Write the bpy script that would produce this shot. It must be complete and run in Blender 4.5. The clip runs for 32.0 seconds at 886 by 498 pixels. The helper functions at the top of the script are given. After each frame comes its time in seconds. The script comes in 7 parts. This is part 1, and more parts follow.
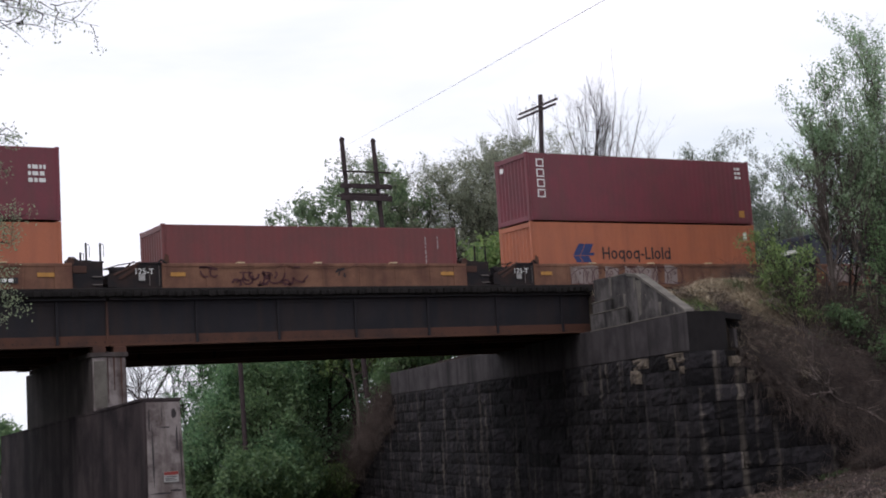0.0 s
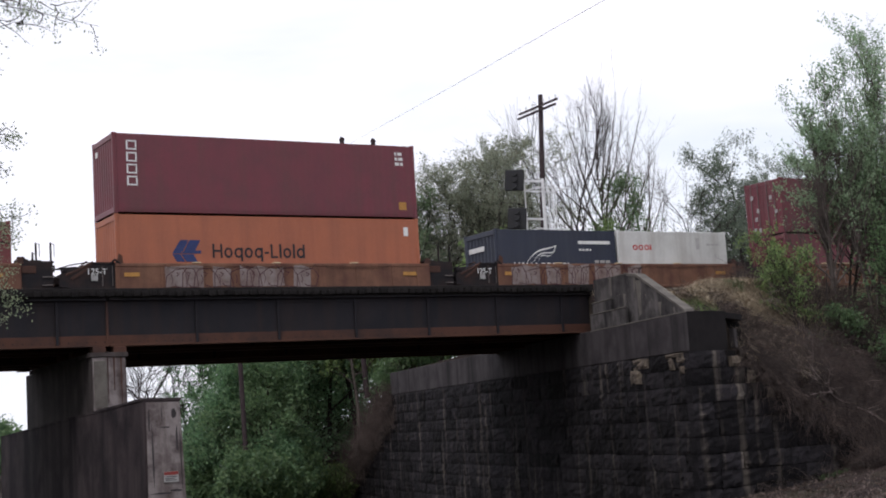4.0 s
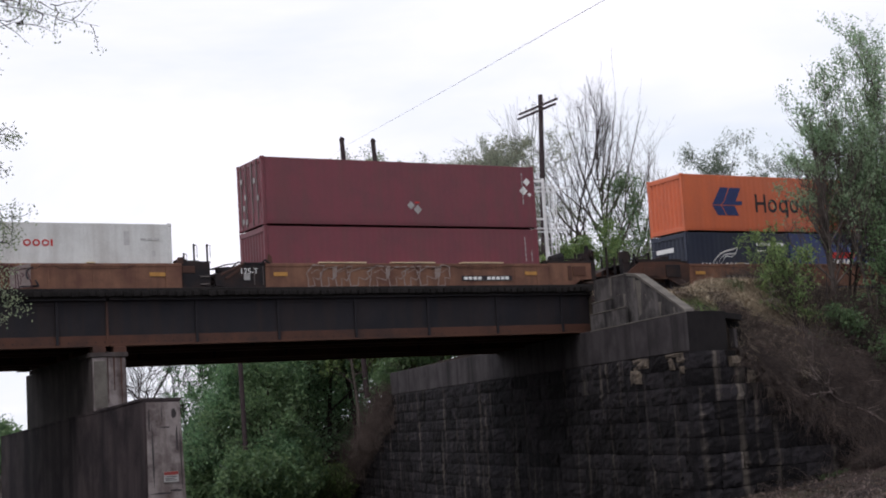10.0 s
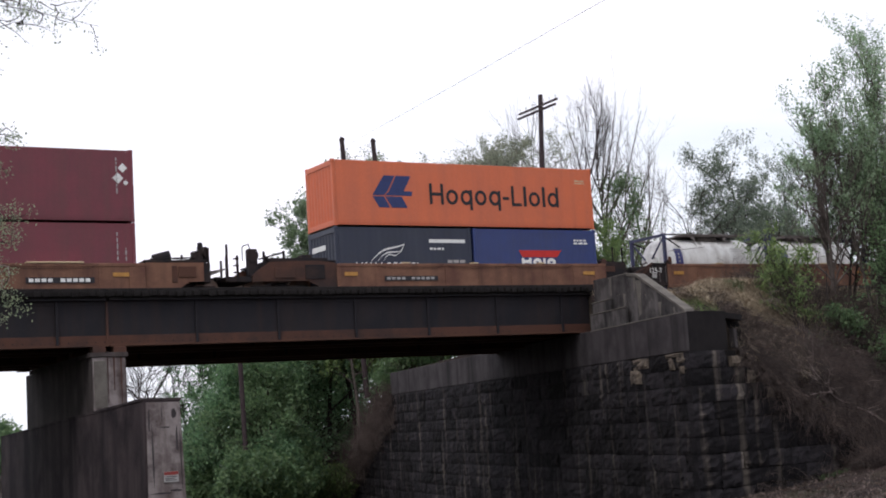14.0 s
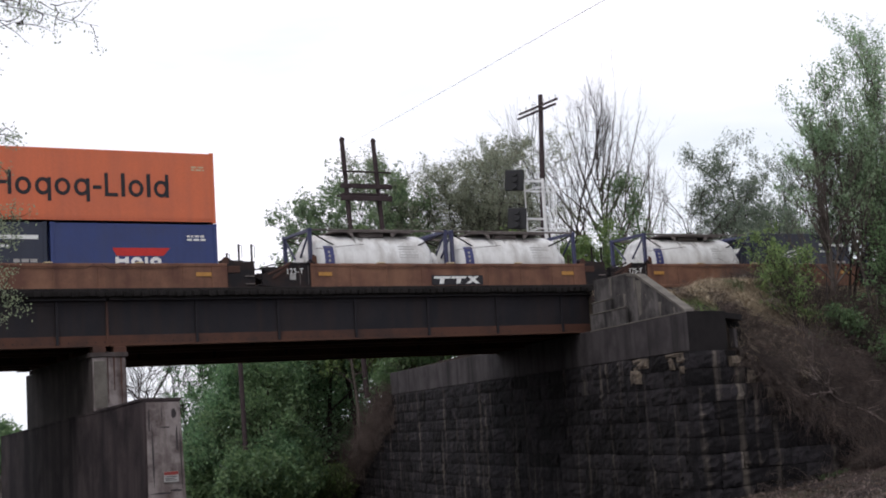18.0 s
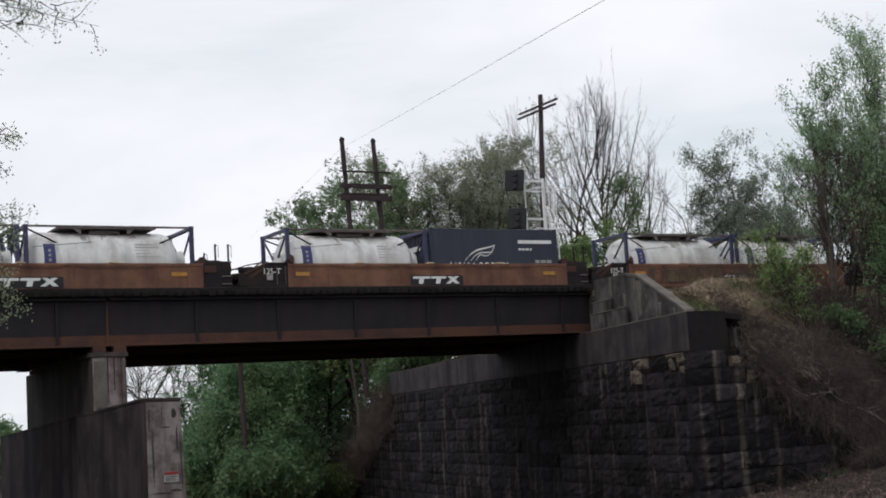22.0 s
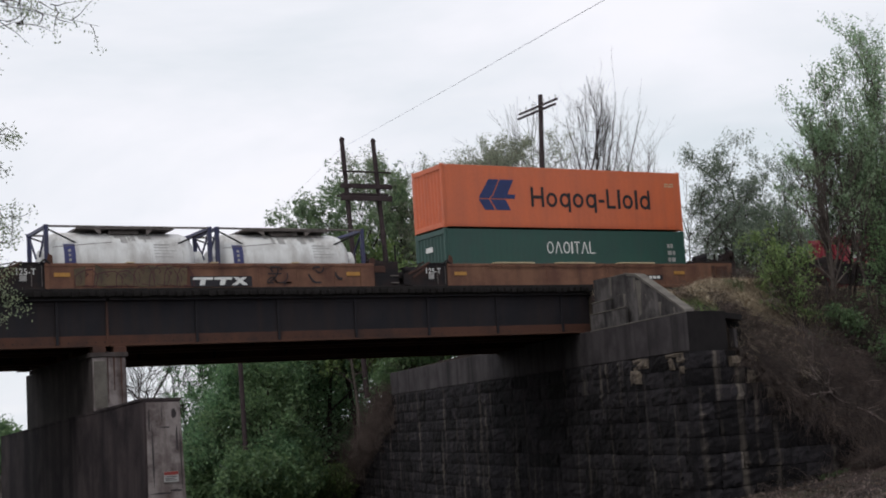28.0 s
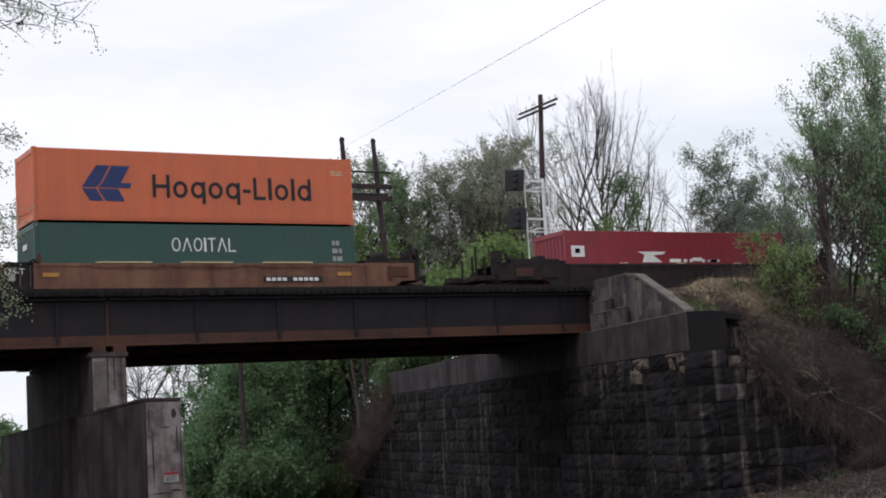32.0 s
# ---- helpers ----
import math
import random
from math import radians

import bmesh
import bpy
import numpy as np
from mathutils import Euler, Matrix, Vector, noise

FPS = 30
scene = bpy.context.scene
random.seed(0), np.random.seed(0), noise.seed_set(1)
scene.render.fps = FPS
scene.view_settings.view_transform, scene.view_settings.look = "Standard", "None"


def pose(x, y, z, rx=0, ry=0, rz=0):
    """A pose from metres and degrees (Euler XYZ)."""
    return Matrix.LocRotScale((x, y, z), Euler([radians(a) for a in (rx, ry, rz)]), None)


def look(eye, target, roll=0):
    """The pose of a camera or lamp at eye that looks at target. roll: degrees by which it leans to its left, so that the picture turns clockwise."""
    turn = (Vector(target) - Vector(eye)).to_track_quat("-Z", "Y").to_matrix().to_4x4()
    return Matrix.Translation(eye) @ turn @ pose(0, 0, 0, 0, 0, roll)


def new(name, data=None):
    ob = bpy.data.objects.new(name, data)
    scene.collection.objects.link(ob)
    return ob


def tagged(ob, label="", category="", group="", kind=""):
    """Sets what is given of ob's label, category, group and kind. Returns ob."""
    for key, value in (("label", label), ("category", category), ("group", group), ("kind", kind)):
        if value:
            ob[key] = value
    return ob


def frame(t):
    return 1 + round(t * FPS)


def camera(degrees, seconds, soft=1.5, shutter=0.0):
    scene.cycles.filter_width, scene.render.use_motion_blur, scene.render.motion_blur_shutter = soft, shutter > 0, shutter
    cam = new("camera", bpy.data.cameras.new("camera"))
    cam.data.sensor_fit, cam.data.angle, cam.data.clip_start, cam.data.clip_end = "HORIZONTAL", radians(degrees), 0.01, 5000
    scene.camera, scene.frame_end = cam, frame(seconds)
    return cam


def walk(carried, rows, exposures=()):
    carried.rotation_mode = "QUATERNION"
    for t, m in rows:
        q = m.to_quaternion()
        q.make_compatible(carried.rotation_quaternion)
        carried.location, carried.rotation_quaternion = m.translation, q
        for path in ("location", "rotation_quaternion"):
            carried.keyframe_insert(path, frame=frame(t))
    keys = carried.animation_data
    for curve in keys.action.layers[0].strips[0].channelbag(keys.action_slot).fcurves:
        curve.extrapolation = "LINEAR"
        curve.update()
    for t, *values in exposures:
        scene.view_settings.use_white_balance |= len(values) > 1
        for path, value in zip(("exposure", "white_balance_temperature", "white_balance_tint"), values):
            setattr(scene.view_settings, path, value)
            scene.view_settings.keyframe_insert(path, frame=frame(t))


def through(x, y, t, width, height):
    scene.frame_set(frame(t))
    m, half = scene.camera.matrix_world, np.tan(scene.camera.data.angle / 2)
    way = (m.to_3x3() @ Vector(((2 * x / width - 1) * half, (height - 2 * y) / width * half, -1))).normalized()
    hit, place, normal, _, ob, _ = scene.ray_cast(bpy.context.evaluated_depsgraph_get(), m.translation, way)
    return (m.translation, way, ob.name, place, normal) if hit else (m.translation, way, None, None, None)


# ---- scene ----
# ---------------------------------------------------------------- camera
EYE = (0.0, -48.61, 1.6)
AIM = (EYE[0] + 5.009, EYE[1] + 8.572, EYE[2] + 1.199)
cam = camera(34.41, 32.0, soft=1.9)
walk(cam, [(0.0, look(EYE, AIM, -3.617)), (32.0, look(EYE, AIM, -3.617))],
     exposures=[(0.0, 0.06, 6200, 13), (6.0, 0.10, 6200, 13), (9.0, 0.0, 6200, 13), (11.0, 0.04, 6200, 13), (13.0, 0.17, 6200, 13), (17.0, 0.12, 6250, 12), (19.0, 0.08, 6280, 11), (20.0, -0.12, 6300, 9), (25.0, -0.18, 6300, 8), (29.0, -0.17, 6300, 9), (32.0, -0.03, 6250, 10)])

# ---------------------------------------------------------------- light
world = bpy.data.worlds.new("overcast_sky")
scene.world = world
world.use_nodes = True
wn = world.node_tree
wn.nodes.clear()


def add(tree, kind, **values):
    n = tree.nodes.new(kind)
    for k, v in values.items():
        if k == "operation":
            n.operation = v
        elif k == "data_type":
            n.data_type = v
        elif k == "sky_type":
            n.sky_type = v
        elif k == "sun_disc":
            n.sun_disc = v
        elif k == "sun_elevation":
            n.sun_elevation = v
        elif k == "sun_rotation":
            n.sun_rotation = v
        else:
            n.inputs[k].default_value = v
    return n


SUN_EL, SUN_AZ = radians(52), radians(250)
w_out = add(wn, "ShaderNodeOutputWorld")
w_bg = add(wn, "ShaderNodeBackground", Strength=1.0)
w_sky = add(wn, "ShaderNodeTexSky", sky_type="NISHITA", sun_disc=False, sun_elevation=SUN_EL, sun_rotation=SUN_AZ)
w_scale = add(wn, "ShaderNodeVectorMath", operation="SCALE", Scale=0.1)
w_co = add(wn, "ShaderNodeTexCoord")
w_map = add(wn, "ShaderNodeMapping", Scale=(1.0, 1.0, 3.2))
w_noise = add(wn, "ShaderNodeTexNoise", Scale=1.9, Detail=6.0, Roughness=0.55, Distortion=0.4)
w_ramp = add(wn, "ShaderNodeValToRGB")
w_ramp.color_ramp.elements[0].position, w_ramp.color_ramp.elements[0].color = 0.33, (0.86, 0.90, 0.94, 1)
w_ramp.color_ramp.elements[1].position, w_ramp.color_ramp.elements[1].color = 0.60, (1.16, 1.12, 1.16, 1)
w_mix = add(wn, "ShaderNodeMix", data_type="RGBA")
w_mix.inputs[0].default_value = 0.93
wn.links.new(w_sky.outputs[0], w_scale.inputs[0])
wn.links.new(w_co.outputs["Generated"], w_map.inputs[0])
wn.links.new(w_map.outputs[0], w_noise.inputs["Vector"])
wn.links.new(w_noise.outputs[0], w_ramp.inputs[0])
wn.links.new(w_scale.outputs[0], w_mix.inputs[6])
wn.links.new(w_ramp.outputs[0], w_mix.inputs[7])
wn.links.new(w_mix.outputs[2], w_bg.inputs[0])
wn.links.new(w_bg.outputs[0], w_out.inputs[0])

sun = new("sun", bpy.data.lights.new("sun", "SUN"))
sun.data.energy, sun.data.angle, sun.data.color = 1.1, radians(25), (1.0, 0.96, 0.9)
sun.matrix_world = look((-40, -22, 55), (0, 0, 0))


# ---------------------------------------------------------------- materials
def surface(name, base, second=None, rough=0.75, metal=0.0, scale=3.0, amount=0.5, grain=40.0, bump=0.25, streak=None,
            streak_amount=0.5, streak_scale=2.2, spread=0.0, low=0.42, high=0.66, bump_size=0.02, world=False, run=(0.45, 0.68)):
    """Base colour blotched with a second one at a large and a fine scale, run-off streaks, relief; spread: piece to piece."""
    m = bpy.data.materials.new(name)
    m.use_nodes = True
    t = m.node_tree
    b = t.nodes["Principled BSDF"]
    link = t.links.new
    where = add(t, "ShaderNodeNewGeometry").outputs["Position"] if world else add(t, "ShaderNodeTexCoord").outputs["Object"]
    big = add(t, "ShaderNodeTexNoise", Scale=scale, Detail=7.0, Roughness=0.62)
    fine = add(t, "ShaderNodeTexNoise", Scale=grain, Detail=4.0, Roughness=0.7)
    link(where, big.inputs["Vector"])
    link(where, fine.inputs["Vector"])
    ramp = add(t, "ShaderNodeMapRange")
    ramp.inputs[1].default_value, ramp.inputs[2].default_value = low, high
    ramp.inputs[4].default_value = amount
    link(big.outputs[0], ramp.inputs[0])
    mix = add(t, "ShaderNodeMix", data_type="RGBA")
    mix.inputs[6].default_value = (*base, 1)
    mix.inputs[7].default_value = (*(second or [c * 0.55 for c in base]), 1)
    link(ramp.outputs[0], mix.inputs[0])
    colour = mix.outputs[2]
    if streak:
        sm = add(t, "ShaderNodeMapping", Scale=(streak_scale, streak_scale, streak_scale * 0.07))
        sn = add(t, "ShaderNodeTexNoise", Scale=1.0, Detail=5.0, Roughness=0.6)
        link(where, sm.inputs[0])
        link(sm.outputs[0], sn.inputs["Vector"])
        sr = add(t, "ShaderNodeMapRange")
        sr.inputs[1].default_value, sr.inputs[2].default_value, sr.inputs[4].default_value = run[0], run[1], streak_amount
        link(sn.outputs[0], sr.inputs[0])
        m2 = add(t, "ShaderNodeMix", data_type="RGBA")
        m2.inputs[7].default_value = (*streak, 1)
        link(sr.outputs[0], m2.inputs[0])
        link(colour, m2.inputs[6])
        colour = m2.outputs[2]
    hsv = add(t, "ShaderNodeHueSaturation")
    gr = add(t, "ShaderNodeMapRange")
    gr.inputs[1].default_value, gr.inputs[2].default_value = 0.25, 0.75
    gr.inputs[3].default_value, gr.inputs[4].default_value = 0.85, 1.15
    link(fine.outputs[0], gr.inputs[0])
    value = gr.outputs[0]
    if spread:
        oi = add(t, "ShaderNodeObjectInfo")
        orr = add(t, "ShaderNodeMapRange")
        orr.inputs[3].default_value, orr.inputs[4].default_value = 1 - spread, 1 + spread
        link(oi.outputs["Random"], orr.inputs[0])
        mu = add(t, "ShaderNodeMath", operation="MULTIPLY")
        link(value, mu.inputs[0])
        link(orr.outputs[0], mu.inputs[1])
        value = mu.outputs[0]
    link(value, hsv.inputs["Value"])
    link(colour, hsv.inputs["Color"])
    link(hsv.outputs[0], b.inputs["Base Color"])
    b.inputs["Roughness"].default_value = rough
    b.inputs["Metallic"].default_value = metal
    b.inputs["Specular IOR Level"].default_value = 0.5 if rough < 0.58 else 0.3 if rough < 0.72 else 0.12
    if bump:
        bp = add(t, "ShaderNodeBump", Strength=bump, Distance=bump_size)
        link(fine.outputs[0], bp.inputs["Height"])
        link(bp.outputs[0], b.inputs["Normal"])
    return m


def foliage(name, light, dark, yellow=(0.2, 0.2, 0.05), through=0.5):
    """Leaves: each leaf its own shade, lit through from behind."""
    m = bpy.data.materials.new(name)
    m.use_nodes = True
    t = m.node_tree
    link = t.links.new
    b = t.nodes["Principled BSDF"]
    out = t.nodes["Material Output"]
    ge = add(t, "ShaderNodeNewGeometry")
    ramp = add(t, "ShaderNodeValToRGB")
    ramp.color_ramp.elements[0].color = (*dark, 1)
    ramp.color_ramp.elements[1].color = (*light, 1)
    e = ramp.color_ramp.elements.new(0.93)
    e.color = (*yellow, 1)
    ramp.color_ramp.elements[2].position = 1.0
    ramp.color_ramp.elements[1].position = 0.75
    link(ge.outputs["Random Per Island"], ramp.inputs[0])
    link(ramp.outputs[0], b.inputs["Base Color"])
    b.inputs["Roughness"].default_value = 0.6
    tr = add(t, "ShaderNodeBsdfTranslucent")
    link(ramp.outputs[0], tr.inputs[0])
    mx = add(t, "ShaderNodeMixShader")
    mx.inputs[0].default_value = through
    link(b.outputs[0], mx.inputs[1])
    link(tr.outputs[0], mx.inputs[2])
    link(mx.outputs[0], out.inputs[0])
    return m


RUST = (0.075, 0.03, 0.016)
GRIME = (0.03, 0.027, 0.026)
stone = surface("sooty_sandstone", (0.0215, 0.0192, 0.0212), (0.0085, 0.008, 0.009), 0.95, scale=2.3, amount=0.95, grain=12, bump=1.0, bump_size=0.06, streak=(0.12, 0.102, 0.086), streak_amount=0.85, streak_scale=2.0, spread=0.5, world=True, run=(0.56, 0.72))
pale_stone = surface("weathered_pale_sandstone", (0.15, 0.122, 0.096), (0.04, 0.034, 0.031), 0.92, scale=3.4, amount=0.95, grain=14, bump=0.9, bump_size=0.04, spread=0.2, world=True)
mortar = surface("dark_joint", (0.010, 0.009, 0.009), None, 0.95, grain=20, bump=0.5)
dark_concrete = surface("stained_dark_concrete", (0.06, 0.053, 0.055), (0.024, 0.021, 0.023), 0.9, scale=0.9, amount=0.8, grain=26, bump=0.35, streak=(0.014, 0.013, 0.013), streak_amount=0.85, streak_scale=1.6)
# much darker than the cap it adjoins, with a few pale runs
blackish_concrete = surface("near_black_concrete", (0.017, 0.015, 0.0155), (0.008, 0.0075, 0.008), 0.9, scale=1.1, amount=0.8, grain=26, bump=0.4, streak=(0.06, 0.054, 0.052), streak_amount=0.4, streak_scale=1.4, run=(0.58, 0.76))
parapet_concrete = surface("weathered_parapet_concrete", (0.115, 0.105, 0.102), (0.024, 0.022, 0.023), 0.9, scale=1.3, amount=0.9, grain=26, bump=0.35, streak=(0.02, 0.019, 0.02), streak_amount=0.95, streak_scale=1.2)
coping_concrete = surface("pale_coping_concrete", (0.14, 0.127, 0.112), (0.055, 0.05, 0.045), 0.9, scale=1.6, amount=0.6, grain=26, bump=0.3)
# pier and wall bodies: shade on the long faces is mixed into the stains
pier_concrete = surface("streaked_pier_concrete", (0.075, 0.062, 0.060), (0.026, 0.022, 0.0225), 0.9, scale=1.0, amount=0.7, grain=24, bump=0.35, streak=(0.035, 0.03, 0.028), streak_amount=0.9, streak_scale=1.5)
plinth_concrete = surface("grimy_shaded_concrete", (0.062, 0.048, 0.050), (0.017, 0.0135, 0.016), 0.9, scale=0.7, amount=0.95, grain=24, bump=0.35, streak=(0.013, 0.0115, 0.0135), streak_amount=0.95, streak_scale=1.0)
# end faces: the daylight they catch is put into this paler colour
lit_end_concrete = surface("stained_lit_concrete", (0.235, 0.205, 0.198), (0.075, 0.058, 0.057), 0.9, scale=1.9, amount=0.95, grain=24, bump=0.45, streak=(0.06, 0.04, 0.036), streak_amount=0.85, streak_scale=2.0)
girder_steel = surface("black_girder_paint", (0.019, 0.0182, 0.022), (0.028, 0.025, 0.028), 0.75, scale=0.8, amount=0.7, grain=30, bump=0.15, streak=(0.035, 0.025, 0.022), streak_amount=0.5)
flange_steel = surface("rusty_flange", (0.085, 0.042, 0.03), (0.035, 0.026, 0.025), 0.75, scale=0.7, amount=0.9, grain=30, bump=0.25)
timber = surface("creosoted_timber", (0.014, 0.0125, 0.0125), (0.024, 0.021, 0.02), 0.9, scale=2.5, amount=0.6, grain=18, bump=0.4, spread=0.3)
rail_steel = surface("rail_steel", (0.12, 0.07, 0.05), (0.25, 0.22, 0.2), 0.5, 0.6, scale=2, grain=30)
ballast_mat = surface("ballast", (0.16, 0.145, 0.13), (0.06, 0.055, 0.05), 0.95, scale=9, amount=0.9, grain=18, bump=1.0, bump_size=0.06)
earth = surface("leaf_litter_earth", (0.046, 0.033, 0.030), (0.018, 0.014, 0.0135), 0.95, scale=0.9, amount=0.9, grain=9, bump=0.9, bump_size=0.08, streak=(0.07, 0.075, 0.03), streak_amount=0.3, streak_scale=0.4)
maroon = surface("maroon_container_paint", (0.14, 0.021, 0.033), (0.10, 0.021, 0.029), 0.5, scale=0.9, amount=0.7, grain=30, bump=0.06, streak=(0.085, 0.03, 0.026), streak_amount=0.35)
red_paint = surface("brick_red_container_paint", (0.14, 0.026, 0.026), (0.10, 0.026, 0.024), 0.5, scale=0.9, amount=0.7, grain=30, bump=0.06, streak=(0.08, 0.03, 0.026), streak_amount=0.4)
crimson = surface("crimson_container_paint", (0.23, 0.016, 0.03), (0.17, 0.018, 0.028), 0.45, scale=0.9, amount=0.6, grain=30, bump=0.06, streak=(0.12, 0.02, 0.025), streak_amount=0.3)
orange = surface("orange_container_paint", (0.56, 0.125, 0.045), (0.47, 0.115, 0.05), 0.5, scale=0.7, amount=0.6, grain=30, bump=0.06, streak=(0.38, 0.10, 0.05), streak_amount=0.35)
old_orange = surface("faded_orange_container_paint", (0.35, 0.105, 0.048), (0.28, 0.09, 0.045), 0.55, scale=0.7, amount=0.7, grain=30, bump=0.06, streak=(0.24, 0.075, 0.04), streak_amount=0.5)
green_paint = surface("dark_green_container_paint", (0.014, 0.062, 0.047), (0.018, 0.05, 0.042), 0.5, scale=0.9, amount=0.6, grain=30, bump=0.06, streak=(0.03, 0.05, 0.045), streak_amount=0.3)
navy = surface("navy_container_paint", (0.0125, 0.0175, 0.038), (0.017, 0.02, 0.033), 0.5, scale=0.9, amount=0.6, grain=30, bump=0.06, streak=(0.035, 0.04, 0.055), streak_amount=0.3)
blue_paint = surface("blue_container_paint", (0.018, 0.035, 0.14), (0.02, 0.03, 0.10), 0.5, scale=0.9, amount=0.6, grain=30, bump=0.06, streak=(0.03, 0.035, 0.08), streak_amount=0.3)
white_paint = surface("dirty_white_container_paint", (0.60, 0.60, 0.58), (0.42, 0.41, 0.39), 0.5, scale=0.8, amount=0.5, grain=30, bump=0.06, streak=(0.3, 0.27, 0.24), streak_amount=0.4)
tank_white = surface("white_tank_cladding", (0.66, 0.66, 0.65), (0.45, 0.43, 0.41), 0.4, scale=1.0, amount=0.6, grain=30, bump=0.04, streak=(0.2, 0.17, 0.15), streak_amount=0.6, streak_scale=2.0)
frame_blue = surface("dark_blue_frame_paint", (0.024, 0.027, 0.08), (0.035, 0.031, 0.045), 0.5, scale=3, amount=0.6, grain=40, bump=0.05)
band_blue = surface("blue_band", (0.025, 0.03, 0.13), (0.03, 0.03, 0.09), 0.45, scale=3, amount=0.4, grain=40, bump=0.0)
frame_grey = surface("grimy_walkway", (0.14, 0.12, 0.112), (0.06, 0.05, 0.046), 0.7, scale=2, amount=0.8, grain=30, bump=0.2)
car_ochre = surface("rusty_ochre_car_paint", (0.195, 0.103, 0.067), (0.115, 0.056, 0.042), 0.75, scale=1.1, amount=0.9, grain=22, bump=0.12, streak=(0.075, 0.04, 0.032), streak_amount=0.6, streak_scale=1.3)
car_black = surface("black_car_paint", (0.018, 0.0165, 0.0185), (0.042, 0.027, 0.023), 0.75, scale=1.5, amount=0.8, grain=26, bump=0.15)
pad_cream = surface("worn_cream_pad", (0.52, 0.42, 0.27), (0.36, 0.24, 0.13), 0.7, scale=4, amount=0.6, grain=40, bump=0.1)
mark_white = surface("white_marking", (0.72, 0.72, 0.70), (0.5, 0.49, 0.47), 0.6, scale=6, amount=0.4, grain=40, bump=0.0)
mark_black = surface("black_marking", (0.02, 0.018, 0.022), None, 0.6, scale=6, amount=0.4, grain=40, bump=0.0)
mark_blue = surface("blue_marking", (0.028, 0.042, 0.13), None, 0.6, scale=6, amount=0.3, grain=40, bump=0.0)
graffiti_pale = surface("faded_pale_spray_paint", (0.235, 0.195, 0.185), (0.14, 0.10, 0.09), 0.75, scale=2.2, amount=0.9, grain=30, bump=0.05, streak=(0.16, 0.10, 0.08), streak_amount=0.4)
graffiti_olive = surface("dull_olive_spray_paint", (0.125, 0.095, 0.06), (0.07, 0.056, 0.042), 0.75, scale=1.8, amount=0.9, grain=30, bump=0.05)
graffiti_line = surface("thin_grey_spray_line", (0.25, 0.205, 0.19), (0.2, 0.13, 0.10), 0.75, scale=4, amount=0.8, grain=30, bump=0.0)
graffiti_dark = surface("dark_maroon_spray_paint", (0.055, 0.018, 0.024), (0.08, 0.03, 0.03), 0.7, scale=4, amount=0.6, grain=30, bump=0.0)
faint_print = surface("faded_print", (0.40, 0.39, 0.38), (0.5, 0.49, 0.48), 0.6, scale=6, amount=0.6, grain=40, bump=0.0)
sign_red = surface("faded_sign_red", (0.22, 0.035, 0.03), (0.15, 0.03, 0.028), 0.7, scale=6, amount=0.6, grain=40, bump=0.0)
mark_red = surface("red_marking", (0.5, 0.03, 0.025), None, 0.6, scale=6, amount=0.3, grain=40, bump=0.0)
mark_yellow = surface("yellow_marking", (0.42, 0.215, 0.05), (0.28, 0.13, 0.045), 0.6, scale=6, amount=0.5, grain=40, bump=0.0)
mark_grey = surface("grey_marking", (0.33, 0.32, 0.31), (0.2, 0.19, 0.18), 0.7, scale=5, amount=0.6, grain=40, bump=0.0)
pole_wood = surface("weathered_pole_wood", (0.042, 0.030, 0.033), (0.07, 0.056, 0.054), 0.9, scale=3, amount=0.6, grain=20, bump=0.4)
galvanised = surface("white_painted_steel", (0.72, 0.72, 0.72), (0.5, 0.48, 0.47), 0.5, scale=5, amount=0.5, grain=30, bump=0.05)
signal_black = surface("signal_black", (0.018, 0.018, 0.02), (0.03, 0.03, 0.03), 0.6, grain=30, bump=0.05)
wire_mat = surface("weathered_wire", (0.10, 0.09, 0.11), None, 0.6, grain=30, bump=0.0)
bark = surface("grey_brown_bark", (0.12, 0.10, 0.09), (0.06, 0.05, 0.045), 0.95, scale=5, amount=0.8, grain=22, bump=0.7)
dark_bark = surface("dark_bark", (0.045, 0.036, 0.033), (0.022, 0.018, 0.017), 0.95, scale=5, amount=0.8, grain=22, bump=0.7)
twig_mat = surface("dry_brown_stems", (0.075, 0.060, 0.055), (0.026, 0.021, 0.0205), 0.9, scale=1.2, amount=0.9, grain=20, bump=0.2)
dead_wood = surface("bleached_dead_wood", (0.20, 0.162, 0.148), (0.09, 0.07, 0.064), 0.9, scale=2.5, amount=0.8, grain=24, bump=0.3)
dead_stem = surface("red_brown_dead_stems", (0.11, 0.084, 0.074), (0.046, 0.035, 0.032), 0.9, scale=1.2, amount=0.9, grain=20, bump=0.2)
straw = surface("dry_straw_grass", (0.42, 0.35, 0.25), (0.22, 0.17, 0.125), 0.9, scale=0.8, amount=0.9, grain=20, bump=0.0)
leaf_young = foliage("pale_unfolding_leaves", (0.27, 0.33, 0.21), (0.17, 0.22, 0.14), (0.32, 0.36, 0.22), 0.6)
litter = foliage("dry_leaf_litter", (0.078, 0.052, 0.043), (0.026, 0.019, 0.017), (0.14, 0.10, 0.084), 0.2)
leaf_fresh = foliage("fresh_green_leaves", (0.17, 0.27, 0.09), (0.09, 0.16, 0.055), (0.24, 0.32, 0.11))
leaf_olive = foliage("olive_spring_leaves", (0.295, 0.335, 0.245), (0.17, 0.20, 0.15), (0.35, 0.36, 0.26), 0.6)
leaf_deep = foliage("deep_green_leaves", (0.14, 0.235, 0.11), (0.07, 0.13, 0.065), (0.19, 0.28, 0.125))
leaf_grey = foliage("grey_green_leaves", (0.27, 0.40, 0.24), (0.165, 0.26, 0.15), (0.34, 0.45, 0.27), 0.65)
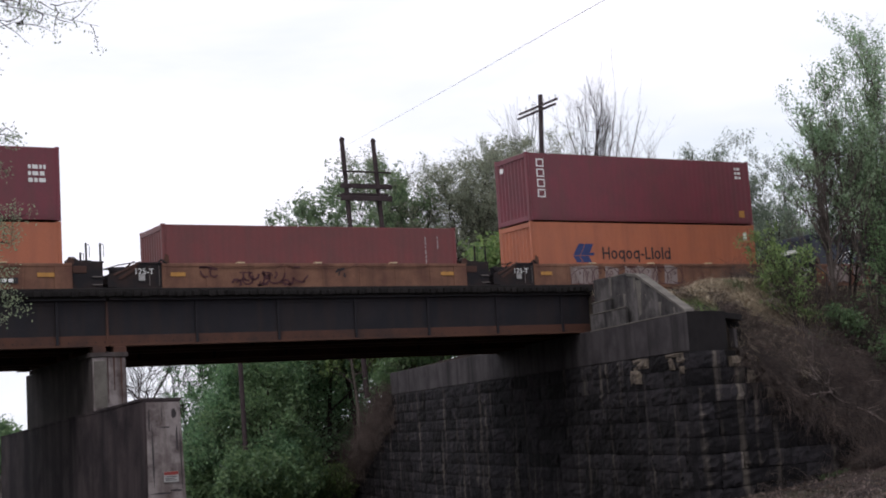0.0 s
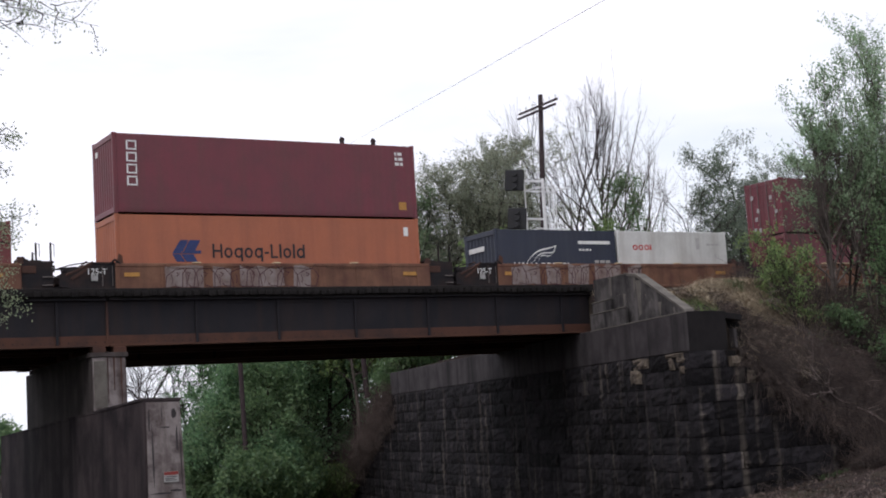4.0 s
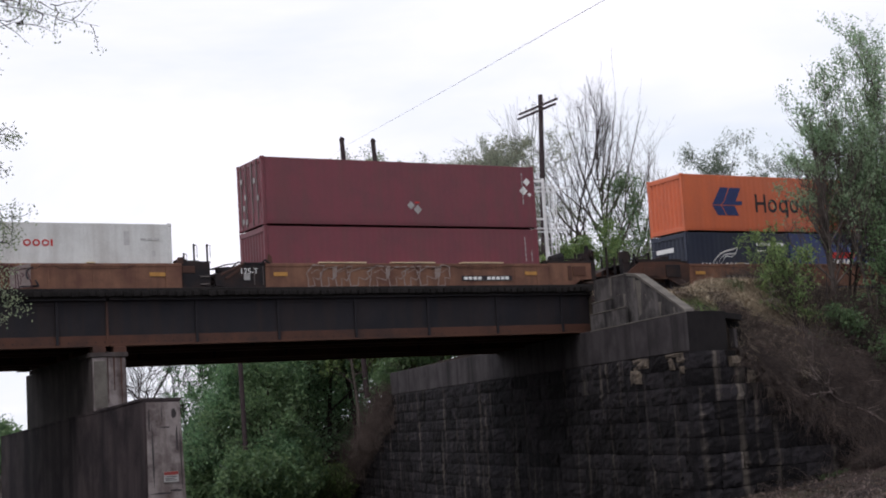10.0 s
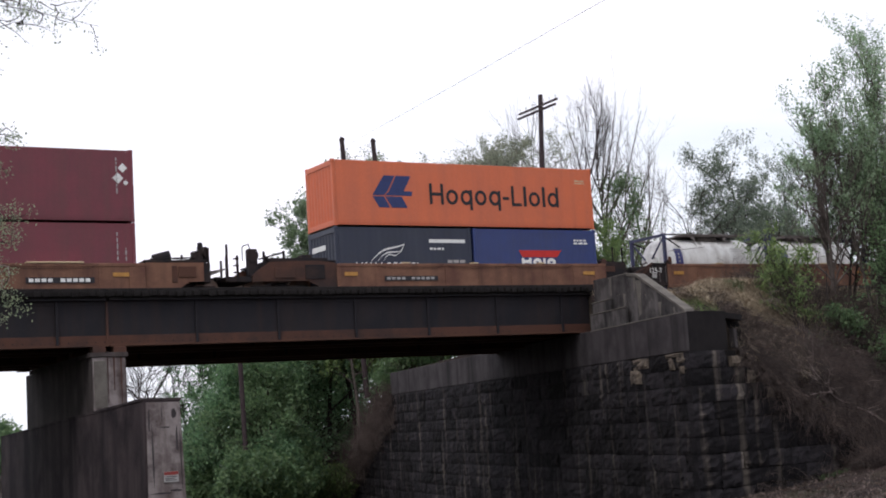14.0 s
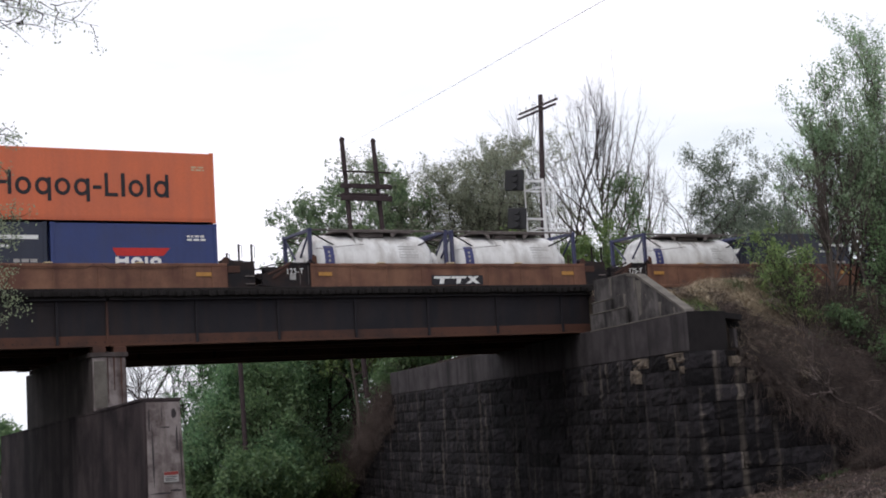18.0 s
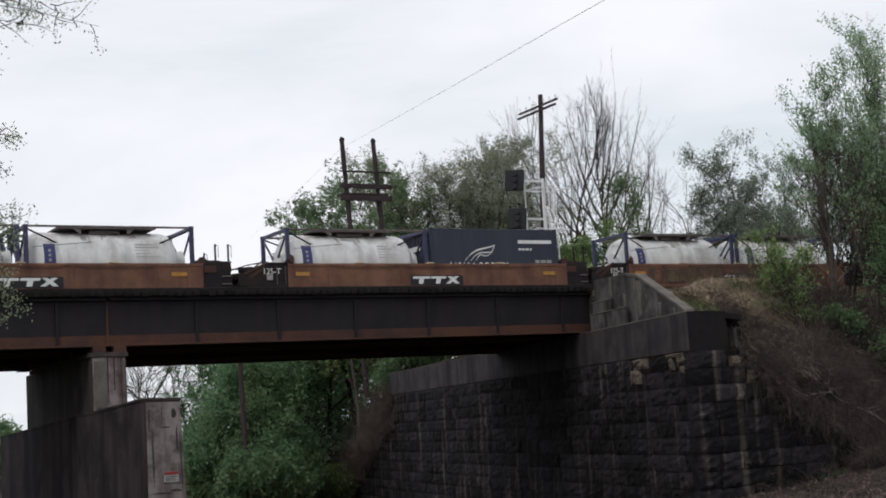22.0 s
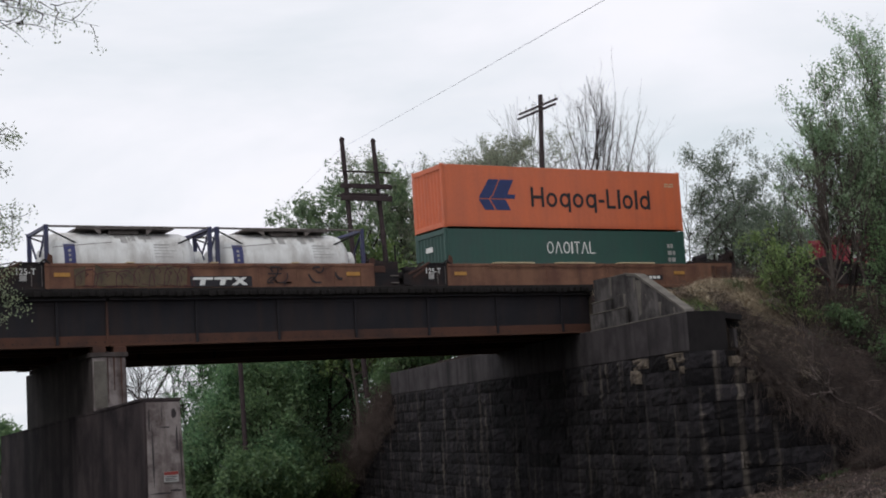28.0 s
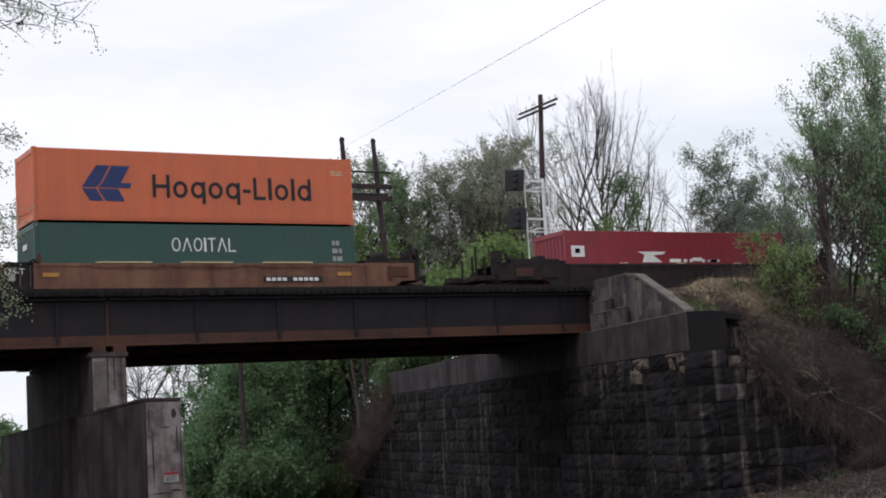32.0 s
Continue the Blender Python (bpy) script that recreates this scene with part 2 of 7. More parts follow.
leaf_dusk = foliage("dull_grey_green_leaves", (0.185, 0.235, 0.18), (0.10, 0.135, 0.108), (0.23, 0.27, 0.195), 0.55)
leaf_bank = foliage("mid_green_leaves", (0.205, 0.345, 0.17), (0.12, 0.21, 0.105), (0.27, 0.39, 0.19), 0.65)
# darker copy of the greens: shade is put into the leaf colour
leaf_shade = foliage("shaded_green_leaves", (0.10, 0.185, 0.08), (0.05, 0.10, 0.05), (0.16, 0.235, 0.10))
leaf_under = foliage("lush_green_leaves", (0.135, 0.255, 0.13), (0.07, 0.145, 0.078), (0.19, 0.31, 0.15), 0.55)
leaf_blue = foliage("blue_green_broad_leaves", (0.175, 0.255, 0.145), (0.09, 0.14, 0.085), (0.23, 0.31, 0.16), 0.55)


# ---------------------------------------------------------------- mesh helpers
class Shape:
    """Collects faces for one mesh."""

    def __init__(self):
        self.v, self.f = [], []

    def quad_ring(self, pts):
        k = len(self.v)
        self.v += pts
        return k

    def box(self, x0, x1, y0, y1, z0, z1, bevel=0.0, turn=None):
        if bevel <= 0:
            pts = [(x, y, z) for z in (z0, z1) for y in (y0, y1) for x in (x0, x1)]
            faces = [(0, 2, 3, 1), (4, 5, 7, 6), (0, 1, 5, 4), (2, 6, 7, 3), (0, 4, 6, 2), (1, 3, 7, 5)]
        else:
            b = bevel
            pts, idx = [], {}
            xs, ys, zs = ((x0, x0 + b), (x1, x1 - b)), ((y0, y0 + b), (y1, y1 - b)), ((z0, z0 + b), (z1, z1 - b))
            for i in (0, 1):
                for j in (0, 1):
                    for l in (0, 1):
                        for a in range(3):
                            idx[i, j, l, a] = len(pts)
                            pts.append((xs[i][0 if a == 0 else 1], ys[j][0 if a == 1 else 1], zs[l][0 if a == 2 else 1]))
            faces = []
            for i in (0, 1):
                q = [idx[i, 0, 0, 0], idx[i, 1, 0, 0], idx[i, 1, 1, 0], idx[i, 0, 1, 0]]
                faces.append(tuple(q if i else q[::-1]))
                q = [idx[0, i, 0, 1], idx[1, i, 0, 1], idx[1, i, 1, 1], idx[0, i, 1, 1]]
                faces.append(tuple(q[::-1] if i else q))
                q = [idx[0, 0, i, 2], idx[1, 0, i, 2], idx[1, 1, i, 2], idx[0, 1, i, 2]]
                faces.append(tuple(q if i else q[::-1]))
            for i in (0, 1):
                for j in (0, 1):
                    s = i == j
                    q = (idx[i, j, 0, 0], idx[i, j, 0, 1], idx[i, j, 1, 1], idx[i, j, 1, 0])
                    faces.append(q if s else q[::-1])
                    q = (idx[i, 0, j, 0], idx[i, 0, j, 2], idx[i, 1, j, 2], idx[i, 1, j, 0])
                    faces.append(q[::-1] if s else q)
                    q = (idx[0, i, j, 1], idx[0, i, j, 2], idx[1, i, j, 2], idx[1, i, j, 1])
                    faces.append(q if s else q[::-1])
                    for l in (0, 1):
                        q = (idx[i, j, l, 0], idx[i, j, l, 1], idx[i, j, l, 2])
                        faces.append(q if (i + j + l) % 2 else q[::-1])
        if turn is not None:
            pts = [tuple(turn @ Vector(p)) for p in pts]
        self.add(pts, faces)
        return self

    def add(self, pts, faces):
        k = len(self.v)
        self.v += pts
        self.f += [tuple(i + k for i in face) for face in faces]
        return self

    def prism(self, pts, way):
        """A flat outline (3D points) pushed along way."""
        n, w = len(pts), Vector(way)
        a = [Vector(p) for p in pts]
        self.add([tuple(p) for p in a] + [tuple(p + w) for p in a],
                 [tuple(range(n))[::-1], tuple(range(n, 2 * n))] + [(i, (i + 1) % n, n + (i + 1) % n, n + i) for i in range(n)])
        return self

    def tube(self, p, q, r0, r1=None, sides=8, caps=True):
        p, q = Vector(p), Vector(q)
        r1 = r0 if r1 is None else r1
        d = (q - p).normalized()
        u = d.orthogonal().normalized()
        w = d.cross(u)
        pts = []
        for c, r in ((p, r0), (q, r1)):
            for i in range(sides):
                a = 2 * math.pi * i / sides
                pts.append(tuple(c + u * (r * math.cos(a)) + w * (r * math.sin(a))))
        faces = [(i, (i + 1) % sides, sides + (i + 1) % sides, sides + i) for i in range(sides)]
        if caps:
            faces += [tuple(range(sides))[::-1], tuple(range(sides, 2 * sides))]
        self.add(pts, faces)
        return self

    def lathe(self, rings, axis_point, sides=28):
        """Rings (x, radius) round an x axis through axis_point (y, z)."""
        pts, faces = [], []
        for x, r in rings:
            for i in range(sides):
                a = 2 * math.pi * i / sides
                pts.append((x, axis_point[0] + r * math.cos(a), axis_point[1] + r * math.sin(a)))
        for k in range(len(rings) - 1):
            for i in range(sides):
                j = (i + 1) % sides
                faces.append((k * sides + i, k * sides + j, (k + 1) * sides + j, (k + 1) * sides + i))
        faces += [tuple(range(sides)), tuple(range((len(rings) - 1) * sides, len(rings) * sides))[::-1]]
        self.add(pts, faces)
        return self

    def mesh(self, name, material, smooth=False):
        me = bpy.data.meshes.new(name)
        me.from_pydata(self.v, [], self.f)
        if smooth:
            me.polygons.foreach_set("use_smooth", [True] * len(me.polygons))
        me.materials.append(material)
        me.update()
        return me


def part(name, shape, material, parent=None, label="", smooth=False):
    """One mesh object, under a thing or a part."""
    data = shape.mesh(name, material, smooth) if isinstance(shape, Shape) else shape
    ob = new(name, data)
    if parent:
        ob.parent = parent
    if label:
        tagged(ob, label)
    return ob


def thing(name, label, category, group="", kind=""):
    return tagged(new(name), label, category, group, kind)


def array_mesh(name, verts, faces, material, smooth=False):
    """A mesh from numpy arrays; faces all with the same number of corners."""
    me = bpy.data.meshes.new(name)
    n, k = faces.shape
    me.vertices.add(len(verts))
    me.vertices.foreach_set("co", verts.astype(np.float32).ravel())
    me.loops.add(n * k)
    me.loops.foreach_set("vertex_index", faces.astype(np.int32).ravel())
    me.polygons.add(n)
    me.polygons.foreach_set("loop_start", np.arange(0, n * k, k, dtype=np.int32))
    if smooth:
        me.polygons.foreach_set("use_smooth", np.ones(n, dtype=bool))
    me.materials.append(material)
    me.update(calc_edges=True)
    me.validate()
    return me


# ---------------------------------------------------------------- ground and embankment
SKEW = 0.249                      # the abutment's face leans off square by 14 degrees
COR_X, COR_Y = 30.8, -11.57       # its outer corner
CAP_TOP, CAP_LOW, FOOT = 4.75, 3.42, -1.15
RAIL_TOP, TRACK_Y = 6.40, 1.219
WALL_END = 28.5


def face_x(y):
    return COR_X + SKEW * (y - COR_Y)


def smooth(a, b, x):
    x = np.clip((x - a) / (b - a), 0, 1)
    return x * x * (3 - 2 * x)


def ground_height(x, y):
    """Road cutting, rail embankments on both sides, a rise towards the camera."""
    low = np.interp(y, [-46.0, -22.0, -12.5, -6.0, 3.0, 40.0], [0.0, -1.1, -1.25, -2.0, -3.3, -3.4]) + 3.4 * smooth(60, 400, np.hypot(x, y))
    low = low + (0.9 * smooth(30, 42, x) - 0.3) * smooth(-8, -12, y) * smooth(-24, -16, y) * smooth(20, 30, x)
    u = x - (COR_X + SKEW * (y - COR_Y))
    slope = np.interp(y, [-15.2, -13.2, -3.6, 10.2, 14.0, 60.0, 130.0], [-1.15, -0.75, 6.12, 6.12, 5.2, 4.6, -0.5])
    held = np.interp(y, [-11.9, -11.2, -9.0, -7.0, -3.4, -2.3, 9.9, 12.0, 60.0], [4.5, 4.66, 5.6, 6.15, 6.42, 6.2, 6.12, 5.0, 4.4])
    held = held - 0.48 * smooth(4.6, 2.8, u - 0.55 * (y + 6.0)) * smooth(-10.5, -8.0, y) * smooth(-2.5, -3.3, y)   # hollow behind the parapet
    edge = np.interp(y, [-11.5, -7.0], [1.8, 9.0])
    east = held + (slope - held) * np.clip((u - edge) / 5.0, 0, 1) ** 0.8
    east = np.where(y < COR_Y + 0.35, low + (slope - low) * smooth(6.0, 13.0, u), east)
    lip = np.interp(x, [32.85, 33.1, 33.9, 34.9, 36.2, 38.2, 42.0, 50.0], [4.6, 2.9, 2.5, 2.1, 1.7, 0.9, -0.2, -0.4])
    east = np.minimum(east, np.maximum(low, lip + np.maximum(0, y - COR_Y) * 1.05))
    west_slope = np.interp(y, [-16.0, -14.0, -3.6, 10.2, 22.0], [-1.15, -0.9, 6.12, 6.12, -1.15])
    h = np.where((u > 0.62) & (y < WALL_END + 100), np.maximum(low, east), low)
    cone = 3.75 - 0.37 * (y - WALL_END) + np.where(u > 0.6, 1.5 * (u - 0.6), 14.0 * (u - 0.6))
    h = np.where(y > WALL_END, np.maximum(low, np.minimum(east, cone)), h)
    w = smooth(-23.5, -24.2, x)
    return h + np.maximum(0, west_slope - low) * w


def ground():
    us = np.unique(np.concatenate([np.arange(-60, -8.1, 2.0), np.arange(-8, 0.2, 0.8), [0.3, 0.6, 0.64, 1.2], np.arange(1.8, 16, 0.7), np.arange(16, 60, 3.0),
                                   np.arange(60, 200, 12.0), np.array([-2600, -900, -400, -200, -120, -80, -56.5, -55.0, 260, 400, 900, 2600])]))
    ys = np.unique(np.concatenate([np.arange(-60, -18, 2.5), np.arange(-18, 14, 0.7), np.arange(14, 70, 1.5), [WALL_END - 0.02, WALL_END + 0.02], np.arange(70, 200, 12.0),
                                   np.array([COR_Y + 0.33, COR_Y + 0.36, -2600, -900, -400, -200, -100, 300, 600, 1200, 2600])]))
    U, Y = np.meshgrid(us, ys)
    X = U + COR_X + SKEW * (np.clip(Y, -60, 70) - COR_Y)
    Z = ground_height(X, Y)
    rng = np.random.default_rng(3)
    Z = Z + rng.normal(0, 0.05, Z.shape) * (np.abs(U) > 1.5)
    v = np.stack([X, Y, Z], -1).reshape(-1, 3)
    n, m = len(ys), len(us)
    i = (np.arange(n - 1)[:, None] * m + np.arange(m - 1)).ravel()
    return tagged(new("ground", array_mesh("ground", v, np.stack([i, i + 1, i + m + 1, i + m], -1), earth, True)),
                  "brown leaf-littered earth with rough grass", "ground", kind="structure")


ground()


# ---------------------------------------------------------------- track
def track():
    bed = Shape()
    for x0, x1 in ((34.9, 190), (-150, -24.6)):
        bed.prism([(x0, -2.3, 6.0), (x0, -1.4, 6.27), (x0, 3.9, 6.27), (x0, 4.8, 6.0)], (x1 - x0, 0, 0))
    bed.box(-24.6, 34.9, -1.75, 7.6, 6.05, 6.27)
    tagged(new("ballast", bed.mesh("ballast", ballast_mat)), "grey crushed-stone ballast bed under the rails", "ballast", kind="structure")
    rails = thing("railway_track", "rusty steel rails on dark timber sleepers", "railway track", kind="structure")
    for side in (-0.7525, 0.7525):
        y = TRACK_Y + side
        s = Shape()
        s.box(-150, 190, y - 0.037, y + 0.037, RAIL_TOP - 0.045, RAIL_TOP, 0.008)
        s.box(-150, 190, y - 0.009, y + 0.009, RAIL_TOP - 0.16, RAIL_TOP - 0.045)
        s.box(-150, 190, y - 0.07, y + 0.07, RAIL_TOP - 0.18, RAIL_TOP - 0.155)
        part("rail", s, rail_steel, rails)
    tie = Shape().box(-0.11, 0.11, -1.3, 1.3, -0.09, 0.03, 0.012).mesh("sleeper", timber)
    rest = Shape()
    for i in range(int(340 / 0.55)):
        x = -150 + i * 0.55
        if 10 < x < 62:
            ob = part("sleeper", tie, timber, rails)
            ob.location = (x, TRACK_Y, RAIL_TOP - 0.2)
        else:
            rest.box(x - 0.11, x + 0.11, TRACK_Y - 1.3, TRACK_Y + 1.3, RAIL_TOP - 0.29, RAIL_TOP - 0.17)
    tagged(part("sleepers", rest, timber, rails), kind="stuff")


track()


# ---------------------------------------------------------------- bridge
BR_TOP, BR_LOW = 6.56, 4.80
PIER_X = 14.15


def girder(parent, x0, x1, y, low, first, step):
    """A riveted plate girder along x, its web at y, with stiffeners on both sides."""
    g = part("girder", Shape().box(x0, x1, y - 0.009, y + 0.009, low + 0.03, 6.34), girder_steel, parent, "black riveted plate girder with a rusty bottom flange")
    part("top_flange", Shape().box(x0, x1, y - 0.2, y + 0.2, 6.30, 6.34, 0.006), girder_steel, g)
    # rust is real on the near girder; on inner ones it lifts the dark underside
    part("bottom_flange", Shape().box(x0, x1, y - 0.21, y + 0.21, low - 0.035, low + 0.03, 0.006), flange_steel, g)
    part("flange_angle", Shape().box(x0, x1, y - 0.035, y - 0.01, low + 0.03, low + 0.34, 0.005), flange_steel, g)
    part("flange_angle", Shape().box(x0, x1, y - 0.03, y - 0.01, 6.15, 6.30, 0.005), girder_steel, g)
    bar = Shape().box(-0.045, 0.045, -0.085, -0.01, low + 0.05, 6.28, 0.006).mesh("stiffener", girder_steel)
    x = first
    while x < x1 - 0.1:
        if x > x0 + 0.05:
            o = part("stiffener", bar, girder_steel, g)
            o.location = (x, y, 0)
        x += step
    rivets = Shape()
    if y < 0:
        x = x0 + 0.15
        while x < x1:
            for z in (low + 0.12, 6.22):
                rivets.box(x - 0.018, x + 0.018, y - 0.052, y - 0.03, z - 0.018, z + 0.018, 0.008)
            x += 0.3
        tagged(part("rivets", rivets, girder_steel, g), kind="stuff")
    return g


def bridge():
    br = thing("railway_bridge", "black steel plate-girder railway bridge with rusty flanges", "bridge", kind="structure")
    for x0, x1 in ((-24.2, PIER_X - 0.03), (PIER_X + 0.03, 34.0)):
        for y in (-2.0, 0.45, 2.0, 4.4, 6.0, 7.9):
            girder(br, x0, x1 if x0 < 0 else face_x(y) + 0.78, y, BR_LOW - (0.16 if y > 3 else 0), PIER_X + 0.08 if x0 > 0 else x0 + 0.2, 3.04)
        s = Shape()
        k = x0 + 1.2
        while k < x1:
            s.box(k - 0.05, k + 0.05, -1.9, 7.8, 5.0, 5.25)
            k += 3.04
        # rust tone stands in for light on the dark underside
        part("cross_frames", s, flange_steel, br)
        xa, xb = (x1, x1) if x0 < 0 else (face_x(-2.15) + 0.8, face_x(8.05) + 0.8)
        part("deck_plate", Shape().prism([(x0, -2.15, 6.342), (xa, -2.15, 6.342), (xb, 8.05, 6.342), (x0, 8.05, 6.342)], (0, 0, 0.078)), timber, br)
    curb = Shape().box(-24.2, 34.0, -2.2, -1.98, 6.425, 6.70, 0.02)
    part("deck_curb", curb, timber, br, "dark timber deck kerb")
    part("deck_curb", Shape().box(-24.2, 34.0, 7.85, 8.05, 6.425, 6.70, 0.02), timber, br)
    post = Shape().box(-0.09, 0.09, -0.33, 0.0, -0.16, 0.02, 0.015).mesh("deck_timber", timber)
    for i in range(110):
        x = 1.0 + i * 0.3
        if x < 33.8:
            o = part("deck_timber", post, timber, br)
            o.location = (x, -2.02, 6.57 + random.uniform(-0.02, 0.02))
    for y in (-2.0, 0.45, 2.0, 4.4, 6.0, 7.9):
        for x in (PIER_X - 0.35, PIER_X + 0.35):
            part("bearing", Shape().box(x - 0.22, x + 0.22, y - 0.24, y + 0.24, 4.56, BR_LOW - (0.197 if y > 3 else 0.036), 0.015), flange_steel, br)
    part("splice_plate", Shape().box(PIER_X - 0.04, PIER_X + 0.04, -2.06, -2.012, BR_LOW, 6.28, 0.01), flange_steel, br, "rusty joint plate between the spans")


bridge()


def along(y0, y1, d0, d1, z0, z1, bevel=0.0):
    """A block that follows the abutment face: y0..y1 along it, d0..d1 into the bank."""
    s = Shape().box(d0, d1, y0, y1, z0, z1, bevel)
    s.v = [(face_x(y) + x, y, z) for x, y, z in s.v]
    return s


def rough_block(r):
    """A quarry-faced block of unit size, its rough face towards -y."""
    nx, nz = 7, 5
    s = Shape()
    pts = []
    for j in range(nz):
        for i in range(nx):
            rim = i in (0, nx - 1) or j in (0, nz - 1)
            y = -0.40 + r.uniform(-0.05, 0.05) if rim else -0.5 + r.uniform(-0.12, 0.10)
            pts.append((-0.5 + i / (nx - 1) + r.uniform(-0.02, 0.02), y, -0.5 + j / (nz - 1) + r.uniform(-0.035, 0.035)))
    back = len(pts)
    pts += [(-0.5, 0.5, -0.5), (0.5, 0.5, -0.5), (0.5, 0.5, 0.5), (-0.5, 0.5, 0.5)]
    faces = [(j * nx + i, j * nx + i + 1, (j + 1) * nx + i + 1, (j + 1) * nx + i) for j in range(nz - 1) for i in range(nx - 1)]
    faces += [tuple(range(nx))[::-1] + (back, back + 1), tuple((nz - 1) * nx + i for i in range(nx)) + (back + 2, back + 3)]
    faces += [tuple(j * nx for j in range(nz)) + (back + 3, back), tuple(j * nx + nx - 1 for j in range(nz))[::-1] + (back + 1, back + 2)]
    return s.add(pts, faces)


def abutment():
    course, back = 0.57, 1.54            # height of a course; how far each one steps back at the far end
    ab = thing("abutment", "soot-black stone abutment with a stained concrete cap", "abutment", kind="structure")
    part("core", along(COR_Y + 0.1, WALL_END, 0.07, 1.25, -4.5, CAP_LOW - 0.01), mortar, ab)
    for k in range(1, 10):
        part("core", along(WALL_END + (k - 1) * back, WALL_END + k * back, 0.07, 1.25, -4.5, CAP_LOW - k * course), mortar, ab)
    part("cap_edge", along(COR_Y + 0.02, -3.3, -0.012, 0.05, CAP_TOP - 0.035, CAP_TOP + 0.008, 0.01), coping_concrete, ab, "pale edge of the cap")
    part("cap", along(COR_Y, WALL_END, 0.0, 1.3, CAP_LOW, CAP_TOP, 0.03), dark_concrete, ab, "dark stained concrete cap")
    # parapet with its stepped foot and its sloping end, on the cap
    prof = [(-3.3, 4.752), (-11.0, 4.752), (-11.0, 4.80), (-7.3, 6.42), (-6.62, 6.52), (-6.5, 6.59), (-4.7, 6.69), (-3.3, 6.74)]
    s = Shape()
    s.prism([(face_x(y) + 0.33, y, z) for y, z in prof][::-1], (0.34, 0, 0))
    part("parapet", s, parapet_concrete, ab, "weathered concrete parapet, streaked dark")
    c = Shape()
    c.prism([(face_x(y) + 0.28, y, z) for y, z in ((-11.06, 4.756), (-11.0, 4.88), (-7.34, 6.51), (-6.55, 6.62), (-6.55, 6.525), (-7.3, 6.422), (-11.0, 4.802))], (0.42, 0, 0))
    part("coping", c, coping_concrete, ab, "pale sloping concrete coping")
    part("shelf_edge", along(-6.4, -4.75, 0.31, 0.45, 6.62, 6.66, 0.01), coping_concrete, ab)
    part("step", along(-5.1, -3.3, 0.18, 0.34, 4.752, 5.80, 0.02), parapet_concrete, ab)
    part("step", along(-6.65, -3.3, 0.05, 0.19, 4.752, 5.35, 0.02), parapet_concrete, ab)
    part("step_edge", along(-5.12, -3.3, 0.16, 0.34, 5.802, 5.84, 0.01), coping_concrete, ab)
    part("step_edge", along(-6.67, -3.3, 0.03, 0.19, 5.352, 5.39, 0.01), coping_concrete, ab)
    for y, z0, z1, w in ((-7.45, 4.95, 6.25, 0.24), (-7.1, 5.9, 6.4, 0.12), (-9.1, 4.8, 5.3, 0.14), (-6.15, 5.4, 5.9, 0.12), (-4.95, 5.9, 6.62, 0.12), (-10.2, 4.77, 5.0, 0.1)):
        pts = [(y - w, z1), (y + w, z1 + 0.02), (y + w * 0.7, (z0 + z1) / 2), (y + w * 0.5, z0), (y - w * 0.4, z0 + 0.08), (y - w * 0.6, (z0 + z1) / 2 + 0.1)]
        part("lime_stain", Shape().prism([(face_x(a) + 0.328, a, b) for a, b in pts], (-0.004, 0, 0)), coping_concrete, ab)
    part("backwall", along(-3.25, 9.0, 0.85, 1.3, 4.752, 6.40), dark_concrete, ab)
    # wing wall along the foot of the bank, its top stepping down
    wing = part("wing_core", Shape().box(COR_X + 0.4, 42.0, COR_Y + 0.07, COR_Y + 0.9, -2.4, -0.6), mortar, ab)
    steps = [(e, CAP_LOW - k * course) for k, e in enumerate((32.9, 33.5, 34.3, 35.3, 36.6, 38.4, 42.0))]
    x0 = COR_X + 0.4
    for x1, top in steps:
        part("wing_core", Shape().box(x0, x1, COR_Y + 0.07, COR_Y + 0.9, -1.0, top - 0.02), mortar, ab)
        x0 = x1
    part("wing_cap", Shape().prism([(COR_X + 0.05, COR_Y - 0.01, CAP_LOW), (32.5, COR_Y - 0.01, CAP_LOW), (32.5, COR_Y + 0.9, CAP_LOW), (COR_X + 0.05 + SKEW * 0.91, COR_Y + 0.9, CAP_LOW)], (0, 0, CAP_TOP - 0.004 - CAP_LOW)), blackish_concrete, ab, "near-black end face of the cap")
    part("broken_end", Shape().box(32.5, 33.5, COR_Y + 0.45, COR_Y + 0.9, CAP_LOW - 0.3, 4.55), mortar, ab)
    part("broken_slab", Shape().prism([(32.5, COR_Y + 0.02, 4.5), (33.35, COR_Y + 0.1, 4.42), (33.55, COR_Y + 0.9, 4.42), (32.5, COR_Y + 0.9, 4.5)], (0, 0, 0.2)), blackish_concrete, ab, "cracked overhanging slab end")
    part("broken_slab", Shape().prism([(32.92, COR_Y + 0.08, 3.5), (33.02, COR_Y + 0.06, 3.5), (33.06, COR_Y + 0.12, 4.1), (32.96, COR_Y + 0.14, 4.15)], (0, 0.3, 0)), dark_concrete, ab)
    # courses of squared blocks on both faces
    rng = random.Random(11)
    shared = []
    for k in range(10):
        r = random.Random(50 + k)
        s = rough_block(r)
        shared.append((s.mesh("stone_block", stone), s.mesh("stone_block", pale_stone)))
    angle = math.atan2(-1.0, -SKEW)
    # pale patched stones set into the top courses
    for y0, y1, z0, z1, k in ((-8.45, -7.2, 3.02, 3.38, 0), (-7.8, -6.9, 2.5, 3.0, 1), (-11.35, -9.9, 3.26, 3.40, 2), (-10.55, -10.15, 2.86, 3.28, 3), (-11.45, -10.75, 3.06, 3.27, 4), (-11.3, -10.9, 2.7, 2.95, 6)):
        ob = part("pale_stone", shared[k][1], pale_stone, ab)
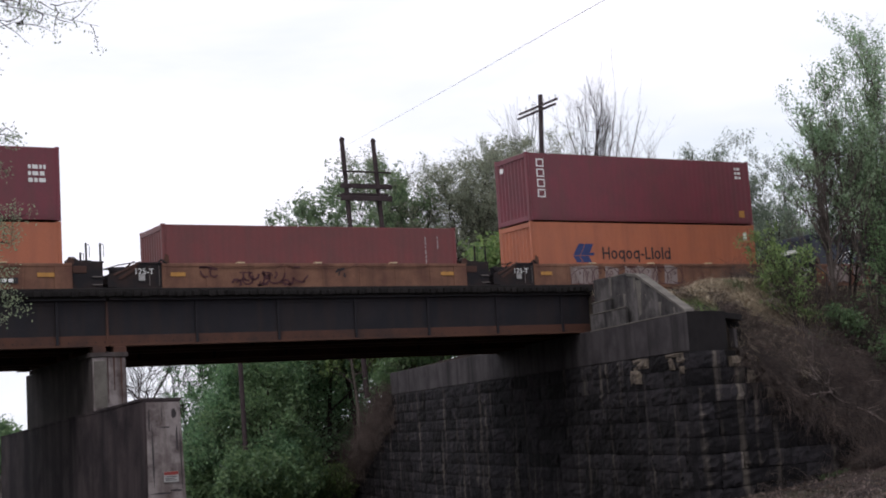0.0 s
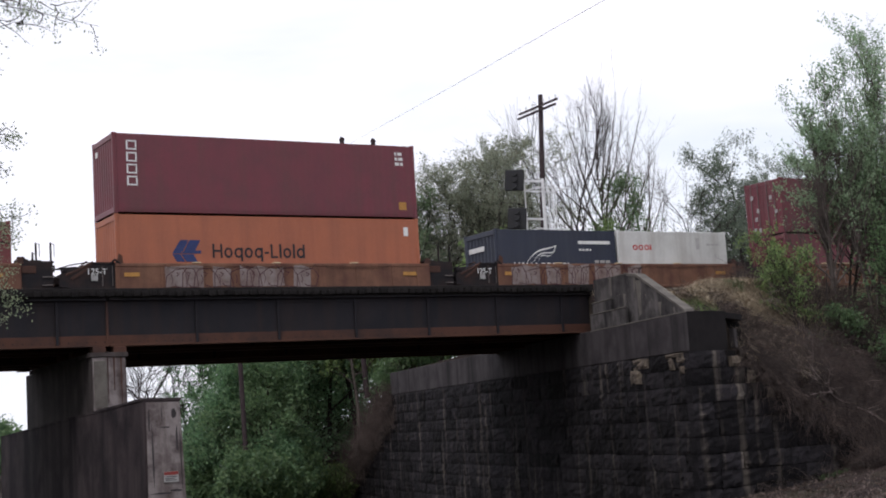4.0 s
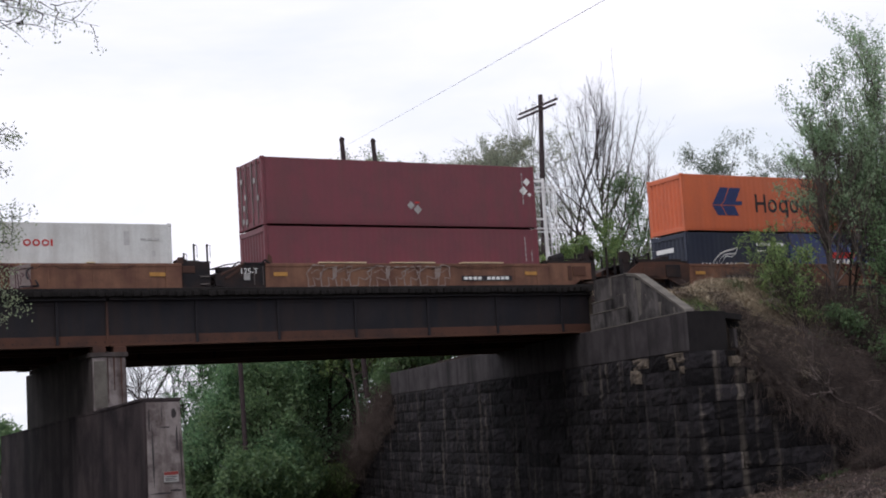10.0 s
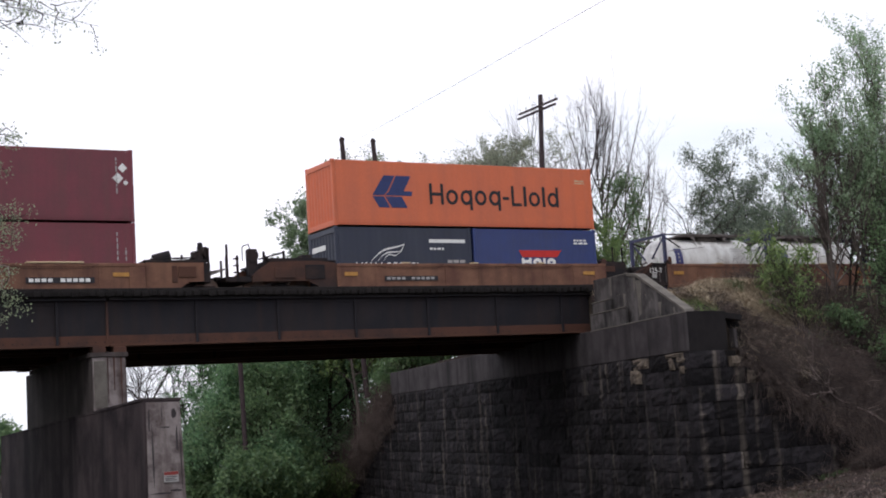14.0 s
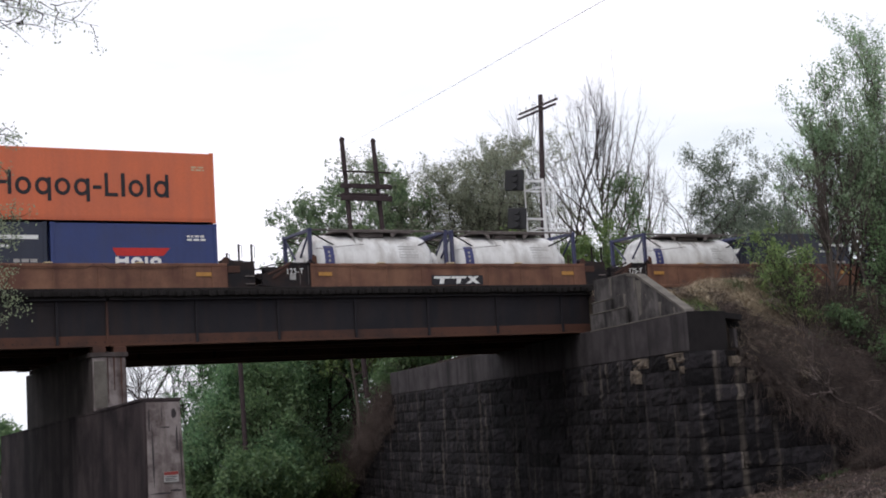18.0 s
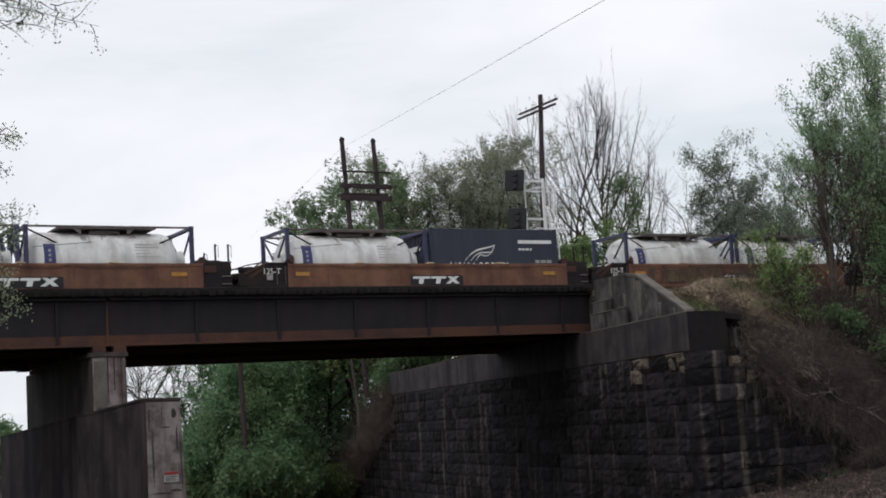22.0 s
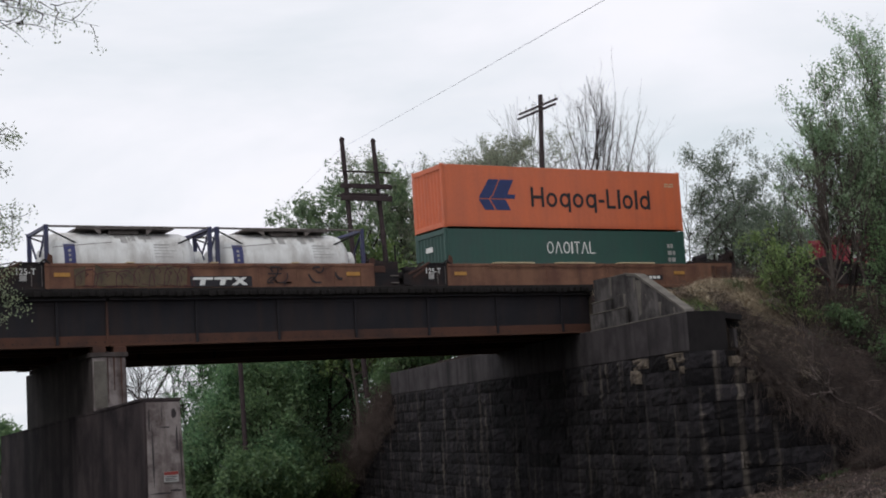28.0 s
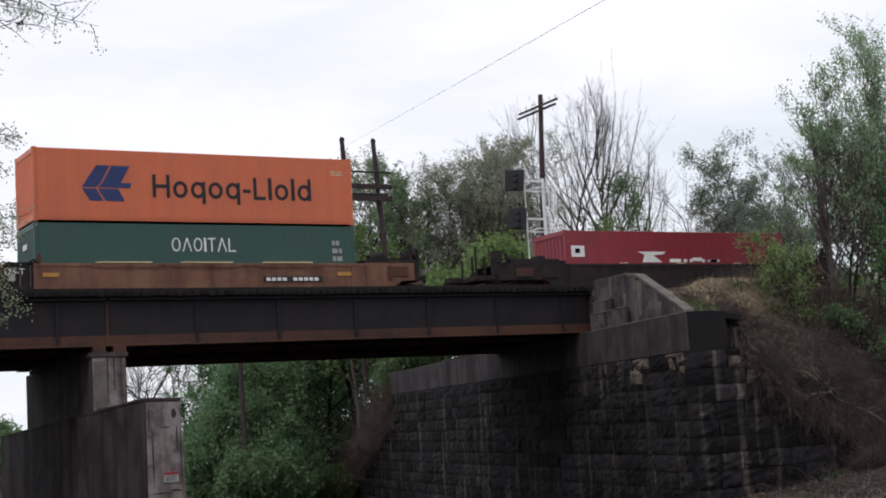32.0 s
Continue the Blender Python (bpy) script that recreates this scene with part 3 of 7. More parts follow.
        mid = (y0 + y1) / 2
        ob.matrix_basis = Matrix.Translation((face_x(mid) + 0.06, mid, (z0 + z1) / 2)) @ Matrix.Rotation(angle, 4, "Z") @ Matrix.Diagonal((y1 - y0, 0.31, z1 - z0, 1))
    for x0, x1, z0, z1 in ((32.55, 32.9, 2.86, 3.2), (33.2, 33.5, 2.28, 2.7), (34.0, 34.25, 1.75, 2.1)):
        ob = part("pale_stone", shared[5][1], pale_stone, ab)
        ob.matrix_basis = Matrix.Translation(((x0 + x1) / 2, COR_Y + 0.02, (z0 + z1) / 2)) @ Matrix.Diagonal((x1 - x0, 0.38, z1 - z0, 1))
    for row in range(13):
        z1 = CAP_LOW - row * course
        y = COR_Y
        last = WALL_END + min(row, 9) * back
        while y < last - 0.3:
            length = rng.uniform(0.7, 2.1)
            y2 = min(y + length, last)
            me = shared[rng.randrange(10)][0]
            mid = (y + y2) / 2
            ob = part("stone_block", me, stone, ab)
            ln = (y2 - y) * math.sqrt(1 + SKEW * SKEW)
            dep = rng.uniform(0.25, 0.37)
            ob.matrix_basis = Matrix.Translation((face_x(mid) + 0.12, mid, z1 - course / 2)) @ Matrix.Rotation(angle, 4, "Z") @ Matrix.Diagonal((ln - 0.025, dep, course - 0.025, 1))
            y = y2
    for row in range(9):
        z1 = CAP_LOW - row * course
        x = COR_X - 0.05
        while x < 42:
            length = rng.uniform(0.7, 1.7)
            x2 = min(x + length, 42.0)
            top = [t for e, t in steps if (x + x2) / 2 < e][0]
            if z1 <= top + 0.05:
                me = shared[rng.randrange(10)][0]
                ob = part("stone_block", me, stone, ab)
                ob.matrix_basis = Matrix.Translation(((x + x2) / 2, COR_Y + 0.08, z1 - course / 2)) @ Matrix.Diagonal((x2 - x - 0.025, rng.uniform(0.26, 0.42), course - 0.025, 1))
            x = x2


abutment()


def pier():
    p = thing("bridge_pier", "rust-streaked concrete bridge pier on a long wall", "pier", kind="structure")
    tilt = 0.0524

    def px(x, y):
        return x + tilt * (y + 2.0)
    s = Shape()
    s.prism([(px(13.5, -2.4), -2.4, -4.2), (px(14.65, -2.4), -2.4, -4.2), (px(14.65, 8.6), 8.6, -4.2), (px(13.5, 8.6), 8.6, -4.2)], (0, 0, 8.62))
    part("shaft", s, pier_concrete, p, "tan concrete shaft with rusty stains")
    part("bearing_seat", Shape().prism([(px(13.44, -2.46), -2.46, 4.42), (px(14.71, -2.46), -2.46, 4.42), (px(14.71, 7.6), 7.6, 4.42), (px(13.44, 7.6), 7.6, 4.42)], (0, 0, 0.14)), pier_concrete, p)
    w = thing("guide_wall", "long grimy concrete wall round the pier foot, streaked black, shade painted in", "concrete wall", kind="structure")
    top = [(13.0, -9.0, 2.74), (14.08, -9.0, 2.70), (15.4, -4.0, 2.60), (15.9, 12.5, 2.08), (13.92, 12.5, 2.08)]
    foot = [(x - (0.06 if x < 14 and y > -9.1 and x != 14.08 else -0.1), y - (0.1 if y < -8 else -0.1), -4.2) for x, y, z in top]
    n = len(top)
    b = Shape().add(top + foot, [tuple(range(n))] + [tuple(range(n, 2 * n))[::-1]] + [(i, n + i, n + (i + 1) % n, (i + 1) % n) for i in range(n)])
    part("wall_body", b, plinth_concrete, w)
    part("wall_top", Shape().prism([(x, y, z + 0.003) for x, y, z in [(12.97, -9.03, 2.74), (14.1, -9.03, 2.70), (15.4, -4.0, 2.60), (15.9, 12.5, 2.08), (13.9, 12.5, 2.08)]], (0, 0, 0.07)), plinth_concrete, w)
    # paler plate: light painted on the wall's end, besides real chips and stains
    part("end_facing", Shape().prism([(13.06, -9.02, 2.68), (14.06, -9.02, 2.66), (14.13, -9.12, -0.8), (13.0, -9.12, -0.8)], (0, -0.02, 0)), lit_end_concrete, w, "paler chipped concrete end face with light painted in")
    chip = random.Random(4)
    for cx, cz, cw, ch in ((13.62, 1.95, 0.2, 0.03), (13.92, 1.6, 0.035, 0.5), (13.2, 1.2, 0.03, 0.9), (13.85, 2.35, 0.10, 0.22), (13.42, 0.1, 0.35, 0.03), (13.85, 0.16, 0.2, 0.035), (13.12, 2.1, 0.03, 0.5), (13.5, 2.3, 0.02, 0.3), (14.02, 1.0, 0.02, 1.1)):
        pts = [(cx + cw * math.cos(k * 0.9) * chip.uniform(0.5, 1.2), cz + ch * math.sin(k * 0.9) * chip.uniform(0.5, 1.2)) for k in range(7)]
        part("chip", Shape().prism([(a, -9.035 - (2.66 - b) * 0.029, b) for a, b in pts], (0, -0.012, 0)), dark_concrete, w)
    part("shaft_panel", Shape().box(px(13.56, -2.4), px(13.98, -2.4), -2.45, -2.421, 2.75, 4.28, 0.01), coping_concrete, p, "pale raised panel on the shaft")
    for xa, wd, z0 in ((14.0, 0.05, 2.9), (14.2, 0.07, 3.3), (14.45, 0.05, 2.6)):
        part("rust_stain", Shape().prism([(px(xa, -2.4), -2.4215, 4.39), (px(xa + wd, -2.4), -2.4215, 4.39), (px(xa + wd * 0.7, -2.4), -2.4215, z0), (px(xa + wd * 0.3, -2.4), -2.4215, z0)], (0, -0.003, 0)), flange_steel, p)
    # light on the shaft's end, painted as a paler plate
    part("shaft_facing", Shape().box(px(13.53, -2.4), px(14.62, -2.4), -2.42, -2.396, 2.0, 4.40), lit_end_concrete, p, "paler end face with light painted in")
    sg = thing("warning_sign", "small red and white warning sign on the concrete wall", "sign")
    part("sign_plate", Shape().box(13.47, 13.90, -9.16, -9.135, 0.40, 0.70, 0.004), mark_grey, sg)
    part("red_header", Shape().box(13.475, 13.895, -9.166, -9.161, 0.60, 0.695), sign_red, sg)
    for i, wd in enumerate((0.34, 0.28, 0.32)):
        part("text_bar", Shape().box(13.51, 13.51 + wd, -9.165, -9.161, 0.545 - i * 0.05, 0.565 - i * 0.05), mark_black, sg)


pier()


# ---------------------------------------------------------------- the train
MOVERS = []                       # (thing, place along the train, y, z)
ROLLERS = []                      # (wheelset, place on its wagon)
WELL_Z = 6.665
HALF_W = 1.219


def travelled(t):
    u = (t - 16.0) / 16.0
    return 67.82 * u - 1.17 * u ** 2 - 0.42 * u ** 3 - 0.19 * u ** 4 + 0.14 * u ** 5


def set_off(ob, x, z, y=TRACK_Y):
    MOVERS.append((ob, x, y, z))
    ob.location = (x, y, z)
    return ob


def ribbed(length, height, pitch=0.278, depth=0.018):
    """A corrugated panel in x and z; ribs go back towards +y."""
    n = max(2, round(length / pitch))
    p = length / n
    xs, ys = [], []
    for i in range(n):
        for fx, fy in ((0.0, 0.0), (0.26, 0.0), (0.50, 1.0), (0.76, 1.0)):
            xs.append(i * p + fx * p)
            ys.append(fy * depth)
    xs.append(length)
    ys.append(0.0)
    k = len(xs)
    pts = [(x - length / 2, y, 0.0) for x, y in zip(xs, ys)] + [(x - length / 2, y, height) for x, y in zip(xs, ys)]
    return pts, [(i, i + 1, k + i + 1, k + i) for i in range(k - 1)]


def shape_of(pts, faces, m=None):
    s = Shape()
    if m is not None:
        pts = [tuple(m @ Vector(q)) for q in pts]
    return s.add(pts, faces)


SHELLS = {}


def container(name, label, length, height, paint, x, z, doors=False, group="shipping containers"):
    """A corrugated steel box with posts, rails, castings; doors or a plain end towards the train's head."""
    root = thing(name, label, "shipping container", group)
    L, H, W = length / 2, height, HALF_W
    key = (length, height, paint.name, doors)
    made = SHELLS.get(key)
    if made is None:
        made = []
        rail, post = 0.11, 0.15
        p, f = ribbed(length - 2 * post, H - 2 * rail - 0.03)
        made.append(("side_panel", shape_of([(a, b * 0.22, c) for a, b, c in p], f, Matrix.Translation((0, -W + 0.004, rail + 0.03))).mesh("side_panel", paint)))
        made.append(("side_panel", shape_of(p, f, Matrix.Translation((0, W - 0.012, rail)) @ Matrix.Rotation(math.pi, 4, "Z")).mesh("side_panel", paint)))
        p, f = ribbed(2 * W - 2 * post, H - 2 * rail, 0.27, 0.085)
        if not doors:
            made.append(("end_panel", shape_of(p, f, Matrix.Translation((-L + 0.015, 0, rail)) @ Matrix.Rotation(-math.pi / 2, 4, "Z")).mesh("end_panel", paint)))
        else:
            for s in (-1, 1):
                d = Shape().box(-L + 0.03, -L + 0.075, min(0.008 * s, 1.06 * s), max(0.008 * s, 1.06 * s), rail, H - rail, 0.006)
                for k in range(5):
                    zz = rail + 0.12 + k * (H - 2 * rail - 0.2) / 5
                    d.box(-L + 0.018, -L + 0.031, min(0.07 * s, 1.0 * s), max(0.07 * s, 1.0 * s), zz, zz + (H - 2 * rail) / 7.5)
                made.append(("door", d.mesh("door", paint)))
                for yy in (0.3, 0.78):
                    made.append(("lock_rod", Shape().tube((-L - 0.012, yy * s, 0.06), (-L - 0.012, yy * s, H - 0.06), 0.02, None, 7).mesh("lock_rod", frame_grey)))
        made.append(("end_panel", shape_of(p, f, Matrix.Translation((L - 0.015, 0, rail)) @ Matrix.Rotation(math.pi / 2, 4, "Z")).mesh("end_panel", paint)))
        made.append(("roof", Shape().box(-L + 0.05, L - 0.05, -W + 0.04, W - 0.04, H - 0.05, H - 0.025).mesh("roof", paint)))
        made.append(("floor", Shape().box(-L + 0.05, L - 0.05, -W + 0.05, W - 0.05, 0.05, 0.16).mesh("floor", timber)))
        for sy in (-1, 1):
            a, b = sorted((sy * (W - 0.022), sy * (W - 0.08)))
            made.append(("top_rail", Shape().box(-L + 0.12, L - 0.12, a, b, H - 0.115, H - 0.03, 0.012).mesh("top_rail", paint)))
            made.append(("bottom_rail", Shape().box(-L + 0.12, L - 0.12, a, b, 0.035, 0.15, 0.012).mesh("bottom_rail", paint)))
        for sx in (-1, 1):
            for sy in (-1, 1):
                a0, a1 = sorted((sx * L, sx * (L - 0.16)))
                b0, b1 = sorted((sy * W, sy * (W - 0.15)))
                made.append(("corner_post", Shape().box(a0 + 0.004, a1 - 0.004, b0 + 0.004, b1 - 0.004, 0.11, H - 0.11, 0.02).mesh("corner_post", paint)))
                for zz in (0, H - 0.118):
                    made.append(("corner_casting", Shape().box(a0, a1, b0, b1, zz, zz + 0.118, 0.012).mesh("corner_casting", paint)))
            for zz in (0.118, H - 0.13):
                a0, a1 = sorted((sx * L, sx * (L - 0.1)))
                made.append(("end_beam", Shape().box(a0 + 0.006, a1 - 0.006, -W + 0.14, W - 0.14, zz - 0.1, zz + 0.1, 0.012).mesh("end_beam", paint)))
        SHELLS[key] = made
    for n, me in made:
        part(n, me, paint, root)
    return set_off(root, x, z)


def bar(root, name, mat, length, x0, x1, z0, z1, label=""):
    """A flat marking on the near side; x from the head end, z from the floor."""
    return part(name, Shape().box(x0 - length / 2, x1 - length / 2, -HALF_W - 0.006, -HALF_W - 0.001, z0, z1), mat, root, label)


def outline(root, name, mat, length, pts, label=""):
    return part(name, Shape().prism([(x - length / 2, -HALF_W - 0.001, z) for x, z in pts], (0, -0.005, 0)), mat, root, label)


def ring(s, x0, x1, z0, z1, st, n=16):
    """A flat oval ring on the near side."""
    cx, cz, rx, rz = (x0 + x1) / 2, (z0 + z1) / 2, (x1 - x0) / 2, (z1 - z0) / 2
    pts = []
    for y in (-HALF_W - 0.006, -HALF_W - 0.001):
        for k in (0.0, st):
            pts += [(cx + (rx - k) * math.cos(6.2832 * i / n), y, cz + (rz - k) * math.sin(6.2832 * i / n)) for i in range(n)]
    faces = []
    for i in range(n):
        j = (i + 1) % n
        faces += [(i, j, n + j, n + i), (i, 2 * n + i, 2 * n + j, j), (n + i, n + j, 3 * n + j, 3 * n + i)]
    return s.add(pts, faces)


def lettering(root, mat, length, x0, x1, z0, z1, pattern, name="wordmark", weight=0.2):
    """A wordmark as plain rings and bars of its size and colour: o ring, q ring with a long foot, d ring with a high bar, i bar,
    u two bars, v two leaning bars, f bar with a foot, t bar with a head, - dash."""
    width = {"o": 1.0, "q": 1.0, "d": 1.0, "i": 0.26, "u": 1.15, "v": 1.1, "f": 0.85, "t": 0.9, "-": 0.55, " ": 0.5}
    unit = (x1 - x0) / sum(width[c] + 0.2 for c in pattern)
    low, h, st = z0, z1 - z0, weight * unit
    y0, y1 = -HALF_W - 0.006, -HALF_W - 0.001
    mid = low + (0.74 if set(pattern) & set("qd") else 1.0) * h
    x = x0
    for c in pattern:
        w = width[c] * unit
        s, a = Shape(), x - length / 2
        e = a + w
        if c in "oqd":
            ring(s, a, e, low, mid, st)
        if c == "q":
            s.box(e - st, e, y0 - 0.001, y1, low - 0.24 * h, mid)
        elif c == "d":
            s.box(e - st, e, y0 - 0.001, y1, low, low + h)
        elif c == "i":
            s.box(a, e, y0, y1, low, low + h)
        elif c == "u":
            s.box(a, a + st, y0, y1, low, low + h).box(e - st, e, y0, y1, low, low + h).box(a + st, e - st, y0, y1, low + 0.42 * h, low + 0.42 * h + st)
        elif c == "v":
            for p, q in ((a, (a + e) / 2 - st / 2), (e - st, (a + e) / 2 - st / 2)):
                s.prism([(p, y1, low), (p + st, y1, low), (q + st, y1, low + h), (q, y1, low + h)], (0, -0.005 if p == a else -0.006, 0))
        elif c == "f":
            s.box(a, a + st, y0, y1, low, low + h).box(a + st, e, y0, y1, low, low + st)
        elif c == "t":
            s.box((a + e - st) / 2, (a + e + st) / 2, y0, y1, low, low + h - st).box(a, e, y0, y1, low + h - st, low + h)
        elif c == "-":
            s.box(a, e, y0, y1, low + 0.3 * h, low + 0.3 * h + st)
        if s.v:
            part(name, s, mat, root)
        x += w + 0.2 * unit


def small_print(root, length, x0, x1, z0, z1, rows, mat=None, seed=1):
    """Unreadable small writing: short bars in rows."""
    r = random.Random(seed)
    h = (z1 - z0) / rows
    for i in range(rows):
        x = x0
        while x < x1 - 0.05:
            w = min(r.uniform(0.08, 0.3), x1 - x)
            bar(root, "text_bar", mat or mark_white, length, x, x + w, z0 + i * h + 0.15 * h, z0 + i * h + 0.75 * h)
            x += w + 0.05


def upright_print(root, x, z0, z1, seed):
    """Small writing that runs down the side: a thin broken line of bars."""
    r = random.Random(seed)
    z = z0
    while z < z1:
        h = min(r.uniform(0.08, 0.22), z1 - z)
        bar(root, "text_bar", mark_grey, L40, x, x + 0.045, z, z + h)
        z += h + 0.05


L40, L20, STD, HIGH = 12.192, 6.058, 2.591, 2.896


def chevron_logo(root, length, x, z, k, mat):
    """A double arrowhead pointing to the head of the train, in plain shapes."""
    up = [(0.0, 0.48), (0.53, 1.27), (1.02, 1.27), (0.66, 0.62), (0.50, 0.48)]
    down = [(0.0, 0.44), (0.28, 0.0), (0.76, 0.0), (0.50, 0.44)]
    for pts in (up, down, [(0.72, 0.62), (1.08, 1.27), (1.74, 1.27), (1.40, 0.66), (1.78, 0.66), (1.74, 0.48), (0.56, 0.48)], [(0.56, 0.44), (1.30, 0.44), (1.53, 0.0), (0.84, 0.0)]):
        outline(root, "logo", mat, length, [(x + a * k, z + b * k) for a, b in pts][::-1])


def orange_forty(x, z, label):
    c = container("shipping_container", label, L40, STD, orange, x, z)
    chevron_logo(c, L40, 1.69, 0.73, 1.0, mark_blue)
    lettering(c, mark_black, L40, 4.24, 10.55, 0.90, 1.74, "uoqoq-fioid", weight=0.23)
    small_print(c, L40, 11.3, 11.8, 1.9, 2.1, 2, pad_cream, 3)
    return c


def wing_mark(root, length, x, z, k):
    """A wing of three white strokes over a row of blocks."""
    for ax, az, bx, bz, w in ((0.0, 0.02, 1.72, 0.80, 0.042), (0.34, 0.02, 1.56, 0.50, 0.03), (0.62, 0.02, 1.30, 0.30, 0.026)):
        pts, low = [], []
        for i in range(9):
            f = i / 8
            xx, zz = ax + (bx - ax) * f, az + (bz - az) * f + 0.34 * math.sin(f * 3.14) * (1 - f)
            t = w * (0.35 + 0.9 * math.sin(f * 2.9))
            pts.append((x + xx * k, z + (zz + t) * k))
            low.append((x + xx * k, z + (zz - t * 0.6) * k))
        outline(root, "wing_logo", mark_white, length, low + pts[::-1])
    for a0, b0, a1, b1 in ((1.70, 0.80, 1.50, 0.46), (1.56, 0.50, 1.24, 0.27)):
        outline(root, "wing_logo", mark_white, length, [(x + a0 * k, z + b0 * k), (x + (a0 + 0.03) * k, z + b0 * k), (x + (a1 + 0.05) * k, z + b1 * k), (x + a1 * k, z + b1 * k)][::-1])


def navy_twenty(x, z, label):
    c = container("shipping_container", label, L20, STD, navy, x, z)
    lettering(c, mark_white, L20, 0.85, 3.75, 1.02, 1.20, "uvu foootof")
    wing_mark(c, L20, 1.5, 1.22, 0.86)
    bar(c, "marking", mark_white, L20, 4.1, 5.75, 1.98, 2.12)
    small_print(c, L20, 4.12, 4.75, 1.68, 1.82, 1, None, 4)
    small_print(c, L20, 4.9, 5.7, 1.15, 1.35, 1, mark_grey, 5)
    part("marking", Shape().box(-L20 / 2 - 0.004, -L20 / 2 + 0.004, -0.35, 0.85, 1.78, 1.98), mark_white, c)
    return c


def tank(x, z, label):
    """A twenty-foot tank container: cylinder in an open frame with a walkway on top."""
    root = thing("tank_container", label, "tank container", "tank containers")
    L, H, W, R = L20 / 2, 2.50, HALF_W, 1.12
    zc = 1.26
    prof = [(-L + 0.25, 0.30), (-L + 0.28, 0.62), (-L + 0.36, 0.88), (-L + 0.48, 1.05), (-L + 0.64, R), (L - 0.92, R), (L - 0.72, 1.05), (L - 0.56, 0.88), (L - 0.46, 0.62), (L - 0.42, 0.30)]
    part("vessel", Shape().lathe(prof, (0, zc), 40), tank_white, root, "grimy white cladded cylinder", smooth=True)
    def decal(name, x0, x1, a0, a1, mat, lift=0.008):
        s, n = Shape(), 8
        pts = [(xx, -(R + e) * math.cos(a0 + (a1 - a0) * i / n), zc + (R + e) * math.sin(a0 + (a1 - a0) * i / n)) for e in (-0.01, lift) for xx in (x0, x1) for i in range(n + 1)]
        k = n + 1
        f = []
        for i in range(n):
            f += [(i, i + 1, k + i + 1, k + i), (2 * k + i, 3 * k + i, 3 * k + i + 1, 2 * k + i + 1), (i, 2 * k + i, 2 * k + i + 1, i + 1), (k + i, k + i + 1, 3 * k + i + 1, 3 * k + i)]
        f += [(0, k, 3 * k, 2 * k), (n, 2 * k + n, 3 * k + n, k + n)]
        return part(name, s.add(pts, f), mat, root)
    decal("blue_band", -L + 0.70, -L + 1.10, -0.45, 0.56, band_blue)
    for k in range(3):
        decal("band_mark", -L + 0.85, -L + 0.94, -0.02 + 0.15 * k, 0.06 + 0.15 * k, mark_grey, 0.012)
    rs = random.Random(int(x * 7))
    for k in range(7):
        xs = rs.uniform(-1.0, 0.9)
        decal("spill_stain", xs, xs + rs.uniform(0.04, 0.3), rs.uniform(0.62, 0.95), 1.35, mark_grey, 0.004 + 0.0006 * k)
    for xx in (-1.9, 0.1, 1.95):
        part("cladding_strap", Shape().lathe([(xx, R + 0.001), (xx, R + 0.008), (xx + 0.05, R + 0.008), (xx + 0.05, R + 0.001)], (0, zc), 40), tank_white, root)
    for sx in (-1, 1):
        xe = sx * (L - 0.075)
        for sy in (-1, 1):
            a, b = sorted((sy * W, sy * (W - 0.13)))
            part("corner_post", Shape().box(xe - 0.075, xe + 0.075, a, b, 0.11, H - 0.1, 0.015), frame_blue, root)
            for zz in (0, H - 0.118):
                part("corner_casting", Shape().box(xe - 0.082, xe + 0.082, a - 0.004, b + 0.004, zz, zz + 0.118, 0.012), frame_blue, root)
            part("brace", Shape().tube((xe, sy * (W - 0.08), H - 0.12), (sx * (L - 1.25), sy * (W - 0.35), H - 0.62), 0.032, None, 7), car_black, root)
            part("brace", Shape().tube((xe, sy * (W - 0.08), 0.15), (sx * (L - 1.0), sy * (W - 0.45), 0.5), 0.05, None, 7), frame_blue, root)
            part("end_brace", Shape().tube((xe, sy * (W - 0.1), H - 0.15), (xe, sy * 0.25, 1.5), 0.04, None, 7), frame_blue, root)
            part("end_brace", Shape().tube((xe, sy * (W - 0.1), 0.15), (xe, sy * 0.25, 1.0), 0.04, None, 7), frame_blue, root)
        for zz in (0.06, H - 0.07):
            part("end_beam", Shape().box(xe - 0.06, xe + 0.06, -W + 0.12, W - 0.12, zz - 0.06, zz + 0.06, 0.012), frame_blue, root)
        part("saddle", Shape().lathe([(xe - sx * 0.3, 0.42), (xe - sx * 0.03, 0.5)], (0, zc), 24), tank_white, root)
    for sy in (-1, 1):
        part("top_rail", Shape().box(-L + 0.12, L - 0.12, min(sy * W, sy * (W - 0.07)), max(sy * W, sy * (W - 0.07)), H - 0.09, H - 0.02, 0.012), frame_grey, root)
        part("bottom_rail", Shape().box(-L + 0.12, L - 0.12, min(sy * W, sy * (W - 0.09)), max(sy * W, sy * (W - 0.09)), 0.02, 0.12, 0.012), frame_blue, root)
    part("walkway", Shape().box(-L + 1.25, L - 1.25, -0.75, 0.55, H - 0.06, H - 0.02), frame_grey, root, "grimy grating walkway")
    part("spill_box", Shape().box(-0.6, 0.5, -0.6, 0.5, H - 0.25, H - 0.07, 0.03), frame_grey, root)
    part("manlid", Shape().tube((-0.2, -0.1, H - 0.35), (-0.2, -0.1, H - 0.1), 0.28, None, 18), frame_grey, root)
    part("spill_plate", Shape().prism([(-0.95, -0.82, H - 0.1), (-1.2, -0.82, H - 0.1), (-0.95, -0.86, H - 0.3)], (0, 0.05, 0)), frame_grey, root)
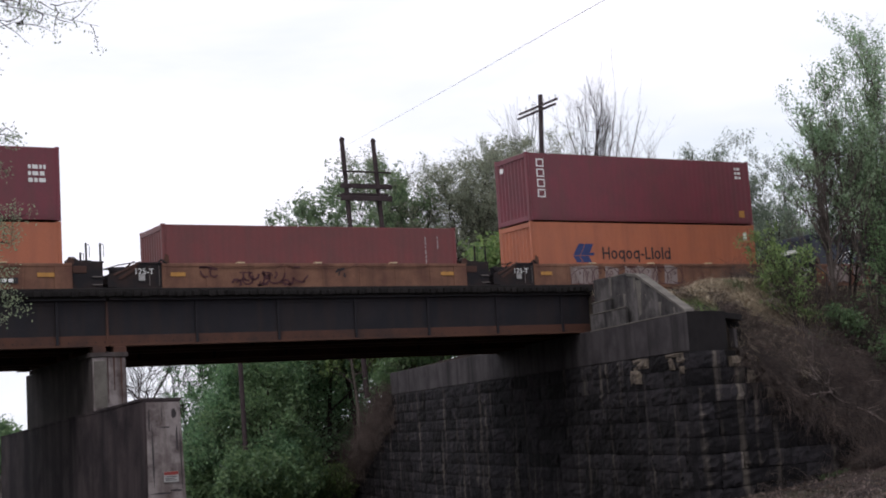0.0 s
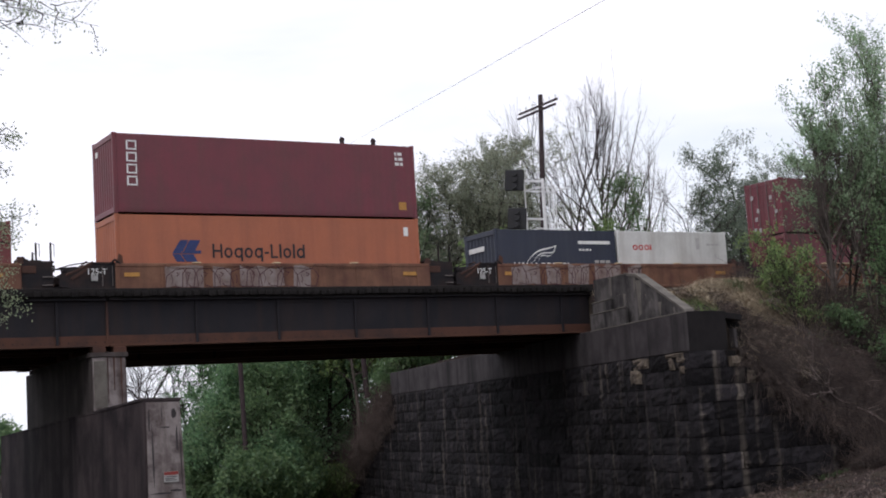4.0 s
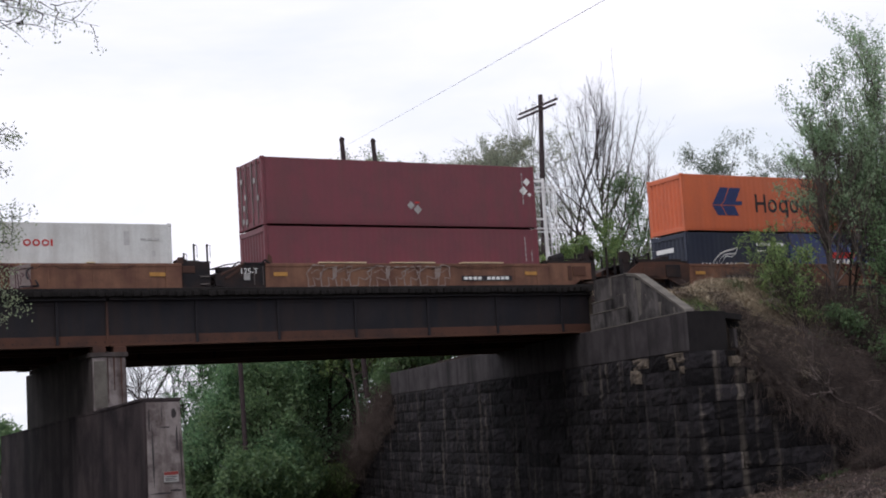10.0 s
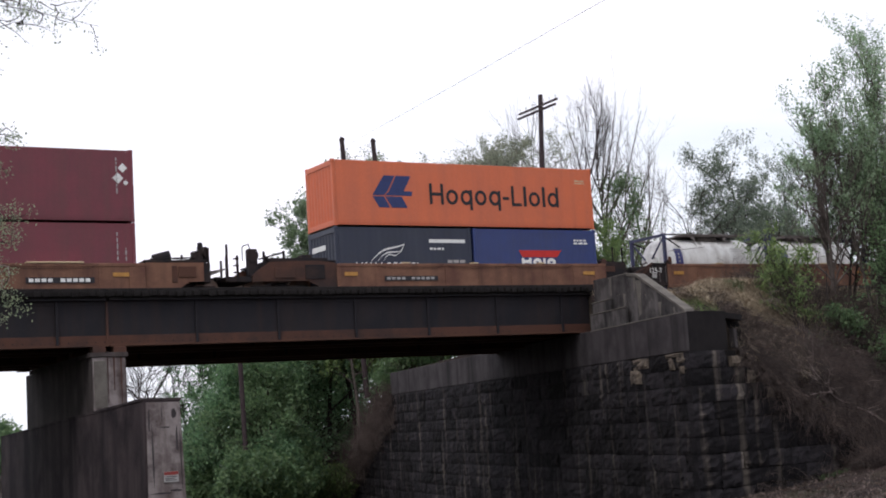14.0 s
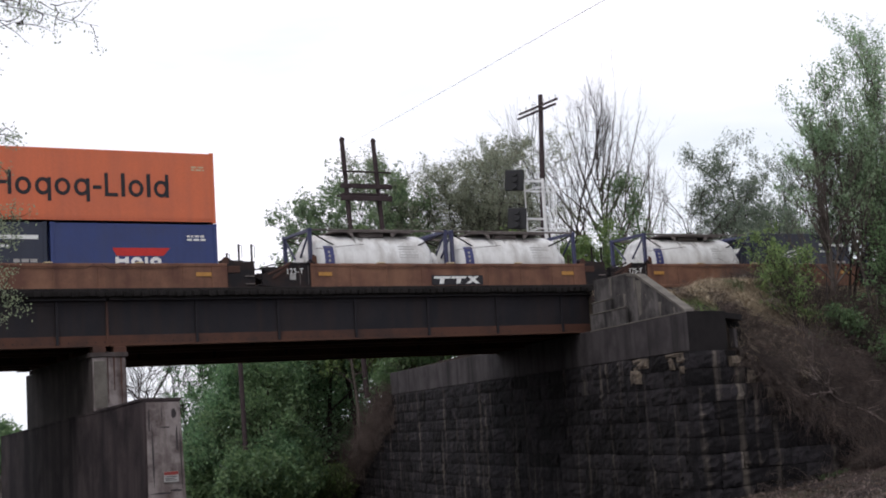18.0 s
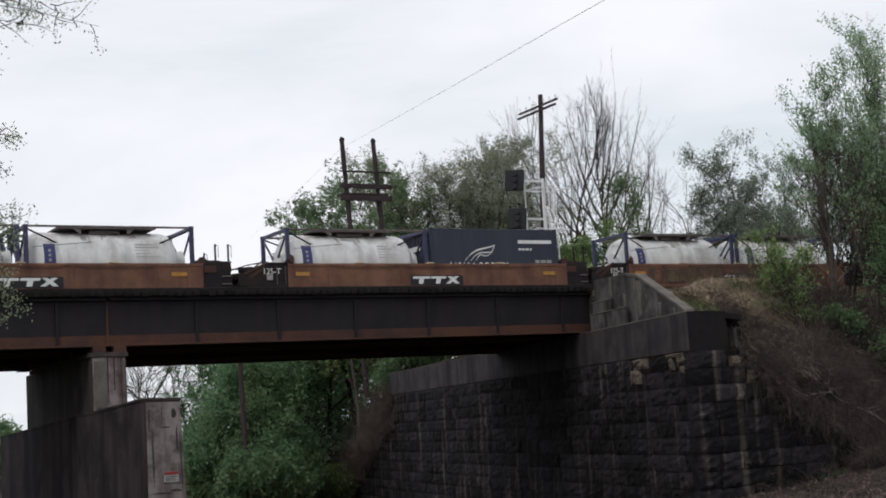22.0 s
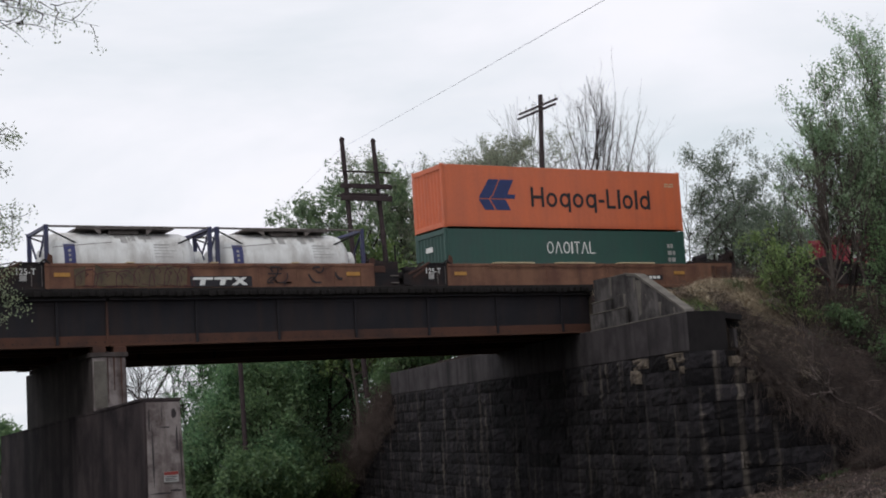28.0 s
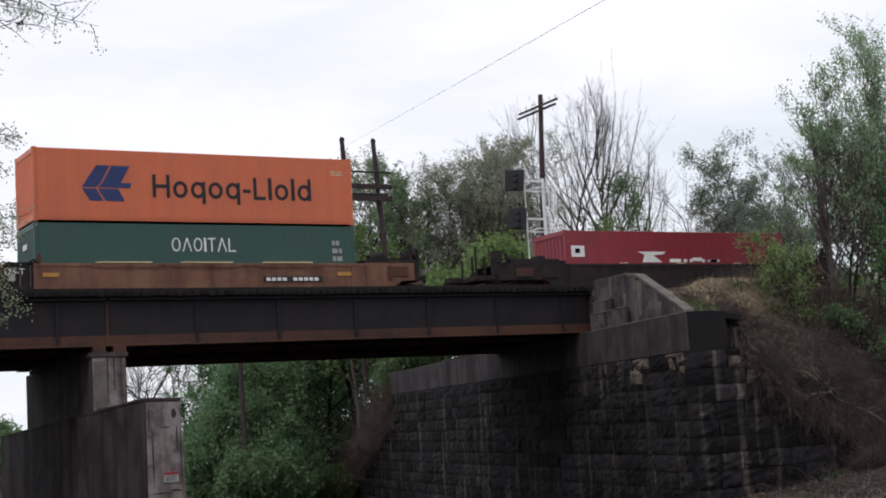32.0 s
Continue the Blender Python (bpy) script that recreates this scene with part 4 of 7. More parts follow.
    part("spill_plate", Shape().prism([(0.7, -0.82, H - 0.1), (0.95, -0.82, H - 0.1), (0.7, -0.86, H - 0.3)], (0, 0.05, 0)), frame_grey, root)
    part("hand_line", Shape().tube((-L + 0.3, -W + 0.06, 1.72), (-L + 2.4, -W + 0.14, 1.92), 0.012, None, 5), frame_grey, root)
    r = random.Random(int(x))
    for i in range(5):
        z0 = zc + 0.58 - i * 0.11
        yy = -math.sqrt(max(0.05, (R + 0.006) ** 2 - (z0 - zc) ** 2))
        part("text_bar", Shape().box(0.9, 0.9 + r.uniform(0.4, 0.9), yy - 0.004, yy + 0.03, z0, z0 + (0.03 if i < 2 else 0.018)), faint_print, root)
    outline_pts = [(1.05, -R + 0.03, zc + 0.04), (1.2, -R + 0.03, zc + 0.18), (1.35, -R + 0.03, zc + 0.04)]
    part("placard", Shape().prism([(a, b - 0.012, c) for a, b, c in outline_pts], (0, 0.05, 0)), faint_print, root)
    return set_off(root, x, z)


CAR_X0, CAR_X1 = -6.2, 6.35


def letters_125(parent, x, z, y):
    cu = bpy.data.curves.new("car_number", "FONT")
    cu.body, cu.size, cu.extrude = "125-T", 0.30, 0.003
    tmp = new("car_number", cu)
    me = bpy.data.meshes.new_from_object(tmp.evaluated_get(bpy.context.evaluated_depsgraph_get()))
    bpy.data.objects.remove(tmp)
    me.materials.clear()
    me.materials.append(mark_white)
    ob = part("car_number", me, mark_white, parent)
    ob.matrix_basis = Matrix.Translation((x, y, z)) @ Matrix.Rotation(math.pi / 2, 4, "X")


def brush_line(root, pts, w, mat, y=-1.479):
    """One sprayed stroke through the points, in the plane of the wagon's side."""
    n, le, ri = len(pts), [], []
    for i, (x, z) in enumerate(pts):
        xa, za = pts[max(0, i - 1)]
        xb, zb = pts[min(n - 1, i + 1)]
        k = math.hypot(xb - xa, zb - za) + 1e-6
        nx, nz = -(zb - za) / k * w, (xb - xa) / k * w
        le.append((x - nx, y, z - nz))
        ri.append((x + nx, y, z + nz))
    part("graffiti", Shape().add(le + ri, [(i, i + 1, n + i + 1, n + i) for i in range(n - 1)]), mat, root)


def graffiti_patch(root, x0, x1, z0, z1, seed, mats):
    """Chunky sprayed block forms with ragged outlines, or loose strokes where the first colour is the wagon's own."""
    r = random.Random(seed)
    h = z1 - z0
    if mats[0] is not car_ochre:
        n = int((x1 - x0) * 3)
        low = [(x0 + (x1 - x0) * i / n, z0 + r.uniform(0.0, 0.1) * h) for i in range(n + 1)]
        top = [(x + r.uniform(-0.06, 0.06), z1 - r.uniform(0.0, 0.22) * h) for x, z in low]
        for i in range(n):
            if r.random() < 0.16:
                continue
            part("graffiti", Shape().prism([(a, -1.475, c) for a, c in (low[i], low[i + 1], top[i + 1], top[i])], (0, -0.003, 0)), mats[0], root)
        x = x0
        while x < x1 - 0.3:
            w = r.uniform(0.5, 0.95)
            top, lean = h * r.uniform(0.72, 1.0), r.uniform(-0.12, 0.16)
            form = [(0, 0.02), (0.38 * w, 0.0), (0.46 * w, r.uniform(0.04, 0.2) * h), (0.6 * w, r.uniform(0.0, 0.12) * h), (w * 1.1, 0.03 * h), (w * 1.06 + lean, top * 0.62), (0.8 * w + lean, top), (0.34 * w + lean, top * 0.93), (0.05 * w, top * r.uniform(0.5, 0.8))]
            form = [(x + a + r.uniform(-0.03, 0.03), z0 + max(0, b + r.uniform(-0.02, 0.02))) for a, b in form]
            brush_line(root, form[2:] + form[:1], 0.017, mats[1])
            brush_line(root, [(x + 0.3 * w, z0 + top * 0.2), (x + 0.36 * w, z0 + top * 0.45), (x + 0.28 * w, z0 + top * 0.7)], 0.012, mats[1], -1.481)
            brush_line(root, [(x + 0.5 * w + lean * 0.5, z0 + top * 0.6), (x + 0.62 * w + lean * 0.6, z0 + top * 0.72), (x + 0.45 * w + lean * 0.7, z0 + top * 0.8)], 0.02, mats[1], -1.481)
            x += w * r.uniform(0.82, 0.95)
        return
    for k in range(int((x1 - x0) * 3.2)):
        x, z = r.uniform(x0, x1), r.uniform(z0, z1)
        a, turn, line = r.uniform(0, 6.3), r.uniform(-0.9, 0.9), []
        for j in range(r.randrange(4, 8)):
            line.append((x, z))
            x = min(x1, max(x0, x + math.cos(a) * 0.14))
            z = min(z1 - 0.05, max(z0 + 0.05, z + math.sin(a) * 0.14))
            a += turn
        brush_line(root, line, r.uniform(0.02, 0.045), mats[1])


def graffiti_outline(root, x0, x1, z0, z1, seed, mat):
    """Angular forms drawn as thin pale lines, leaning over one another, a few of them filled."""
    r = random.Random(seed)
    x, k, h = x0, 0, z1 - z0
    while x < x1 - 0.5:
        w, lean = r.uniform(0.6, 1.0), r.uniform(-0.1, 0.25)
        form = [(0.1, 0.0), (w * 0.5, 0.05 * h), (w * 0.45, 0.42 * h), (w * 0.8, 0.3 * h), (w, 0.5 * h), (w * 0.9 + lean, h * r.uniform(0.85, 1.0)), (w * 0.3 + lean, h * r.uniform(0.8, 0.95)), (0.0, h * 0.62), (0.12 * w, 0.35 * h)]
        form = [(min(x1, x + a + r.uniform(-0.05, 0.05)), z0 + min(h, max(0.0, b + r.uniform(-0.03, 0.03)))) for a, b in form]
        brush_line(root, form + form[:1], 0.024, mat)
        if k % 3 == 1:
            part("graffiti", Shape().prism([(a, -1.475, c) for a, c in (form[3], form[4], form[5], (form[3][0], form[5][1]))], (0, -0.003, 0)), mat, root)
        if k % 2 == 0:
            brush_line(root, [(x + w * 0.3, z0 + 0.6 * h), (x + w * 0.55 + lean, z0 + 0.78 * h), (x + w * 0.7 + lean, z0 + 0.6 * h)], 0.014, mat, -1.481)
        x += w * 0.86
        k += 1


def bogie(root, x):
    b = part("bogie", Shape().box(x - 1.15, x + 1.15, -1.05, -0.93, 0.42, 0.62, 0.03).box(x - 1.15, x + 1.15, 0.93, 1.05, 0.42, 0.62, 0.03).box(x - 0.3, x + 0.3, -1.0, 1.0, 0.45, 0.72, 0.03), car_black, root)
    for dx in (-0.89, 0.89):
        me = SHELLS.get("wheelset")
        if me is None:
            w = Shape().tube((0, -1.0, 0), (0, 1.0, 0), 0.08, None, 10)
            for y in (-0.72, 0.72):
                w.tube((0, y - 0.065, 0), (0, y + 0.065, 0), 0.457, None, 28)
                w.tube((0, y - math.copysign(0.065, y), 0), (0, y - math.copysign(0.1, y), 0), 0.485, None, 28)
                w.tube((0, y + math.copysign(0.066, y), 0), (0, y + math.copysign(0.09, y), 0), 0.13, 0.10, 12)
            me = SHELLS["wheelset"] = w.mesh("wheelset", rail_steel)
        o = part("wheelset", me, rail_steel, b)
        o.location = (x + dx, 0, 0.46)
        ROLLERS.append((o, x + dx))


def head_slope(root, a):
    """Sloped dark plates over a shared bogie."""
    pr = [(a - 1.95, 0.58), (a - 1.95, 1.0), (a - 1.7, 1.08), (a - 1.3, 1.27), (a - 0.85, 1.36), (a + 0.02, 1.36), (a + 0.02, 0.45), (a - 0.9, 0.45)]
    for s in (-1, 1):
        part("end_plate", Shape().prism([(q, s * 1.36 + 0.035, z) for q, z in pr], (0, -0.07, 0)), car_black, root)
    part("end_deck", Shape().box(a - 1.2, a, -1.32, 1.32, 0.9, 0.98, 0.02), car_black, root)
    part("end_bulkhead", Shape().box(a - 0.75, a - 0.55, -1.2, 1.2, 0.99, 1.38, 0.03), car_black, root)
    part("hose", Shape().tube((a - 0.2, -1.40, 1.35), (a - 0.02, -1.46, 1.52), 0.035, None, 6).tube((a - 0.02, -1.46, 1.52), (a + 0.18, -1.44, 1.38), 0.035, None, 6), car_black, root)
    part("data_plate", Shape().box(a - 0.85, a - 0.62, -1.435, -1.40, 0.78, 0.98), mark_grey, root)
    for xx in (a - 0.45, a - 0.1):
        part("grab_iron", Shape().tube((xx, -1.42, 0.6), (xx, -1.42, 1.3), 0.015, None, 5), frame_grey, root)
    part("slope_rail", Shape().tube((a - 1.72, -1.36, 0.98), (a - 0.75, -1.36, 1.42), 0.06, None, 7), flange_steel, root, "rusty rail along the sloped end")
    part("corner_guide", Shape().prism([(a - 0.06, -1.40, 1.36), (a + 0.3, -1.40, 1.36), (a + 0.28, -1.40, 1.66), (a + 0.16, -1.40, 1.74), (a + 0.1, -1.40, 1.5)], (0, 0.06, 0)), flange_steel, root, "rusty corner guide plate")
    part("guide_rail", Shape().box(a - 0.85, a + 0.02, -1.42, -1.30, 1.365, 1.43, 0.012), car_black, root)
    part("lever", Shape().tube((a - 1.5, -1.1, 1.05), (a - 0.9, -1.1, 1.5), 0.03, None, 6), flange_steel, root)
    part("brace", Shape().prism([(a - 1.6, -1.405, 0.86), (a - 1.5, -1.405, 0.82), (a - 0.85, -1.405, 1.22), (a - 0.95, -1.405, 1.28)], (0, -0.03, 0)), flange_steel, root, "rusty diagonal brace")
    part("brake_cylinder", Shape().tube((a - 1.75, -1.0, 1.16), (a - 1.25, -1.0, 1.2), 0.13, None, 12).tube((a - 1.25, -1.0, 1.2), (a - 0.7, -1.0, 1.3), 0.035, None, 6), car_black, root)
    part("pipe", Shape().tube((a - 2.1, -1.15, 1.18), (a - 1.5, -1.15, 1.36), 0.022, None, 6).tube((a - 1.5, -1.15, 1.36), (a - 0.85, -1.15, 1.46), 0.022, None, 6), car_black, root)
    part("pipe", Shape().tube((a - 1.85, -0.4, 1.2), (a - 1.85, -0.4, 1.44), 0.03, None, 6).tube((a - 1.95, -0.4, 1.3), (a - 1.2, -0.4, 1.3), 0.025, None, 6), car_black, root)
    part("valve", Shape().tube((a - 1.55, -1.0, 1.0), (a - 1.55, -0.7, 1.0), 0.15, None, 10), car_black, root)


def tail_deck(root, b):
    """Platform with handrail posts over a shared bogie."""
    for s in (-1, 1):
        part("end_plate", Shape().box(b, b + 1.08, s * 1.36 - 0.035, s * 1.36 + 0.035, 0.5, 1.42, 0.01), car_black, root)
    part("end_deck", Shape().box(b, b + 1.15, -1.32, 1.32, 1.42, 1.48, 0.012), car_black, root)
    part("end_block", Shape().box(b + 0.15, b + 1.0, -1.1, 1.1, 0.6, 1.40, 0.03), car_black, root)
    for xx in (b + 0.55, b + 1.05):
        for yy in ((-1.25,) if xx < b + 0.8 else (-1.25, 1.2)):
            part("handrail_post", Shape().box(xx - 0.03, xx + 0.03, yy - 0.03, yy + 0.03, 1.48, 2.12, 0.006), car_black, root)
            part("handrail", Shape().tube((xx + 0.03, yy, 2.08), (xx + 0.12, yy, 2.06), 0.012, None, 5).tube((xx + 0.12, yy, 2.06), (xx + 0.12, yy, 1.62), 0.012, None, 5), car_black, root)
    part("brake_gear", Shape().tube((b + 0.1, -1.2, 1.54), (b + 0.1, -0.9, 1.54), 0.11, None, 12).box(b - 0.1, b + 0.3, -1.25, -0.8, 1.46, 1.56, 0.03).box(b + 0.35, b + 0.75, -1.2, -0.9, 1.48, 1.53, 0.01), car_black, root)
    part("bracket", Shape().box(b + 0.02, b + 0.5, -1.42, -1.37, 1.05, 1.3, 0.01), flange_steel, root)
    for zz in (0.62, 0.9):
        part("step", Shape().box(b + 0.7, b + 1.05, -1.45, -1.395, zz, zz + 0.04, 0.006), frame_grey, root)
    part("coupler", Shape().box(b + 1.0, b + 2.1, -0.2, 0.2, 0.75, 1.02, 0.04).box(b + 1.6, b + 1.9, -0.35, 0.35, 0.9, 1.16, 0.05), car_black, root)
    part("air_hose", Shape().tube((b + 1.1, -0.8, 1.1), (b + 1.5, -0.8, 0.86), 0.03, None, 6).tube((b + 1.5, -0.8, 0.86), (b + 1.95, -0.8, 1.14), 0.03, None, 6), car_black, root)
    part("corner_guide", Shape().prism([(b - 0.2, -1.40, 1.37), (b + 0.1, -1.40, 1.37), (b + 0.06, -1.40, 1.6), (b - 0.1, -1.40, 1.62)], (0, 0.06, 0)), flange_steel, root)


def tail_platform(root, b, paint):
    """The outer end of a set, towards the tail: painted side over the bogie, brake gear, posts and coupler."""
    for s in (-1, 1):
        part("end_side", Shape().prism([(q, s * 1.38 + 0.04, z) for q, z in ((b, 0.42), (b + 1.1, 0.42), (b + 1.6, 0.72), (b + 2.15, 0.74), (b + 2.15, 1.42), (b, 1.42))], (0, -0.08, 0)), paint, root)
    part("end_deck", Shape().box(b, b + 2.3, -1.4, 1.4, 1.425, 1.52, 0.012), car_black, root)
    part("side_locker", Shape().box(b + 1.2, b + 1.85, -1.46, -1.425, 0.88, 1.28, 0.01), flange_steel, root)
    part("pipe", Shape().tube((b + 0.2, -1.3, 1.56), (b + 1.9, -1.3, 1.62), 0.025, None, 6), car_black, root)
    part("brake_rigging", Shape().box(b + 1.85, b + 2.12, -1.3, -0.9, 1.5, 1.86, 0.03).tube((b + 1.7, -1.2, 1.56), (b + 2.1, -1.2, 1.95), 0.03, None, 6).box(b + 2.02, b + 2.16, -1.34, -1.2, 1.5, 2.16, 0.01), car_black, root)
    part("side_locker", Shape().box(b + 0.95, b + 1.15, -1.45, -1.425, 0.7, 1.3, 0.01), flange_steel, root)
    part("reservoir", Shape().tube((b + 0.45, -0.9, 1.62), (b + 1.05, -0.9, 1.72), 0.15, 0.2, 14), car_black, root, "dark air reservoir")
    part("reservoir_bracket", Shape().box(b + 0.1, b + 0.7, -1.0, -0.8, 1.52, 1.58, 0.01), flange_steel, root)
    part("pipe", Shape().tube((b + 1.05, -1.1, 1.6), (b + 1.9, -1.1, 1.57), 0.02, None, 5), car_black, root)
    for xx, yy, top in ((b + 2.0, -1.3, 2.02), (b + 2.18, -1.2, 2.12), (b + 2.26, -0.2, 2.0), (b + 2.38, -1.3, 1.98), (b + 2.3, 1.25, 2.05)):
        part("handrail_post", Shape().box(xx - 0.035, xx + 0.035, yy - 0.03, yy + 0.03, 0.7, top, 0.006), car_black, root)
    part("hand_brake", Shape().tube((b + 2.24, -1.26, 1.82), (b + 2.3, -1.32, 1.82), 0.2, None, 14).box(b + 2.1, b + 2.4, -1.24, -1.1, 1.5, 1.9, 0.02), car_black, root)
    part("end_sill", Shape().box(b + 2.15, b + 2.42, -1.38, 1.38, 0.7, 1.42, 0.02), car_black, root)
    part("footboard", Shape().prism([(b + 2.42, -1.3, 1.12), (b + 3.0, -1.3, 1.22), (b + 3.0, -1.3, 1.16), (b + 2.42, -1.3, 0.95)], (0, 2.0, 0)), frame_grey, root)
    part("coupler", Shape().box(b + 2.4, b + 3.25, -0.2, 0.2, 0.72, 0.98, 0.04).box(b + 3.0, b + 3.3, -0.3, 0.3, 0.74, 1.04, 0.05), car_black, root)
    part("air_hose", Shape().tube((b + 2.4, -0.5, 0.9), (b + 2.7, -0.5, 0.62), 0.03, None, 6).tube((b + 2.7, -0.5, 0.62), (b + 3.1, -0.45, 0.8), 0.03, None, 6), car_black, root)


def head_platform(root, a, paint):
    """The outer end of a set, towards the head: low brown frame, ladders and posts over the bogie."""
    for s in (-1, 1):
        part("end_side", Shape().prism([(q, s * 1.36 + 0.04, z) for q, z in ((a, 0.45), (a, 1.42), (a - 0.8, 1.5), (a - 2.7, 1.46), (a - 3.1, 1.2), (a - 3.4, 0.95), (a - 3.4, 0.72), (a - 1.2, 0.74), (a - 0.6, 0.45))], (0, -0.08, 0)), flange_steel if paint is car_ochre else car_black, root)
    part("end_deck", Shape().box(a - 2.75, a, -1.38, 1.38, 1.47, 1.53, 0.012), car_black, root)
    part("side_locker", Shape().box(a - 2.55, a - 1.7, -1.45, -1.405, 0.85, 1.22, 0.01), flange_steel, root)
    part("hand_brake", Shape().box(a - 3.5, a - 3.15, -1.32, -1.0, 0.9, 1.95, 0.03).tube((a - 3.36, -1.36, 1.7), (a - 3.36, -1.32, 1.7), 0.24, None, 14), car_black, root)
    part("grab_iron", Shape().tube((a - 3.75, -1.32, 1.5), (a - 3.75, -1.32, 2.02), 0.02, None, 6).tube((a - 3.75, -1.32, 2.02), (a - 3.5, -1.32, 2.12), 0.02, None, 6).tube((a - 3.5, -1.32, 2.12), (a - 3.45, -1.32, 1.95), 0.02, None, 6), car_black, root)
    part("brace", Shape().tube((a - 3.1, -1.3, 1.56), (a - 2.1, -1.3, 1.82), 0.03, None, 6).tube((a - 2.1, -1.3, 1.82), (a - 2.1, -1.3, 1.5), 0.03, None, 6), car_black, root)
    part("pipe", Shape().box(a - 2.8, a - 0.3, -1.3, -1.0, 1.53, 1.62, 0.02).box(a - 1.3, a - 0.9, -1.2, -0.7, 1.6, 1.76, 0.03), car_black, root)
    part("side_locker", Shape().box(a - 1.3, a - 0.5, -1.44, -1.405, 0.8, 1.35, 0.01), car_black, root)
    for xx, yy, top in ((a - 4.35, -1.3, 2.1), (a - 4.1, -0.6, 1.78), (a - 3.95, -1.3, 1.7), (a - 3.8, 0.7, 1.76), (a - 2.9, -1.3, 1.85), (a - 2.8, -1.2, 1.72), (a - 2.1, -1.3, 1.88), (a - 1.5, -1.25, 1.66)):
        part("handrail_post", Shape().box(xx - 0.04, xx + 0.04, yy - 0.03, yy + 0.03, 0.75, top, 0.006), car_black, root)
    for zz in (1.05, 1.3, 1.55):
        part("step", Shape().box(a - 4.1, a - 3.9, -1.36, -1.24, zz, zz + 0.05, 0.006), car_black, root)
    part("end_sill", Shape().box(a - 4.4, a - 3.4, -1.3, 1.3, 0.72, 0.92, 0.02), car_black, root)
    part("valve", Shape().tube((a - 2.95, -1.25, 1.25), (a - 2.95, -0.9, 1.25), 0.2, None, 12), car_black, root)
    part("coupler", Shape().box(a - 5.0, a - 4.4, -0.2, 0.2, 0.72, 0.98, 0.04), car_black, root)


def well_car(x, label, paint, style, seed=1, first=False, last=False):
    """One well unit: deep side sills, end decks over the bogies, posts and ladders."""
    root = thing("well_car", label, "rail wagon", "articulated well cars")
    a, b = CAR_X0, CAR_X1
    top, low = 1.39, 0.36
    for s in (-1, 1):
        y0, y1 = sorted((s * 1.30, s * 1.46))
        sd = part("side_sill", Shape().box(a, b, y0 + 0.012, y1 - 0.012, low + 0.1, top - 0.12), paint, root)
        part("top_chord", Shape().box(a, b, y0 - 0.005, y1 + 0.005, top - 0.13, top, 0.02), paint, sd)
        part("bottom_chord", Shape().box(a, b, y0 - 0.005, y1 + 0.005, low, low + 0.13, 0.02), paint, sd)
        if s < 0:
            for k in range(9):
                xx = a + 0.12 + k * (b - a - 0.24) / 8
                part("side_rib", Shape().box(xx - 0.04, xx + 0.04, y0 - 0.012, y0 + 0.013, low + 0.13, top - 0.13, 0.008), paint, sd)
    part("well_floor", Shape().box(a, b, -1.3, 1.3, 0.20, 0.275), car_black, root)
    if first:
        head_platform(root, a, paint)
    else:
        head_slope(root, a)
    if last:
        tail_platform(root, b, paint)
    else:
        tail_deck(root, b)
    part("side_box", Shape().box(b - 0.62, b - 0.04, -1.50, -1.47, 0.5, 1.25, 0.01), paint, root)
    bogie(root, a - 1.45 if not first else a - 2.2)
    if last:
        bogie(root, b + 1.6)
    y0 = -1.476
    for xa, xb in ((-4.0, -2.05), (-0.95, 0.98), (2.2, 4.15)):
        pts = [(xa - 0.5, 1.345), (xa - 0.2, 1.2), (xb + 0.2, 1.2), (xb + 0.5, 1.345)]
        for (p, q), (u, v) in zip(pts, pts[1:]):
            part("weld_seam", Shape().prism([(p, y0, q), (u, y0, v), (u, y0, v + 0.022), (p, y0, q + 0.022)], (0, -0.008, 0)), flange_steel if paint is car_ochre else car_black, root)
    if paint is car_ochre:
        for xa, xb in ((-5.9, -5.35), (5.15, 5.75)):
            part("reflector", Shape().box(xa, xb, y0, y0 + 0.01, 0.92, 1.06), mark_yellow, root)
        if not first:
            letters_125(root, a - 1.02, 1.0, -1.433)
    if style == "pads":
        for xa, xb in ((-4.0, -2.05), (-0.95, 0.98), (2.2, 4.15)):
            part("guide_pad", Shape().box(xa, xb, -1.49, -1.24, top + 0.002, top + 0.055, 0.012), pad_cream, root)
            for k in range(3):
                xx = xa + 0.3 + k * (xb - xa - 0.6) / 2
                part("pad_bracket", Shape().prism([(xx, y0, 1.36), (xx + 0.12, y0, 1.36), (xx + 0.06, y0, 1.18)], (0, -0.02, 0)), paint, root)
        part("number_panel", Shape().box(2.15, 4.5, y0 - 0.002, y0 + 0.01, 0.70, 0.90), mark_black, root)
        xx = 2.25
        for k in range(10):
            w = 0.2 if k != 4 else 0.0
            if w:
                part("text_bar", Shape().box(xx, xx + 0.16, y0 - 0.008, y0 - 0.003, 0.74, 0.86), mark_white, root)
            xx += 0.215
    else:
        for xa in (-3.2, -0.1, 3.1):
            part("guide_pad", Shape().box(xa - 0.14, xa + 0.14, -1.48, -1.25, top + 0.002, top + 0.05, 0.012), pad_cream, root)
    if style == "panel":
        part("number_panel", Shape().box(-4.2, -1.85, y0 - 0.002, y0 + 0.01, 0.72, 0.90), mark_black, root)
        for k in range(10):
            if k != 4:
                part("text_bar", Shape().box(-4.1 + k * 0.215, -3.95 + k * 0.215, y0 - 0.008, y0 - 0.003, 0.76, 0.86), mark_grey, root)
    if style == "logo":
        part("number_panel", Shape().box(-1.05, 1.3, y0 - 0.002, y0 + 0.01, 0.54, 0.92), mark_black, root)
